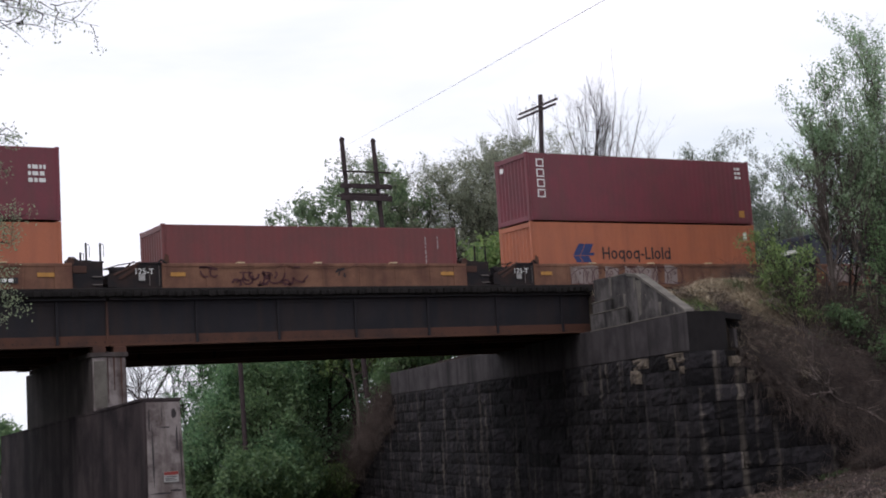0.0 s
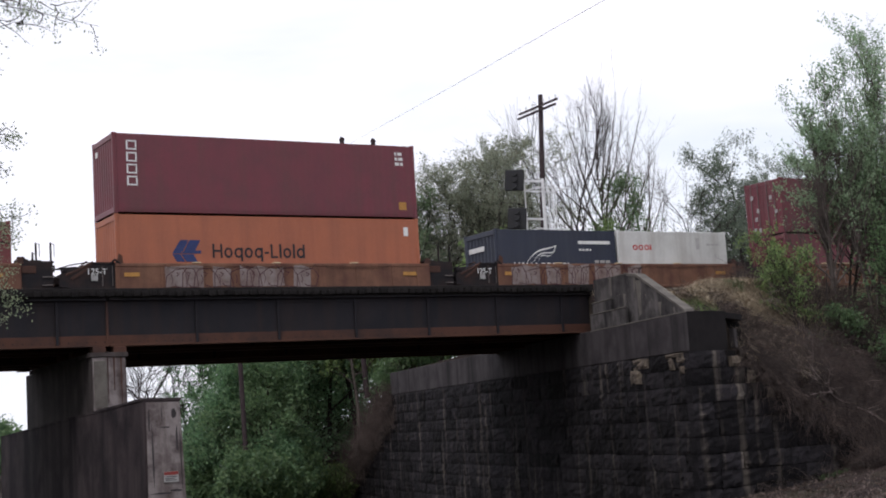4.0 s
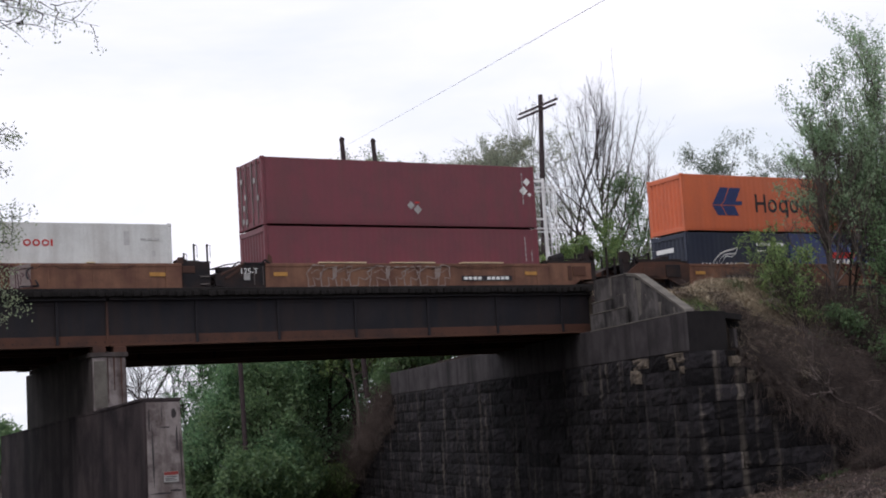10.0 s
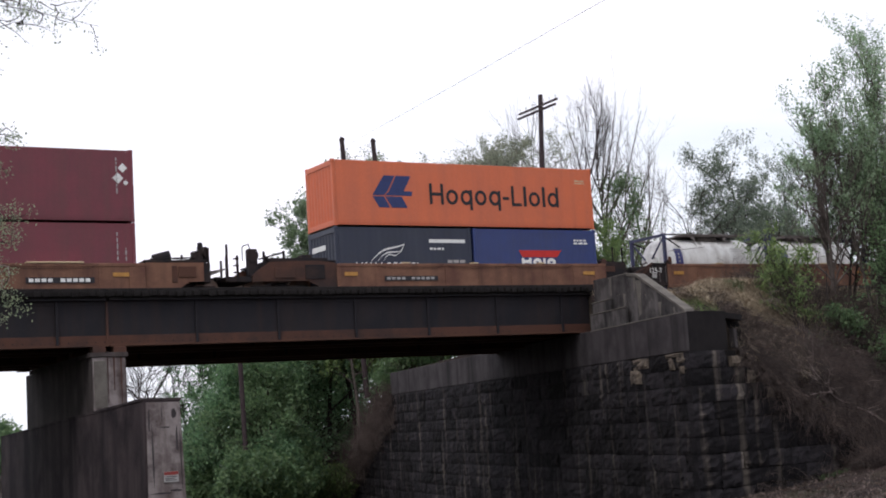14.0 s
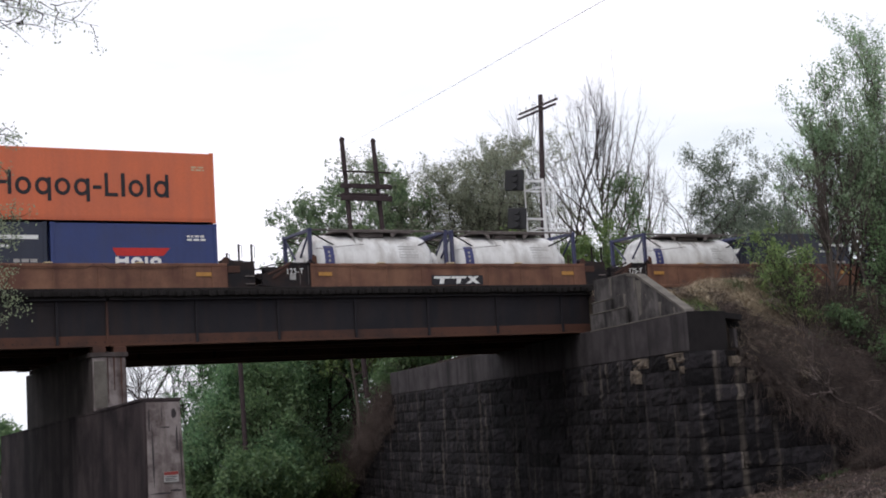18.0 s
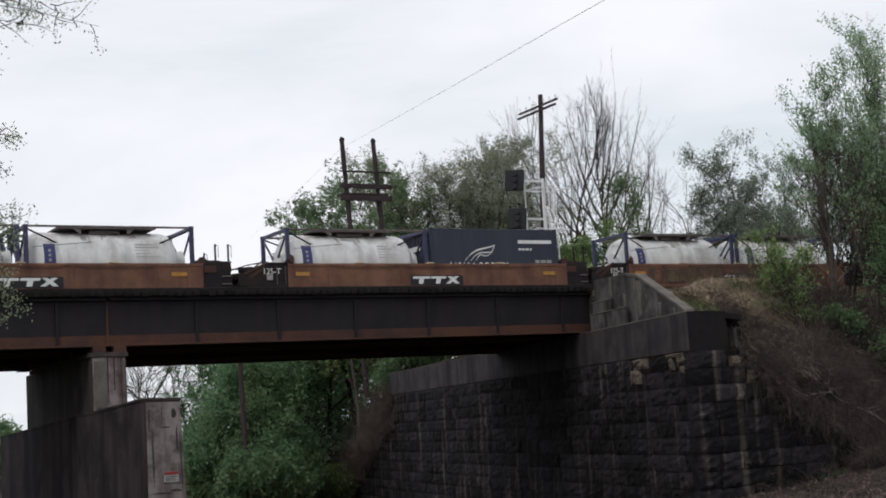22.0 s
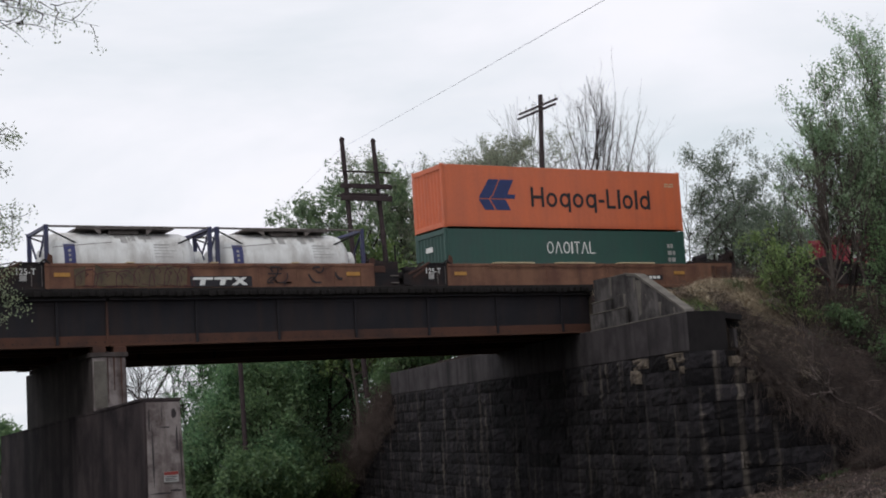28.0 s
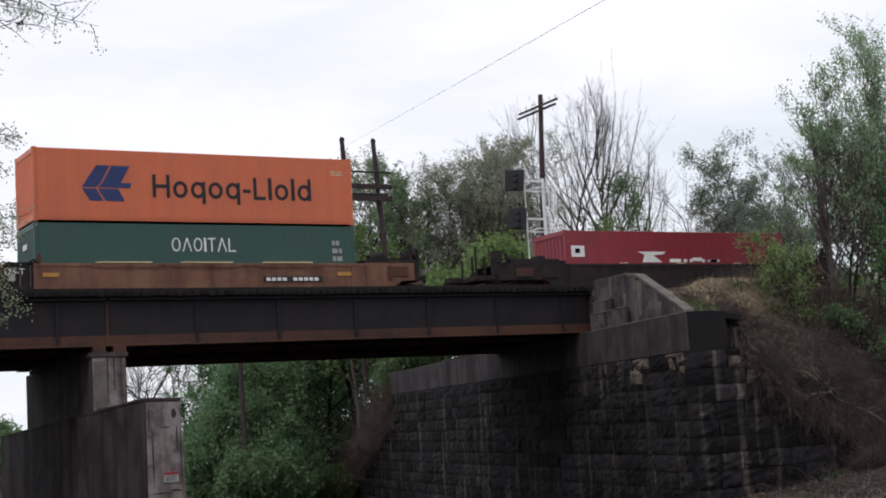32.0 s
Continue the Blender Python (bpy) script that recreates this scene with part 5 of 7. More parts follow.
        for xa, xb in ((-0.97, -0.22), (-0.17, 0.50)):
            part("logo", Shape().prism([(xa, y0 - 0.003, 0.79), (xb, y0 - 0.003, 0.79), (xb + 0.04, y0 - 0.003, 0.88), (xa + 0.04, y0 - 0.003, 0.88)], (0, -0.005, 0)), mark_white, root)
        for xx, lean, wd, yy in ((-0.72, 0.05, 0.2, 0.003), (0.04, 0.05, 0.2, 0.003), (0.50, 0.42, 0.2, 0.003), (0.94, -0.36, 0.2, 0.004)):
            part("logo", Shape().prism([(xx, y0 - yy, 0.59), (xx + wd, y0 - yy, 0.59), (xx + wd + lean, y0 - yy, 0.787 if xx < 0.3 else 0.88), (xx + lean, y0 - yy, 0.787 if xx < 0.3 else 0.88)], (0, -0.005, 0)), mark_white, root)
    return set_off(root, x, RAIL_TOP - 0.0)


def train():
    light = "rusty ochre well wagon"
    # first articulated set
    cars = [(-61.7, "pads"), (-45.96, ""), (-30.18, ""), (-14.46, ""), (1.31, "pads")]
    for i, (x, style) in enumerate(cars):
        c = well_car(x, light + (" with black ends, side painted with graffiti" if style == "" else " with black ends and cream guide pads"), car_ochre, style, 3 + i, i == 0, i == 4)
        if x == -45.96:
            graffiti_patch(c, -5.3, -0.6, 0.55, 1.30, 5, (car_ochre, graffiti_dark))
            graffiti_patch(c, -3.4, -0.8, 0.55, 1.1, 25, (car_ochre, graffiti_dark))
            graffiti_patch(c, -0.2, 1.0, 0.85, 1.2, 26, (car_ochre, mark_black))
        if x == -30.18:
            graffiti_patch(c, -4.4, 1.2, 0.50, 1.34, 8, (graffiti_pale, graffiti_dark))
        if x == -14.46:
            graffiti_patch(c, -5.6, 1.0, 0.50, 1.40, 9, (graffiti_pale, graffiti_dark))
            graffiti_patch(c, 0.6, 1.6, 0.55, 1.3, 29, (car_ochre, mark_black))
        if x == 1.31:
            graffiti_outline(c, -4.6, 1.6, 0.50, 1.36, 14, graffiti_line)
    cars = [(21.3, "panel"), (37.17, "logo"), (53.03, "logo"), (68.82, "logo"), (84.62, "pads")]
    for i, (x, style) in enumerate(cars):
        c = well_car(x, light + {"panel": " with black sloping ends", "logo": " with black ends, white emblem", "pads": " with black ends and cream guide pads"}[style] + (", dark graffiti" if x == 68.82 else ""), car_ochre, style, 13 + i, i == 0, i == 4)
        if x == 68.82:
            graffiti_patch(c, -5.2, -1.2, 0.55, 1.34, 17, (graffiti_olive, graffiti_dark))
            graffiti_patch(c, 1.5, 5.0, 0.62, 1.3, 18, (car_ochre, mark_black))
    well_car(106.57, "black well wagon carrying a crimson container", car_black, "", 30, True, True)

    # loads, head of the train first
    up = WELL_Z + STD + 0.03
    container("shipping_container", "faded orange corrugated shipping container in a well wagon", L40, STD, old_orange, -61.7, WELL_Z)
    c = container("shipping_container", "maroon corrugated shipping container stacked on an orange one", L40, STD, maroon, -61.7, up)
    small_print(c, L40, 11.1, 11.7, 1.3, 2.0, 3, None, 7)
    c = container("shipping_container", "single maroon corrugated shipping container in a well wagon", L40, STD, red_paint, -45.96, WELL_Z)
    upright_print(c, 10.75, 0.95, 2.2, 8)
    upright_print(c, 11.3, 1.75, 2.25, 9)
    bar(c, "marking", mark_grey, L40, 11.28, 11.42, 0.95, 1.12)
    c = container("shipping_container", "faded orange corrugated container with dark lettering and a blue emblem", L40, HIGH, old_orange, -30.18, WELL_Z + 0.03)
    chevron_logo(c, L40, 2.05, 1.18, 0.62, mark_blue)
    lettering(c, mark_black, L40, 3.58, 7.3, 1.32, 1.84, "uoqoq-fioid", weight=0.23)
    bar(c, "marking", mark_white, L40, 11.5, 11.7, 2.2, 2.55)
    c = container("shipping_container", "tall maroon corrugated container with white upright lettering", L40, HIGH, maroon, -30.18, 9.614)
    for k in range(4):
        z0 = 2.28 - k * 0.43
        bar(c, "wordmark", mark_white, L40, 0.50, 0.56, z0, z0 + 0.34)
        bar(c, "wordmark", mark_white, L40, 0.57, 0.88, z0, z0 + 0.05)
        bar(c, "wordmark", mark_white, L40, 0.57, 0.88, z0 + 0.29, z0 + 0.34)
        bar(c, "wordmark", mark_white, L40, 0.83, 0.88, z0 + 0.06, z0 + 0.28)
    bar(c, "marking", mark_yellow, L40, 11.38, 11.7, 0.32, 0.62, "yellow square")
    small_print(c, L40, 11.3, 11.65, 2.05, 2.65, 3, None, 9)
    part("data_plate", Shape().box(-L40 / 2 - 0.004, -L40 / 2 + 0.004, 0.55, 0.8, 2.3, 2.5), mark_white, c)
    navy_twenty(-14.46 - 3.08, WELL_Z, "navy corrugated container with a white wing emblem")
    c = container("shipping_container", "dirty white corrugated container with a red wordmark", L20, STD, white_paint, -14.46 + 3.08, WELL_Z)
    lettering(c, mark_red, L20, 0.80, 1.85, 1.74, 1.98, "oooi")
    bar(c, "marking", faint_print, L20, 4.3, 4.5, 1.8, 2.3)
    small_print(c, L20, 4.9, 5.6, 1.95, 2.08, 1, faint_print, 10)
    bar(c, "marking", faint_print, L20, 5.3, 5.42, 1.4, 1.6)
    c = container("shipping_container", "maroon corrugated shipping container in a well wagon", L40, STD, maroon, 1.31, WELL_Z)
    upright_print(c, 11.5, 1.25, 2.25, 11)
    upright_print(c, 11.8, 1.25, 1.7, 12)
    c = container("shipping_container", "maroon container with barred doors and hazard placards, stacked on top", L40, STD, maroon, 1.31, up, doors=True)
    upright_print(c, 11.55, 1.0, 2.3, 15)
    bar(c, "marking", mark_red, L40, 6.46, 6.66, 0.93, 0.99)
    for x, z, k in ((6.28, 0.84, 0.17), (6.58, 0.68, 0.19), (11.8, 1.93, 0.17), (11.62, 1.56, 0.2), (11.9, 1.40, 0.1)):
        outline(c, "placard", mark_grey if x < 7 else mark_white, L40, [(x - k, z), (x, z - k), (x + k, z), (x, z + k)])
    for y, z in ((-0.55, 1.75), (-0.85, 1.05), (0.5, 0.85), (0.35, 1.25), (0.7, 1.9), (0.6, 0.35), (0.3, 0.3)):
        part("placard", Shape().box(-L40 / 2 - 0.038, -L40 / 2 - 0.034, y - 0.09, y + 0.09, z - 0.10, z + 0.10), mark_grey, c)

    # second set
    navy_twenty(21.3 - 3.08, WELL_Z, "navy corrugated container with a white wing emblem")
    c = container("shipping_container", "blue corrugated container with a red and white emblem", L20, STD, blue_paint, 21.3 + 3.08, WELL_Z)
    outline(c, "logo", mark_red, L20, [(2.15, 1.7), (4.25, 1.7), (4.0, 1.42), (2.3, 1.42)][::-1])
    lettering(c, mark_white, L20, 2.25, 4.0, 1.04, 1.38, "uoio", weight=0.3)
    small_print(c, L20, 4.9, 5.6, 1.95, 2.2, 2, None, 12)
    orange_forty(21.3, up, "orange corrugated container with dark lettering and a blue arrow emblem")
    tank(37.17 - 3.1, WELL_Z, "white tank container in a dark blue frame")
    tank(37.17 + 3.1, WELL_Z, "white tank container in a dark blue frame")
    tank(53.03 - 3.1, WELL_Z, "white tank container in a dark blue frame")
    navy_twenty(53.03 + 3.1, WELL_Z, "navy corrugated container with a white wing emblem")
    tank(68.82 - 3.1, WELL_Z, "white tank container in a dark blue frame")
    tank(68.82 + 3.1, WELL_Z, "white tank container in a dark blue frame")
    c = container("shipping_container", "dark green corrugated container with white lettering", L40, STD, green_paint, 84.62, WELL_Z)
    lettering(c, mark_white, L40, 4.87, 7.37, 1.58, 2.08, "ovoitvf", weight=0.15)
    small_print(c, L40, 11.2, 11.6, 1.2, 2.1, 3, mark_grey, 13)
    part("marking", Shape().box(-L40 / 2 - 0.004, -L40 / 2 + 0.004, -0.2, 0.35, 1.75, 1.95), mark_white, c)
    orange_forty(84.62, up, "orange corrugated container with dark lettering and a blue arrow emblem")
    c = container("shipping_container", "crimson corrugated container with white markings in a black wagon", L40, STD, crimson, 106.57, WELL_Z)
    bar(c, "logo", mark_white, L40, 0.3, 0.98, 1.45, 1.92)
    bar(c, "logo", crimson, L40, 0.5, 0.75, 1.6, 1.8)
    outline(c, "logo", mark_white, L40, [(3.75, 1.68), (5.3, 1.68), (5.2, 1.58), (4.6, 1.52), (5.1, 1.22), (4.0, 1.22), (4.15, 1.55)][::-1])
    lettering(c, mark_white, L40, 5.5, 8.5, 1.22, 1.36, "fiuo")


train()


def motions():
    """The train rolls towards -x."""
    times = [i * 1.0 for i in range(33)]
    for ob, x, y, z in MOVERS:
        walk(ob, [(t, pose(x - travelled(t), y, z)) for t in times])
    n = 240
    for ob, x in ROLLERS:
        walk(ob, [(32.0 * i / n, pose(x, 0, 0.46, 0, -math.degrees((travelled(32.0 * i / n) - travelled(0.0)) / 0.457), 0)) for i in range(n + 1)])


# ---------------------------------------------------------------- plants
def tubes(name, segs, material, sides=5):
    """All the wood of a plant in one mesh: rows of (p, q, r0, r1)."""
    a = np.array([s[0] for s in segs], float)
    b = np.array([s[1] for s in segs], float)
    r0 = np.array([s[2] for s in segs])[:, None]
    r1 = np.array([s[3] for s in segs])[:, None]
    d = b - a
    d /= np.linalg.norm(d, axis=1, keepdims=True) + 1e-9
    ref = np.where(np.abs(d[:, 2:3]) > 0.9, np.array([[1.0, 0, 0]]), np.array([[0, 0, 1.0]]))
    u = np.cross(d, ref)
    u /= np.linalg.norm(u, axis=1, keepdims=True) + 1e-9
    w = np.cross(d, u)
    rings = []
    for c, r in ((a, r0), (b, r1)):
        for k in range(sides):
            t = 2 * math.pi * k / sides
            rings.append(c + r * (u * math.cos(t) + w * math.sin(t)))
    v = np.stack(rings, 1)
    n = len(segs)
    base = (np.arange(n) * 2 * sides)[:, None]
    faces = []
    for k in range(sides):
        j = (k + 1) % sides
        faces.append(base + np.array([[k, j, sides + j, sides + k]]))
    return array_mesh(name, v.reshape(-1, 3), np.concatenate(faces), material, True)


def leaves(name, centres, size, material, rng, droop=0.0, stretch=1.6):
    """One folded leaf blade at each place."""
    n = len(centres)
    c = np.array(centres)
    d = rng.normal(size=(n, 3))
    d[:, 2] -= droop
    d /= np.linalg.norm(d, axis=1, keepdims=True)
    e = np.cross(d, rng.normal(size=(n, 3)))
    e /= np.linalg.norm(e, axis=1, keepdims=True)
    g = np.cross(d, e)
    s = size * rng.uniform(0.6, 1.3, (n, 1))
    v = np.stack([c, c + d * s * stretch * 0.5 + e * s * 0.42 + g * s * 0.1, c + d * s * stretch, c + d * s * stretch * 0.5 - e * s * 0.42 + g * s * 0.1], 1).reshape(-1, 3)
    k = (np.arange(n) * 4)[:, None] + np.arange(4)
    return array_mesh(name, v, k, material)


def grow(rng, height, girth, limbs, start, reach, rise, levels=3, kids=(6, 5), wobble=0.18, taper=0.25, leaders=1, twig=1.0, lean=(0, 0)):
    """A branching skeleton: its segments, and the points along its last twigs."""
    segs, tips = [], []

    def branch(p, d, length, r, level):
        steps = 5 if level < 2 else 3
        pts = [p]
        for i in range(steps):
            d = d + rng.normal(0, wobble, 3) + np.array([0, 0, 0.10 * rise])
            d = d / np.linalg.norm(d)
            q = p + d * length / steps
            ra, rb = r * (1 - (1 - taper) * i / steps), r * (1 - (1 - taper) * (i + 1) / steps)
            segs.append((p, q, ra, rb))
            p = q
            pts.append(p)
        if level >= levels:
            for i in range(1, len(pts)):
                tips.append((pts[i], d))
            return
        for k in range(kids[min(level - 1, len(kids) - 1)]):
            f = rng.uniform(0.25, 1.0)
            i = min(int(f * steps), steps - 1)
            base = pts[i] + (pts[i + 1] - pts[i]) * (f * steps - i)
            side = rng.normal(0, 1, 3)
            side -= d * side.dot(d)
            side /= np.linalg.norm(side) + 1e-9
            nd = d * 0.75 + side * 0.75 + np.array([0, 0, 0.25 * rise])
            branch(base, nd / np.linalg.norm(nd), length * rng.uniform(0.4, 0.62) * twig, r * (1 - 0.7 * f) * 0.55 + 0.004, level + 1)

    for l in range(leaders):
        p = np.zeros(3) + (rng.normal(0, 0.15, 3) * [1, 1, 0] if leaders > 1 else 0)
        d = np.array([lean[0], lean[1], 1.0]) + rng.normal(0, 0.16 if leaders > 1 else 0.03, 3)
        h = height * rng.uniform(0.82, 1.0) if l else height
        steps, trunk = 10, [p]
        rad = girth * (1.0 if leaders == 1 else 0.7)
        for i in range(steps):
            d = d / np.linalg.norm(d) + rng.normal(0, 0.05, 3) * [1, 1, 0.2]
            q = p + d / np.linalg.norm(d) * h / steps
            segs.append((p, q, rad * (1 - 0.9 * i / steps), rad * (1 - 0.9 * (i + 1) / steps)))
            p = q
            trunk.append(p)
        for k in range(limbs):
            f = start + (1 - start) * (k + rng.uniform(0, 1)) / limbs
            i = min(int(f * steps), steps - 1)
            base = trunk[i] + (trunk[i + 1] - trunk[i]) * (f * steps - i)
            a = k * 2.4 + rng.uniform(-0.5, 0.5)
            out = np.array([math.cos(a), math.sin(a), rise * rng.uniform(0.5, 1.3)])
            branch(base, out / np.linalg.norm(out), reach * (1.15 - 0.75 * f) * rng.uniform(0.75, 1.2) + 0.3, rad * (1 - 0.85 * f) * 0.55 + 0.006, 1)
    return segs, tips


def tree(name, label, place, seed, height, girth, limbs=14, start=0.3, reach=3.0, rise=0.6, leaf=None, leaf_size=0.2, per_tip=3, spread=0.35,
         wood=None, group="", droop=0.2, leaf_from=0.0, leaf_to=9.9, keep=1.0, sides=5, category="tree", clump=0.0, gap=0.0, **more):
    """clump: the size of the tufts that its leaves gather in; gap: how bare it is between them."""
    rng = np.random.default_rng(seed)
    segs, tips = grow(rng, height, girth, limbs, start, reach, rise, **more)
    tall = height / max(s[1][2] for s in segs)
    segs = [(s[0] * tall, s[1] * tall, s[2], s[3]) for s in segs]
    tips = [(p * tall, d) for p, d in tips]
    root = thing(name, label, category, group)
    part("trunk", tubes("trunk", segs, wood or bark, sides), None, root)
    if leaf:
        pts = []
        waves, phase = rng.normal(0, 2.6 / max(clump, 0.01), (4, 3)), rng.uniform(0, 6.3, 4)
        for p, d in tips:
            f = p[2] / height
            if clump and np.sin(waves @ p + phase).sum() < gap:
                continue
            if f < leaf_from or f > leaf_to or rng.random() > keep:
                continue
            for k in range(per_tip):
                pts.append(p + rng.normal(0, spread, 3))
        if pts:
            part("crown", leaves("crown", pts, leaf_size, leaf, rng, droop), None, root)
    root.location = place
    return root


def forked(rng, height, girth, clear, spread, levels, up):
    """A skeleton that forks again and again towards fine upright twigs."""
    segs, tips = [], []
    first = height * (1 - clear) / sum(0.86 ** k for k in range(levels))

    def go(p, d, length, r, level):
        pts = [p]
        for i in range(3):
            d = d + rng.normal(0, 0.09, 3) + np.array([0, 0, up * 0.16])
            d = d / np.linalg.norm(d)
            q = p + d * length / 3
            segs.append((p, q, r * (1 - 0.1 * i), r * (0.9 - 0.1 * i)))
            p = q
            pts.append(p)
        tips.append((p, d))
        if level >= levels:
            return
        ways = 2 if rng.random() < 0.5 else 3
        for k in range(ways):
            side = rng.normal(0, 1, 3)
            side -= d * side.dot(d)
            side /= np.linalg.norm(side) + 1e-9
            a = spread * rng.uniform(0.7, 1.3) * (0.65 if k == 0 else 1.0)
            go(p, d * math.cos(a) + side * math.sin(a), length * (0.9 if k == 0 else rng.uniform(0.7, 0.98)), max(0.0065, r * (0.76 if k == 0 else 0.58)), level + 1)
        for k in range(2):
            if level + 2 <= levels and rng.random() < 0.75:
                side = rng.normal(0, 1, 3)
                side /= np.linalg.norm(side)
                go(pts[1 + k], d * 0.5 + side * 0.8 + np.array([0, 0, 0.2]), length * rng.uniform(0.45, 0.7), max(0.0065, r * 0.36), level + 2)

    p, d, n = np.zeros(3), np.array([0, 0, 1.0]), 4
    for i in range(n):
        q = p + d * height * clear / n
        segs.append((p, q, girth * (1 - 0.06 * i), girth * (0.94 - 0.06 * i)))
        p = q
        d = d + rng.normal(0, 0.05, 3)
        d /= np.linalg.norm(d)
    go(p, d, first, girth * 0.72, 1)
    return segs, tips


def bare_tree(label, place, seed, height, girth, clear, spread, levels=7, up=0.5, wood=None, group="", leaf=None, leaf_size=0.14, per_tip=1, leaf_to=1.0, spread_leaf=0.25):
    rng = np.random.default_rng(seed)
    segs, tips = forked(rng, height, girth, clear, spread, levels, up)
    k = height / max(s[1][2] for s in segs)
    segs = [(s[0] * k, s[1] * k, s[2], s[3]) for s in segs]
    root = thing("tree", label, "tree", group)
    part("trunk", tubes("trunk", segs, wood or dark_bark, 4), None, root)
    if leaf:
        pts = [p * k + rng.normal(0, spread_leaf, 3) for p, d in tips for _ in range(per_tip) if p[2] * k < leaf_to * height]
        part("crown", leaves("crown", pts, leaf_size, leaf, rng, 0.2), None, root)
    root.location = place
    return root


def dome_tree(label, place, seed, height, width, low, limbs, wood, group="", leaf=None, leaf_size=0.08, per_tip=1, leaf_to=1.0):
    """A tree whose limbs curve out and up to the surface of a dome, with side branches and fine twigs along them."""
    rng = np.random.default_rng(seed)
    segs, ends = [], []
    half = height * (1 - low) / 2

    def stem(p, d, length, r, steps, lift):
        path = [p]
        for i in range(steps):
            d = d / np.linalg.norm(d) + rng.normal(0, 0.07, 3) + np.array([0, 0, lift])
            q = p + d / np.linalg.norm(d) * length / steps
            segs.append((p, q, r * (1 - 0.8 * i / steps), r * (1 - 0.8 * (i + 1) / steps)))
            p = q
            path.append(p)
        return path
    trunk = stem(np.zeros(3), np.array([0, 0, 1.0]), height * 0.76, 0.010 * height, 14, 0.08)
    for k in range(limbs):
        f = (k + 0.5) / limbs
        start = trunk[min(13, int(14 * (low * 0.9 + (0.96 - low * 0.9) * f)))]
        az, el = k * 2.4 + rng.uniform(-0.4, 0.4), radians(-20 + 92 * f) + rng.uniform(-0.12, 0.12)
        out = rng.uniform(0.82, 1.05)
        end = np.array([width * out * math.cos(el) * math.cos(az), width * out * math.cos(el) * math.sin(az), height * low + half + half * out * math.sin(el)])
        span = end - start
        span[2] = max(span[2], 0.35 * math.hypot(span[0], span[1]))
        mid = start + span * np.array([0.62, 0.62, 0.3])
        limb = [start * (1 - t) ** 2 + mid * 2 * t * (1 - t) + (start + span) * t * t + rng.normal(0, 0.04, 3) for t in np.linspace(0, 1, 9)]
        limb[0] = start
        length = np.linalg.norm(span)
        r = 0.012 + 0.011 * length
        for i in range(8):
            segs.append((limb[i], limb[i + 1], r * (1 - 0.1 * i), r * (0.9 - 0.1 * i)))
        for j in range(10):
            t = rng.uniform(0.22, 1.0)
            i = min(7, int(t * 8))
            way = limb[i + 1] - limb[i]
            way = way / np.linalg.norm(way) * 0.7 + rng.normal(0, 0.5, 3) + np.array([0, 0, 0.35])
            side = stem(limb[i] + (limb[i + 1] - limb[i]) * (t * 8 - i), way, length * rng.uniform(0.22, 0.42) + 0.4, 0.014, 4, 0.06)
            for m in range(6):
                n = rng.integers(1, 5)
                twig = stem(side[n], side[n] - side[n - 1] + rng.normal(0, 0.22, 3) * np.linalg.norm(side[1] - side[0]) * 2 + np.array([0, 0, 0.15]), rng.uniform(0.5, 1.3), 0.008, 2, 0.05)
                ends += twig[1:]
    root = thing("tree", label, "tree", group)
    part("trunk", tubes("trunk", segs, wood, 4), None, root)
    if leaf:
        pts = [e + rng.normal(0, 0.15, 3) for e in ends if e[2] < leaf_to * height for _ in range(per_tip)]
        part("crown", leaves("crown", pts, leaf_size, leaf, rng, 0.2), None, root)
    root.location = place
    return root


def tangle(name, label, count, area, seed, material, length, radius, arch=0.8, category="brush", up=1.0):
    """Bare arching stems over a bank; area gives root points."""
    rng = np.random.default_rng(seed)
    segs = []
    for i in range(count):
        x, y, *z = area(rng)
        p = np.array([x, y, z[0] if z else float(ground_height(np.array(x), np.array(y)))])
        a = rng.uniform(0, 2 * math.pi)
        d = np.array([math.cos(a) * 0.7, math.sin(a) * 0.7 - (0.35 if z else 0.0), up])
        ln = length * rng.uniform(0.5, 1.3)
        r = radius * rng.uniform(0.6, 1.4)
        for k in range(6):
            q = p + d / np.linalg.norm(d) * ln / 6
            segs.append((p, q, r * (1 - k / 7), r * (1 - (k + 1) / 7)))
            if k > 1 and rng.random() < 0.7:
                e = q + (d / np.linalg.norm(d) + rng.normal(0, 0.6, 3)) * ln / 7
                segs.append((q, e, r * 0.5, r * 0.2))
            p = q
            d = d + rng.normal(0, 0.22, 3) - np.array([0, 0, arch * 0.33])
    return tagged(new(name, tubes(name, segs, material, 4)), label, category, kind="stuff")


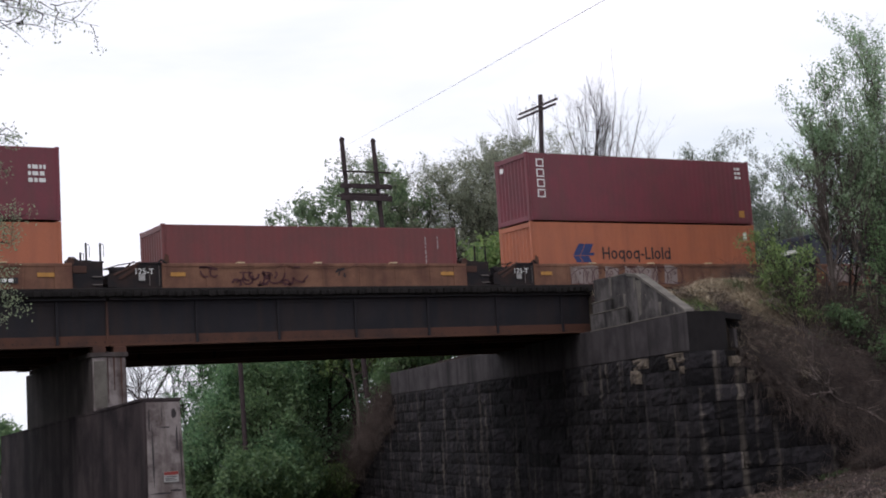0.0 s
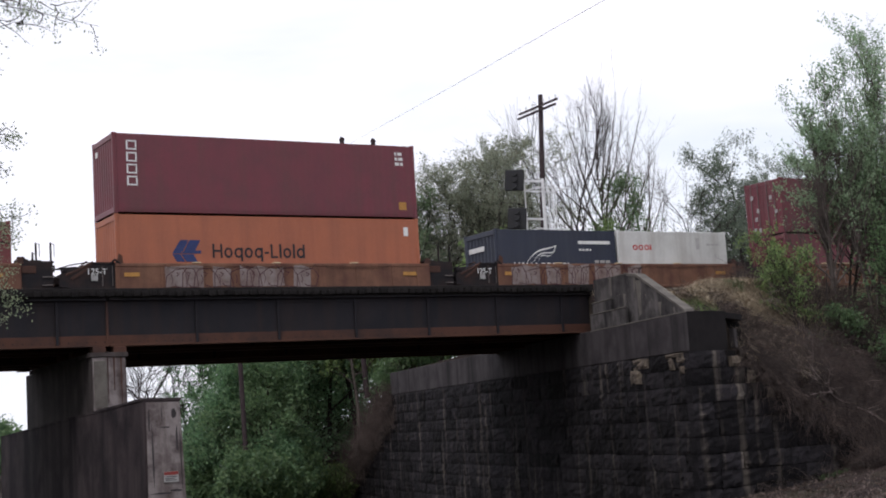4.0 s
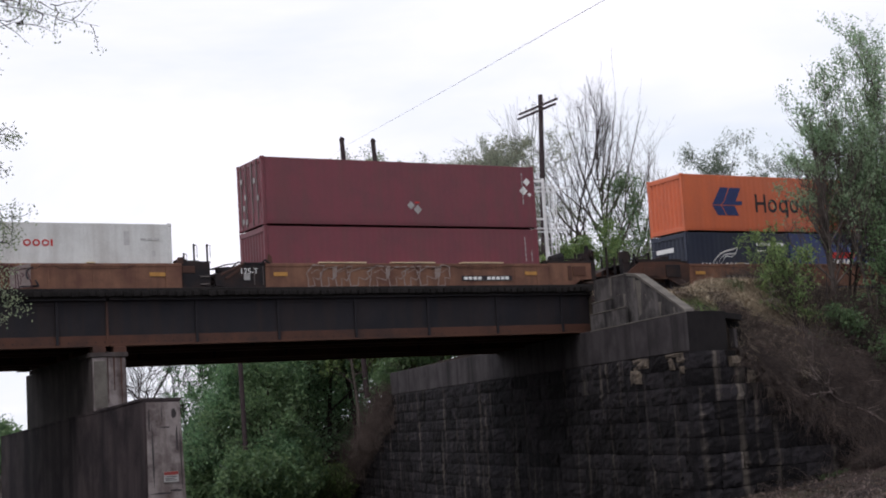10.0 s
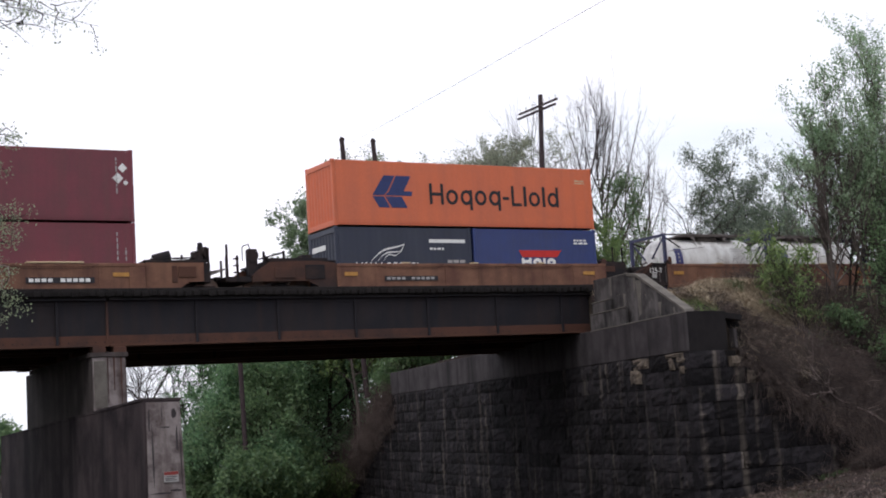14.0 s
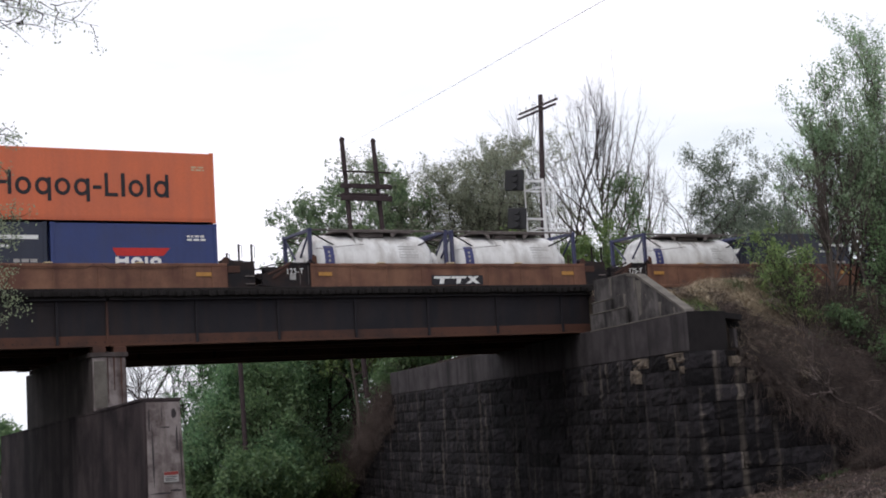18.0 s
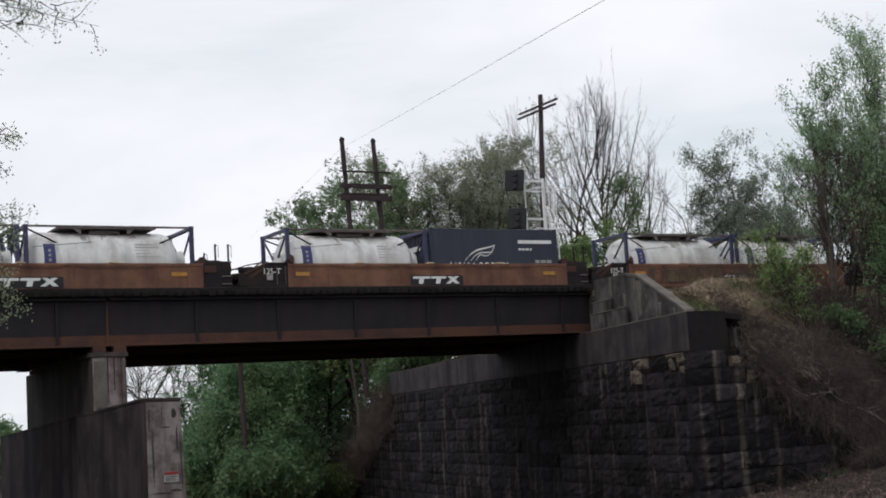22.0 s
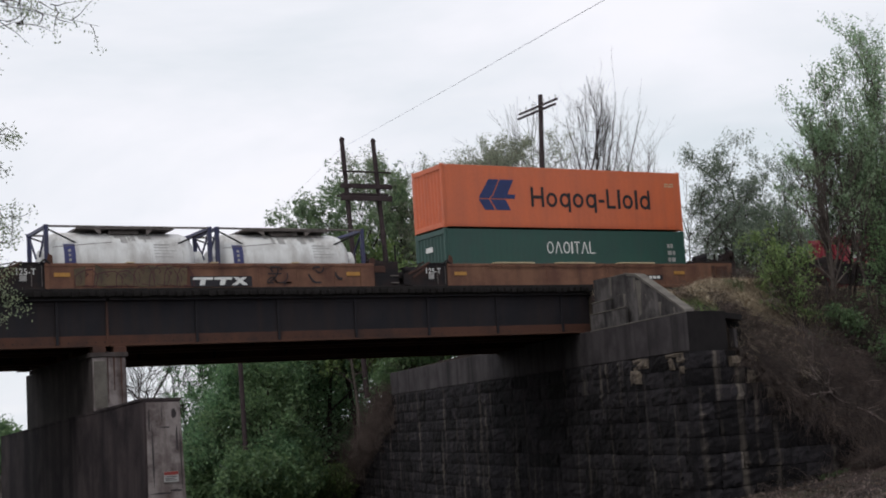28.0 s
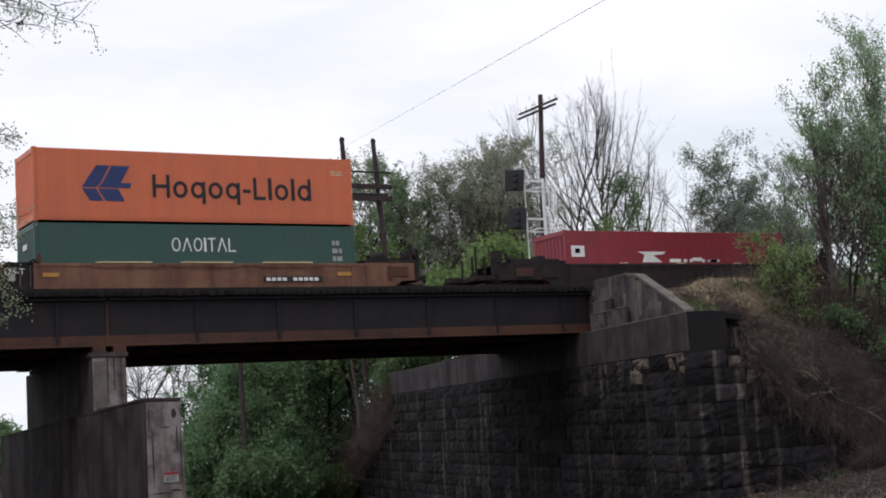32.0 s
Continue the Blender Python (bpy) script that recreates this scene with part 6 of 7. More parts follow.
def blades(name, label, count, area, seed, material, height, width, lean=0.7):
    rng = np.random.default_rng(seed)
    pts = np.array([area(rng) for _ in range(count)])
    z = ground_height(pts[:, 0], pts[:, 1])
    base = np.stack([pts[:, 0], pts[:, 1], z - 0.03], 1)
    a = rng.uniform(0, 2 * math.pi, count)
    out = np.stack([np.cos(a), np.sin(a), np.zeros(count)], 1)
    side = np.stack([-np.sin(a), np.cos(a), np.zeros(count)], 1) * width
    h = height * rng.uniform(0.4, 1.3, (count, 1))
    ln = lean * rng.uniform(0.2, 1.6, (count, 1))
    m = base + out * h * ln * 0.35 + np.array([0, 0, 1.0]) * h * 0.6
    t = base + out * h * ln + np.array([0, 0, 1.0]) * h * np.clip(1 - 0.45 * ln, 0.1, 1)
    v = np.stack([base - side, base + side, m + side * 0.7, m - side * 0.7, t + side * 0.1, t - side * 0.1], 1).reshape(-1, 3)
    k = (np.arange(count) * 6)[:, None]
    f = np.concatenate([k + np.array([[0, 1, 2, 3]]), k + np.array([[3, 2, 4, 5]])])
    return tagged(new(name, array_mesh(name, v, f, material)), label, "grass", kind="stuff")


def gz(x, y):
    return float(ground_height(np.array(float(x)), np.array(float(y))))


def woods():
    g = "trees behind the railway"
    # leafy tree behind the pole frame, and its lower neighbours: shoots set thick with broad leaves
    for x, y, top, seed, reach in ((47.7, 44, 21.6, 21, 7.6), (43.6, 44, 19.2, 24, 5.4), (50.2, 45, 20.2, 25, 5.4), (41.4, 43, 16.6, 26, 4.4), (45.6, 43, 18.6, 27, 5.6)):
        tree("tree", "broad-leaved tree with dense blue-green shoots behind the railway", (x, y, gz(x, y)), seed, top - gz(x, y), 0.2, 17, 0.3, reach, 0.85, leaf_blue, 0.135, 11, 0.12, group=g, wood=dark_bark, keep=0.7, kids=(6, 4), wobble=0.08)
    tree("tree", "low bushy tree in bright leaf", (46.4, 40, gz(46.4, 40)), 22, 15.6 - gz(46.4, 40), 0.18, 15, 0.3, 5.0, 0.7, leaf_fresh, 0.17, 7, 0.35, group=g)
    tree("tree", "low bushy tree in bright leaf", (44.0, 39, gz(44, 39)), 23, 13.6 - gz(44, 39), 0.18, 14, 0.3, 4.2, 0.6, leaf_fresh, 0.17, 7, 0.35, group=g)
    # olive grove with dark stems
    for i, (x, top, reach) in enumerate(((51.3, 22.0, 5.6), (53.0, 23.0, 6.0), (55.0, 23.2, 6.0), (56.6, 22.9, 5.8), (58.3, 24.2, 6.0), (59.9, 24.6, 6.0), (61.3, 23.2, 5.2), (53.7, 19.6, 4.4), (57.2, 19.4, 4.4), (60.6, 18.6, 4.0))):
        y = 43.0 + (i % 3)
        tree("tree", "slender dark-stemmed tree in tufted olive spring leaf", (x, y, gz(x, y)), 30 + i, top - gz(x, y), 0.16, 14, 0.34, reach, 0.8, leaf_olive, 0.105, 8, 0.17, wood=dark_bark, group=g, leaders=2, leaf_from=0.3, keep=0.9, kids=(6, 5), clump=1.1, gap=-0.15)
    # tall bare ones behind the pole
    for x, y, seed, top, gir, clear, spread, lv in ((62.2, 42, 201, 26.6, 0.11, 0.45, 0.26, 6), (64.4, 42.5, 202, 28.0, 0.12, 0.48, 0.24, 6), (66.0, 43, 203, 26.4, 0.1, 0.45, 0.28, 6)):
        bare_tree("tall slender bare tree with fine upright twigs", (x, y, gz(x, y)), seed, top - gz(x, y), gir, clear, spread, lv, 0.8, group=g)
    for x, y, seed, top, width, low, limbs, label in ((71.4, 46, 211, 28.3, 5.0, 0.28, 26, "tall domed tree with a dark trunk, twigs just leafing"), (76.0, 48, 213, 25.2, 3.0, 0.34, 15, "slimmer domed tree, twigs nearly bare"),
                                                     (66.6, 48, 212, 24.8, 2.4, 0.36, 13, "slimmer domed tree, twigs nearly bare")):
        dome_tree(label, (x, y, gz(x, y)), seed, top - gz(x, y), width, low, limbs, bark, g, leaf_olive, 0.07, 1, 0.7)
    tree("tree", "young tree in fresh leaf", (70.6, 43.5, gz(70, 43.5)), 44, 16.4, 0.14, 16, 0.2, 6.0, 1.2, leaf_deep, 0.12, 7, 0.25, group=g, keep=0.85, clump=1.3, gap=-0.6)
    tree("tree", "young tree in fresh leaf", (67.2, 42, gz(67, 42)), 49, 11.4, 0.12, 14, 0.15, 5.2, 0.8, leaf_fresh, 0.13, 9, 0.3, group=g)
    tree("tree", "young tree in fresh leaf", (64.6, 41, gz(64, 41)), 50, 9.6, 0.12, 13, 0.15, 3.2, 0.8, leaf_fresh, 0.17, 5, 0.3, group=g)
    tree("tree", "young tree in fresh leaf", (74.0, 44, gz(74, 44)), 51, 11.6, 0.12, 13, 0.15, 5.0, 0.9, leaf_fresh, 0.12, 7, 0.3, group=g, keep=0.8, clump=1.3, gap=-0.5)
    bare_tree("slim leaning bare tree with a few long limbs", (78.2, 45, gz(78.2, 45)), 214, 22.6 - gz(78.2, 45), 0.10, 0.5, 0.5, 5, 0.3, group=g)
    bare_tree("slim leaning bare tree with a few long limbs", (80.6, 46, gz(80.6, 46)), 215, 20.0 - gz(80.6, 46), 0.09, 0.5, 0.6, 5, 0.2, group=g)
    for x, y, top, seed, reach in ((86.4, 49, 24.4, 46, 7.0), (90.6, 50, 26.2, 47, 8.4), (95.2, 52, 26.2, 48, 9.0), (89.6, 47, 20.0, 45, 7.2), (93.0, 46, 19.0, 43, 8.0)):
        tree("tree", "rounded tree in grey-green spring leaf", (x, y, gz(x, y)), seed, top - gz(x, y), 0.3, 18, 0.3, reach, 0.7, leaf_dusk, 0.12, 10, 0.22, wood=dark_bark, group=g, leaf_from=0.25, clump=1.5, gap=-1.4)
    for i, (x, y, h) in enumerate(((41.7, 16, 6.4), (38.9, 13.6, 2.6), (39.9, 18.5, 5.2), (41.8, 24.0, 3.6), (60.0, 36, 7.0), (84.0, 44, 8.0), (50.0, 37, 7.0), (90.0, 42, 8.0), (98.0, 46, 10.0),
                                   (43.0, 28.8, 3.0), (44.3, 31.0, 3.4), (45.6, 34.5, 4.0), (47.0, 38.0, 5.0), (42.4, 30.6, 1.7), (42.2, 40.0, 2.4), (34.5, 42, 4.0), (36.2, 45, 5.0), (34.4, 48, 5.0), (37.4, 38, 4.0), (35.8, 35, 3.2), (35.2, 33.6, 3.4), (33.6, 33.4, 4.0), (35.0, 34.6, 2.6))):
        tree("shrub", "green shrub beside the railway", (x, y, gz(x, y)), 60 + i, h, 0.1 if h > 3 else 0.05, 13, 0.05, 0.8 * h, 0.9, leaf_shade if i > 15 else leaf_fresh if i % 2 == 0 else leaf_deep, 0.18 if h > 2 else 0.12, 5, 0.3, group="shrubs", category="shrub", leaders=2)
    # seen under the bridge
    for i, (x, y, h) in enumerate(((40.8, 46, 14.5), (38.6, 42, 13.5), (43.0, 47, 15.0), (36.9, 38, 11.5), (43.4, 55, 15.0), (46.4, 54, 15), (37.8, 40, 9.0), (36.0, 36, 5.0), (36.8, 40.5, 11.0), (45.0, 50, 14.0), (36.2, 45, 12.5), (34.9, 40.5, 9.0))):
        tree("tree", "dense green tree beyond the underpass", (x, y, gz(x, y)), 80 + i, h, 0.2, 19, 0.06, (0.42 if y > 43 else 0.34) * h, 0.7, leaf_under if i % 3 else leaf_deep, 0.15, 8, 0.3, group="trees beyond the underpass", wood=dark_bark, clump=1.5, gap=-0.9)
    for x, y, h, seed in ((51.4, 58, 14.0, 85), (53.8, 59, 15.0, 86), (56.2, 60, 15.0, 87)):
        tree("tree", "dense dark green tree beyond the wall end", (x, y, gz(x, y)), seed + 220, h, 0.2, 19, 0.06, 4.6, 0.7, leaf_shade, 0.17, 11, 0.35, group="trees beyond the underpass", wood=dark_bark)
    bare_tree("bare spreading tree beyond the underpass", (37.3, 64, gz(37, 64)), 221, 13.5, 0.24, 0.32, 0.5, 7, 0.25, group="trees beyond the underpass")
    for x, y, h, seed in ((34.5, 46, 13.0, 97), (35.2, 48, 12.5, 98)):
        tree("tree", "slim twiggy tree in thin green leaf beyond the underpass", (x, y, gz(x, y)), seed, h, 0.12, 16, 0.15, 2.4, 1.2, leaf_under, 0.11, 4, 0.2, group="trees beyond the underpass", wood=dark_bark, clump=1.0, gap=0.2)
    bare_tree("bare spreading tree beyond the underpass", (37.6, 60, gz(37.6, 60)), 223, 12.5, 0.16, 0.32, 0.5, 7, 0.3, group="trees beyond the underpass")
    bare_tree("bare spreading tree beyond the underpass", (34.6, 60, gz(34.6, 60)), 222, 12.0, 0.16, 0.35, 0.45, 6, 0.3, group="trees beyond the underpass")
    tree("tree", "low leafy tree far beyond the underpass", (37.0, 114, gz(37, 114)), 96, 8.5, 0.2, 14, 0.1, 4.4, 0.7, leaf_deep, 0.35, 5, 0.5, group="trees beyond the underpass")
    # out of view: added to keep sky light off the pier and walls
    for i, (x, y, h) in enumerate(((-3.5, -21, 10.0), (-1.2, -13, 9.5), (-6.0, -15, 12.0), (-9.0, -26, 12.5), (0.0, 18, 11.0), (-6.0, 19, 12.0), (2.2, -7.2, 7.0), (-1.4, -5.6, 7.0), (3.4, 11.9, 7.0), (-1.0, 12, 7.0))):
        tree("tree", "unseen leafy tree added to block sky light", (x, y, gz(x, y)), 110 + i, h, 0.2, 18, 0.08, 0.5 * h, 0.7, leaf_deep, 0.2, 8, 0.4, group="trees beside the viewer", wood=dark_bark)


def bank():
    # the tall trees in front of the track
    for x, y, top, seed, reach, leaf, bare in ((45.0, -6.4, 16.8, 101, 4.4, leaf_grey, 0.3), (47.4, -5.6, 18.8, 102, 5.2, leaf_grey, 0.2), (43.7, -5.8, 14.4, 114, 3.6, leaf_grey, 0.38), (49.6, -6.2, 18.0, 115, 5.0, leaf_bank, 0.1), (46.4, -7.4, 12.4, 116, 4.4, leaf_bank, 0.1), (48.0, -7.8, 10.0, 118, 4.0, leaf_bank, 0.05)):
        tree("tree", "tall airy tree in young leaf with steep limbs", (x, y, gz(x, y)), seed, top - gz(x, y), 0.13, 18, 0.1, reach, 1.9, leaf, 0.078, 5, 0.13, leaders=2, wood=bark, kids=(6, 6), keep=0.9, clump=0.8, gap=-0.5 if x > 44.5 else -0.1, leaf_from=bare)
    tree("tree", "bushy young tree on the railway bank", (45.7, -4.8, gz(45.7, -4.8)), 112, 8.6, 0.09, 15, 0.1, 3.0, 1.2, leaf_bank, 0.085, 3, 0.15, leaders=2, wood=dark_bark, keep=0.6, clump=0.8, gap=0.0)
    tree("tree", "leafy sapling on the railway bank", (46.6, -8.6, gz(46.6, -8.6)), 103, 6.4, 0.1, 15, 0.05, 3.6, 0.8, leaf_bank, 0.085, 4, 0.17, leaders=2, wood=dark_bark, clump=0.8, gap=-0.2)
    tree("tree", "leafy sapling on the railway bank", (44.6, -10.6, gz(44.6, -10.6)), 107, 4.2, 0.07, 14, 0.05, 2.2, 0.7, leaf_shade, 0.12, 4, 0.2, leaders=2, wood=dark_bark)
    tree("shrub", "bright green sapling on the bank", (39.4, -7.6, gz(39.4, -7.6)), 104, 3.2, 0.035, 7, 0.2, 1.3, 1.1, leaf_fresh, 0.085, 2, 0.14, leaders=2, keep=0.5, wood=dark_bark, category="shrub")
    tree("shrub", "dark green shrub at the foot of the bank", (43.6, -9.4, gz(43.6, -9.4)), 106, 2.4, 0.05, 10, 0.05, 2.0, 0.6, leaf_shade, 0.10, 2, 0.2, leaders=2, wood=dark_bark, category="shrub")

    def slope_area(r):
        x = r.uniform(37.2, 46)
        return x, r.uniform(-13.2, -9.5 if x < 39.0 else -4.2)

    def crest(r):
        x = r.uniform(32.0, 41.5)
        low = -9.1 + 0.8 * math.sin(2.1 * x + 0.6) + 0.4 * math.sin(5.3 * x) + r.normal(0, 0.3) + max(0.0, x - 39.0) * 1.1
        y = r.uniform(max(-10.6, low), -2.4)
        if x - face_x(y) - 0.55 * (y + 6.0) < 2.9 and r.random() < 0.5:
            x = r.uniform(36.5, 41.5)
        return x, y

    def foot(r):
        return r.uniform(35.0, 46), r.uniform(-13.4, -9.0)
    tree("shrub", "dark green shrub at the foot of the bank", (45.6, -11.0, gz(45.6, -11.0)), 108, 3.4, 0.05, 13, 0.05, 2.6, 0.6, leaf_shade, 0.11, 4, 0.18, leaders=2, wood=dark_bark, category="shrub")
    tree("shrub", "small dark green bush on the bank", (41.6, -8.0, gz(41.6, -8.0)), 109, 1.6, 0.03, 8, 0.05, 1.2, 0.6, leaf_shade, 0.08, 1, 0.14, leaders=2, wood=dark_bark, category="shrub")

    def ledge(r):
        return r.uniform(32.9, 40), r.uniform(-11.35, -9.0)

    def far_bank(r):
        y = r.uniform(29, 50)
        return face_x(y) + 0.35 + abs(r.normal(0, 1.3)), y
    trunk = thing("dead_log", "pale fallen dead log lying down the bank", "log")
    part("log", Shape().tube((44.2, -6.0, 5.0), (43.6, -11.2, 1.2), 0.09, 0.05, 8), twig_mat, trunk)
    stem = thing("sapling", "thin dark leafless stem on the bank", "sapling")
    part("stem", Shape().tube((41.4, -7.6, gz(41.4, -7.6) - 0.1), (41.25, -7.6, 5.2), 0.06, 0.035, 8).tube((41.25, -7.6, 5.2), (41.5, -7.5, 6.6), 0.035, 0.015, 7), dark_bark, stem)

    def strip(r):
        x = r.uniform(33.2, 41.0)
        return x, min(-7.5, r.uniform(-11.6, -9.5) + abs(r.normal(0, 0.25)))

    def near_parapet(r):
        return r.uniform(31.9, 35.5), r.uniform(-11.0, -6.0)
    blades("green_grass", "thin new green grass among the straw", 2600, near_parapet, 29, leaf_fresh, 0.26, 0.008)
    tangle("dry_brush", "dark bare bramble stems hanging over the stone wall", 3000, ledge, 17, twig_mat, 1.1, 0.009, arch=1.2)
    def wall_edge(r):
        return r.uniform(33.2, 41.5), r.uniform(-11.35, -10.9)

    def wall_end(r):
        y = r.uniform(39, 54)
        return face_x(y) - abs(r.normal(0.2, 1.2)), y
    def step_edge(r):
        x = r.uniform(33.0, 43.0)
        return x, r.uniform(-11.6, -11.1), float(np.interp(x, [33.0, 34.3, 36.6, 40.0, 43.0], [3.2, 2.2, 0.9, 0.2, 0.0])) + r.uniform(-0.5, 0.35)
    tangle("dry_brush", "dead bramble canes trailing down the wing wall", 1100, step_edge, 49, dead_stem, 1.5, 0.010, arch=1.7, up=0.5)
    tangle("dry_brush", "dark bramble canes trailing down the wing wall", 900, step_edge, 59, dark_bark, 1.3, 0.012, arch=1.6, up=0.5)
    def stepped_end(r):
        y = r.uniform(27.5, 43.0)
        return face_x(y) - abs(r.normal(0.0, 0.45)), y, 3.4 - max(0.0, y - 28.5) * 0.37 - r.uniform(0.0, 2.2)
    tangle("dry_brush", "red-brown bare brush over the stepped wall end", 1500, stepped_end, 50, dead_stem, 1.5, 0.013, arch=0.7, up=0.9)
    tangle("dry_brush", "brown stems hanging over the stepped wall", 1500, wall_edge, 47, twig_mat, 1.5, 0.009, arch=2.0, up=0.7)
    tangle("dry_brush", "red-brown bare brush at the foot of the wall end", 1500, wall_end, 48, dead_stem, 3.6, 0.013, arch=0.3)
    tangle("dry_brush", "dark dead stems over the wall top", 1800, ledge, 27, dead_stem, 1.2, 0.010, arch=1.2)
    tangle("dry_brush", "matted brown bramble on the slope beside the wall", 5200, strip, 37, twig_mat, 0.9, 0.013, arch=1.3)
    tangle("dry_brush", "bare bramble stems on the bank", 2600, slope_area, 19, dead_stem, 1.3, 0.010)
    tangle("dry_brush", "red-brown bare brush beside the stone wall", 3600, far_bank, 18, dead_stem, 1.7, 0.012, arch=0.6)
    tangle("dry_brush", "tangle of bare brown stems on the bank", 3600, slope_area, 7, twig_mat, 1.2, 0.009)
    tangle("dry_brush", "pale fallen stems at the foot of the bank", 160, foot, 8, dead_stem, 1.9, 0.011, arch=1.1)
    blades("dry_grass", "matted dry straw-coloured grass on the bank", 52000, crest, 9, straw, 0.30, 0.008, 1.1)
    def drape(r):
        x = r.uniform(32.75, 37.0)
        return x, r.uniform(-11.0, -8.0) + 0.35 * math.sin(3.1 * x)

    def shoulder(r):
        x = r.uniform(38.0, 48.0)
        return x, r.uniform(-8.0, -2.4) + 0.5 * math.sin(1.7 * x)
    blades("dry_grass", "long straw hanging over the broken wall end", 9000, drape, 61, straw, 0.62, 0.008, 1.3)
    blades("dry_grass", "thin straw and dead grass on the shoulder of the bank", 12000, shoulder, 62, straw, 0.42, 0.008, 1.2)
    blades("dry_grass", "brown dead grass over the wall top", 16000, strip, 38, twig_mat, 0.42, 0.008)
    blades("dry_grass", "brown dead grass on the slope", 22000, slope_area, 10, twig_mat, 0.5, 0.009)

    # fallen branches, bleached, lying down the bank and over the wall
    segs = []
    for k in range(44):
        r = np.random.default_rng(900 + k)
        x, y = (r.uniform(34.6, 43.5), r.uniform(-11.9, -11.3)) if k % 2 else (r.uniform(36.5, 44.0), r.uniform(-11.0, -7.0))
        p = np.array([x, y, gz(x, max(y, -11.1)) + r.uniform(0.1, 0.45)])
        way = -1 if r.random() < 0.5 else 1
        d = np.array([way * r.uniform(0.5, 1.0), r.uniform(-0.25, 0.0), -0.45 * way + r.normal(0, 0.3)])
        ln, rad = r.uniform(1.0, 2.6), r.uniform(0.014, 0.03)
        for i in range(6):
            d = d / np.linalg.norm(d) + r.normal(0, 0.16, 3)
            q = p + d / np.linalg.norm(d) * ln / 6
            segs.append((p, q, rad * (1 - i / 7), rad * (1 - (i + 1) / 7)))
            for j in range(2):
                if r.random() < 0.6:
                    e = d / np.linalg.norm(d) + r.normal(0, 0.7, 3)
                    segs.append((q, q + e / np.linalg.norm(e) * ln * r.uniform(0.12, 0.3), rad * 0.5, rad * 0.25))
            p = q
    tagged(new("fallen_branches", tubes("fallen_branches", segs, dead_wood, 5)), "bleached dead branches lying on the brushy bank", "branches", kind="stuff")

    def weeds(r):
        x, y = r.uniform(35.5, 46.0), r.uniform(-12.0, -6.0)
        while math.sin(1.9 * x + 0.7) + math.sin(2.3 * y - 0.4 * x) < 0.5:
            x, y = r.uniform(35.5, 46.0), r.uniform(-12.0, -6.0)
        return x, y
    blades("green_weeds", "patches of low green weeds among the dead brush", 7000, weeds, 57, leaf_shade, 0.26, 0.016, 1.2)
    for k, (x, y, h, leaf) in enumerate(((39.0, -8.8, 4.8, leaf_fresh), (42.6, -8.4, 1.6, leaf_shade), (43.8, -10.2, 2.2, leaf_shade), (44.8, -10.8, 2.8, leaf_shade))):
        tree("shrub", "straggling green bush on the railway bank", (x, y, gz(x, y)), 120 + k, h, 0.035, 11, 0.1, (0.45 if h < 4 else 0.2) * h, 1.1, leaf, 0.07, 3, 0.11, leaders=2, wood=dark_bark, category="shrub", group="shrubs", clump=0.5, gap=0.5)

    rng = np.random.default_rng(77)
    xy = np.stack([rng.uniform(27, 47, 9000), rng.uniform(-22, -12, 9000)], 1)
    z = ground_height(xy[:, 0], xy[:, 1]) + rng.uniform(0.01, 0.07, 9000)
    tagged(new("leaf_litter", leaves("leaf_litter", np.column_stack([xy, z]), 0.075, litter, rng, 0.0, 1.3)), "scattered dry brown leaves on the ground", "leaf litter", kind="stuff")


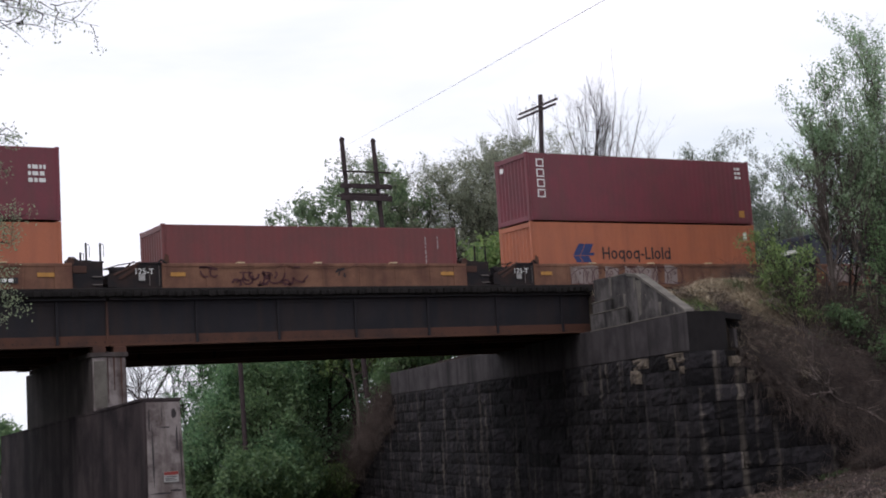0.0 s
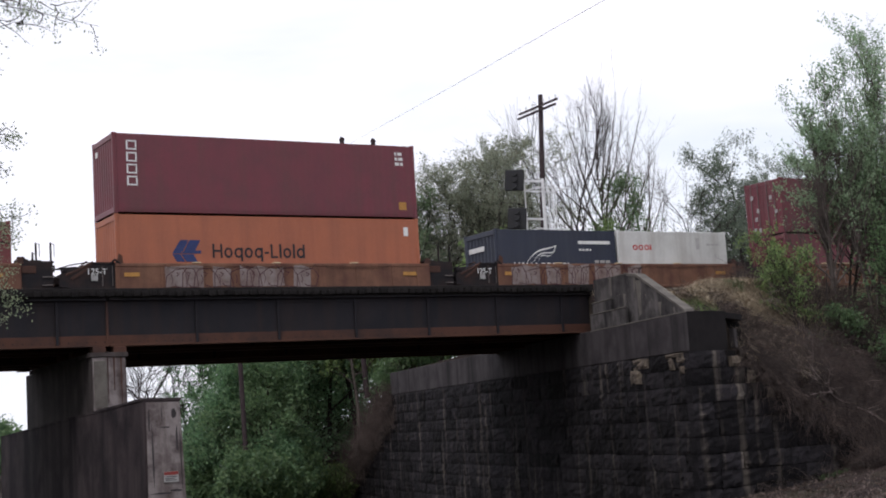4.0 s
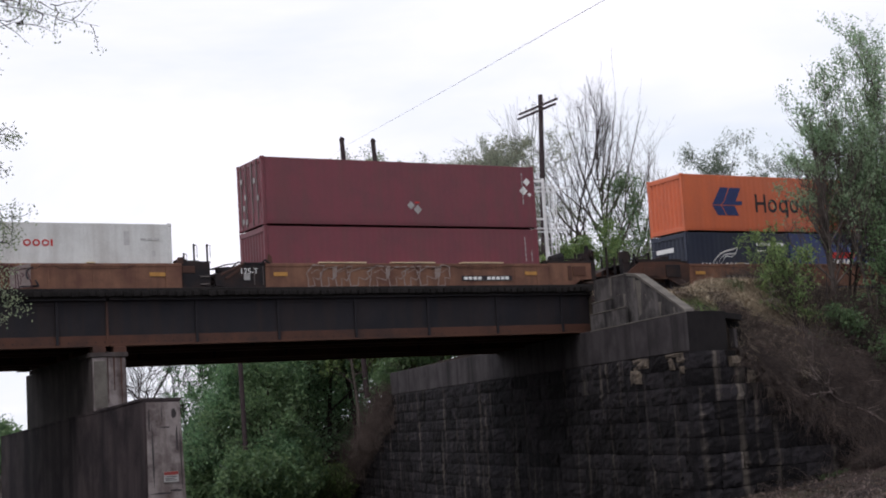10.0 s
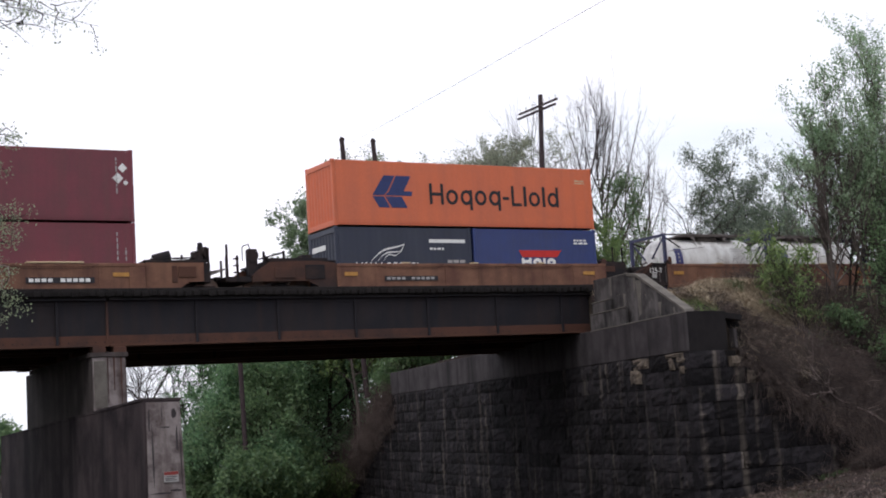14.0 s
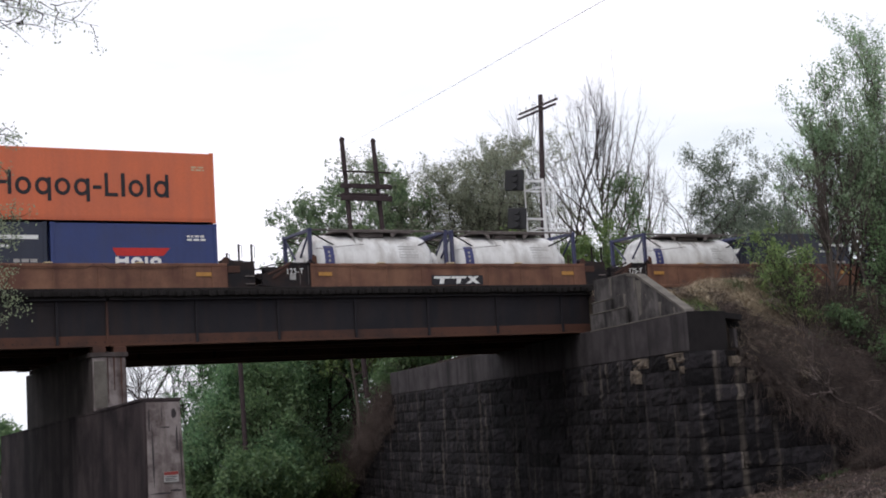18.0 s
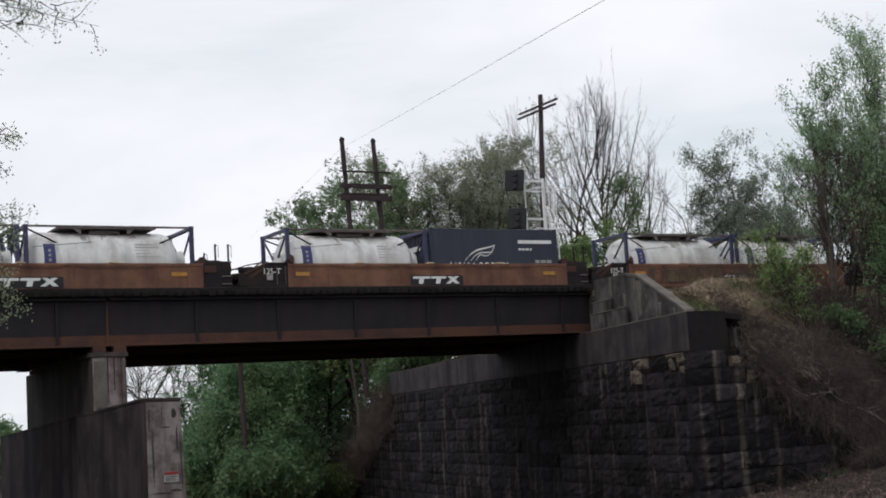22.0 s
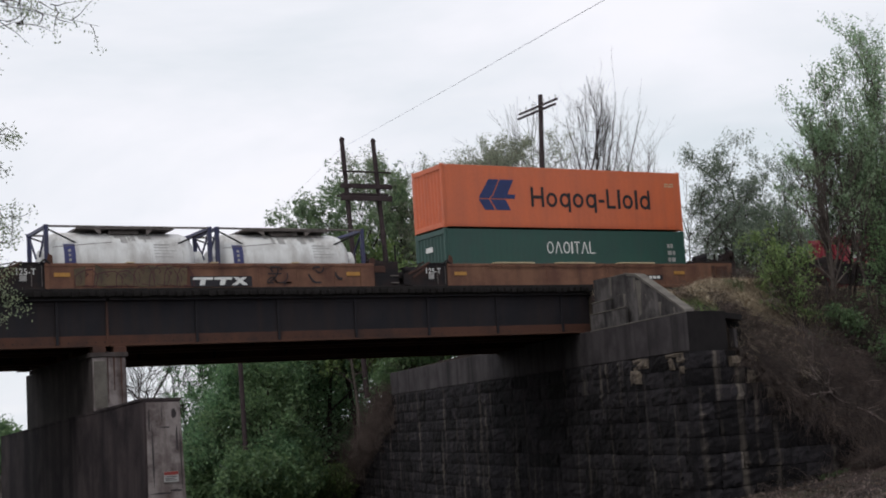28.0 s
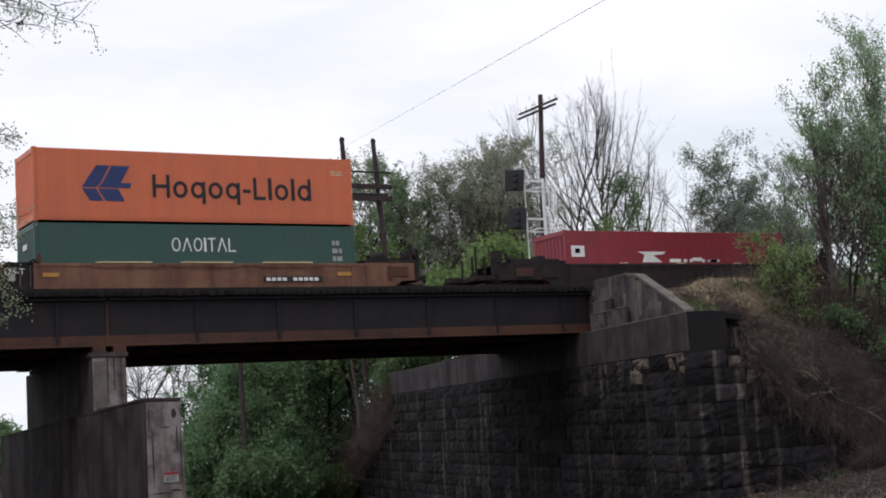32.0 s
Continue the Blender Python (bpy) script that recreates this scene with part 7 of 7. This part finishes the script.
def foreground():
    """Low boughs of a tree beside the camera, leafing out."""
    rng = np.random.default_rng(5)
    root = thing("overhanging_tree", "spring boughs of a tree beside the viewer, in small new leaf", "tree")
    segs, pts = [], []
    trunk = [np.array([-1.2, -35.2, gz(-1.2, -35.2)]), np.array([-1.1, -35.3, 3.2]), np.array([-0.7, -35.5, 6.4]), np.array([-0.9, -35.4, 9.5])]
    for i in range(3):
        segs.append((trunk[i], trunk[i + 1], 0.2 - 0.05 * i, 0.15 - 0.05 * i))

    def bough(a, b, r, twigs, reach, dens):
        a, b = np.array(a), np.array(b)
        for j in range(twigs):
            d = (b - a) / np.linalg.norm(b - a) * 0.3 + rng.normal(0, 0.5, 3)
            e = a + (b - a) * rng.uniform(0.90, 1.0)
            for m in range(4):
                d = d + rng.normal(0, 0.3, 3) + np.array([0, 0, -0.05])
                n = e + d / np.linalg.norm(d) * reach / 4
                segs.append((e, n, 0.005 - 0.001 * m, 0.004 - 0.001 * m))
                e = n
                for _ in range(3 * dens):
                    pts.append(e + rng.normal(0, 0.035, 3))
        p = a
        for k in range(8):
            q = a + (b - a) * (k + 1) / 8 + rng.normal(0, 0.03, 3)
            segs.append((p, q, r * (1 - k / 9), r * (1 - (k + 1) / 9)))
            p = q
    bough((-0.7, -35.5, 6.1), (3.62, -36.6, 5.24), 0.016, 6, 0.34, 2)
    bough((-0.8, -35.5, 6.0), (3.22, -36.6, 5.16), 0.016, 7, 0.32, 2)
    bough((-0.8, -35.5, 6.2), (3.05, -36.6, 5.36), 0.016, 9, 0.34, 3)
    bough((-0.8, -35.5, 5.8), (2.85, -36.5, 5.0), 0.01, 4, 0.26, 2)
    bough((-0.8, -35.5, 6.4), (3.34, -36.6, 5.38), 0.012, 7, 0.32, 3)
    bough((-1.0, -35.4, 5.0), (2.88, -36.5, 4.24), 0.010, 10, 0.24, 4)
    bough((-1.0, -35.4, 4.8), (2.84, -36.4, 4.04), 0.010, 6, 0.22, 4)
    bough((-1.1, -35.3, 3.6), (2.96, -36.4, 3.55), 0.010, 12, 0.27, 5)
    bough((-1.1, -35.3, 3.3), (2.9, -36.3, 3.36), 0.010, 9, 0.25, 5)
    bough((-1.1, -35.3, 2.7), (2.95, -36.3, 2.92), 0.012, 11, 0.28, 5)
    part("trunk", tubes("trunk", segs, dark_bark, 5), None, root)
    part("crown", leaves("crown", pts, 0.017, leaf_young, rng, 0.1), None, root)


woods()
bank()
foreground()


# ---------------------------------------------------------------- poles, signal, wire
def poles():
    p = thing("utility_pole", "leaning wooden utility pole with a tilted crossarm", "utility pole")
    part("pole", Shape().tube((43.85, 16, 4.8), (44.66, 16, 19.36), 0.19, 0.13, 10), pole_wood, p)
    arm = part("crossarm", Shape().box(-1.6, 1.6, -0.05, 0.05, -0.055, 0.055, 0.01), pole_wood, p)
    arm.matrix_basis = pose(44.5, 16.1, 18.70, 0, -4, -82)
    arm2 = part("crossarm", Shape().box(-1.6, 1.6, -0.05, 0.05, -0.06, 0.06, 0.01), pole_wood, p)
    arm2.matrix_basis = pose(44.46, 16.2, 18.44, 0, -4, -82)
    pin = Shape().tube((0, 0, 0.06), (0, 0, 0.2), 0.02, None, 6).tube((0, 0, 0.18), (0, 0, 0.3), 0.05, 0.03, 8).mesh("insulator", galvanised)
    for k in (-1.45, -0.95, -0.45, 0.5, 1.0, 1.48):
        o = part("insulator", pin, None, arm)
        o.location = (k, 0, 0)
    h = thing("pole_frame", "two weathered wooden poles joined by crossarms", "utility pole")
    for x0, x1 in ((41.95, 41.13), (44.4, 43.42)):
        part("pole", Shape().tube((x0, 34, 3.5), (x1, 34, 20.3), 0.18, 0.15, 10).prism([(x1 - 0.15, 33.88, 20.28), (x1 + 0.15, 33.88, 20.28), (x1 + 0.12, 33.88, 20.42), (x1 - 0.06, 33.88, 20.52)], (0, 0.24, 0)), pole_wood, h)
    for z, w in ((18.2, 0.05), (17.24, 0.16), (16.45, 0.18)):
        part("crossarm", Shape().box(40.75, 44.5, 33.72, 33.84, z - w, z + w, 0.02), pole_wood, h)
    part("platform", Shape().box(41.0, 44.3, 33.86, 34.9, 16.7, 16.8), pole_wood, h)
    u = thing("utility_pole", "dark wooden pole among the trees beyond the underpass", "utility pole")
    part("pole", Shape().tube((34.33, 36, -4.0), (34.12, 36, 7.2), 0.17, 0.15, 10), pole_wood, u)
    part("crossarm", Shape().box(33.1, 35.1, 35.78, 35.88, 6.9, 7.04, 0.01), pole_wood, u)

    s = thing("railway_signal", "railway signal with two black heads on a white ladder mast", "railway signal")
    y = 11.0
    part("mast", Shape().tube((40.95, y, 5.4), (40.95, y, 13.6), 0.09, None, 12), galvanised, s)
    for x in (40.55, 41.15):
        part("ladder_rail", Shape().box(x - 0.03, x + 0.03, y - 0.55, y - 0.49, 6.1, 13.45, 0.006), galvanised, s)
    for k in range(18):
        part("rung", Shape().tube((40.55, y - 0.52, 6.4 + k * 0.4), (41.15, y - 0.52, 6.4 + k * 0.4), 0.018, None, 6), galvanised, s)
    for z in (10.9, 13.0):
        part("cage", Shape().box(40.15, 42.05, y - 0.58, y - 0.54, z, z + 0.06).box(40.15, 42.05, y + 0.5, y + 0.54, z, z + 0.06).box(40.15, 40.19, y - 0.58, y + 0.54, z, z + 0.06).box(42.01, 42.05, y - 0.58, y + 0.54, z, z + 0.06), galvanised, s)
    for x in (42.03, 41.6, 40.17):
        part("cage_post", Shape().box(x - 0.025, x + 0.025, y + 0.48, y + 0.53, 9.4, 13.4, 0.006), galvanised, s)
    for z in (11.5, 13.45):
        hd = part("signal_head", Shape().box(-0.48, 0.48, -0.05, 0.05, -0.54, 0.54, 0.04), signal_black, s, "black signal head with hooded lamps")
        hd.matrix_basis = pose(39.22, y - 0.05, z, 0, 4, -38)
        for k in (-0.32, 0.0, 0.32):
            part("visor", Shape().tube((0, -0.03, k), (0, -0.26, k), 0.13, None, 14), signal_black, hd)
        part("bracket", Shape().box(39.5, 40.95, y - 0.06, y, z - 0.05, z + 0.05), galvanised, s)
    w = thing("overhead_wire", "thin single overhead wire", "cable")
    a, b = Vector((41.1, 34.0, 19.79)), Vector((14.37, -30.0, 8.47))
    seg = Shape()
    prev = None
    for i in range(41):
        f = i / 40
        q = a + (b - a) * f
        q.z -= 0.1 * f * (1 - f)
        if prev:
            seg.tube(prev, q, 0.005, None, 5, False)
        prev = q.copy()
    part("wire", seg, wire_mat, w)
    part("wire", Shape().tube(a, (45.05, 60.0, 17.43), 0.007, None, 5, False), wire_mat, w)


poles()

motions()
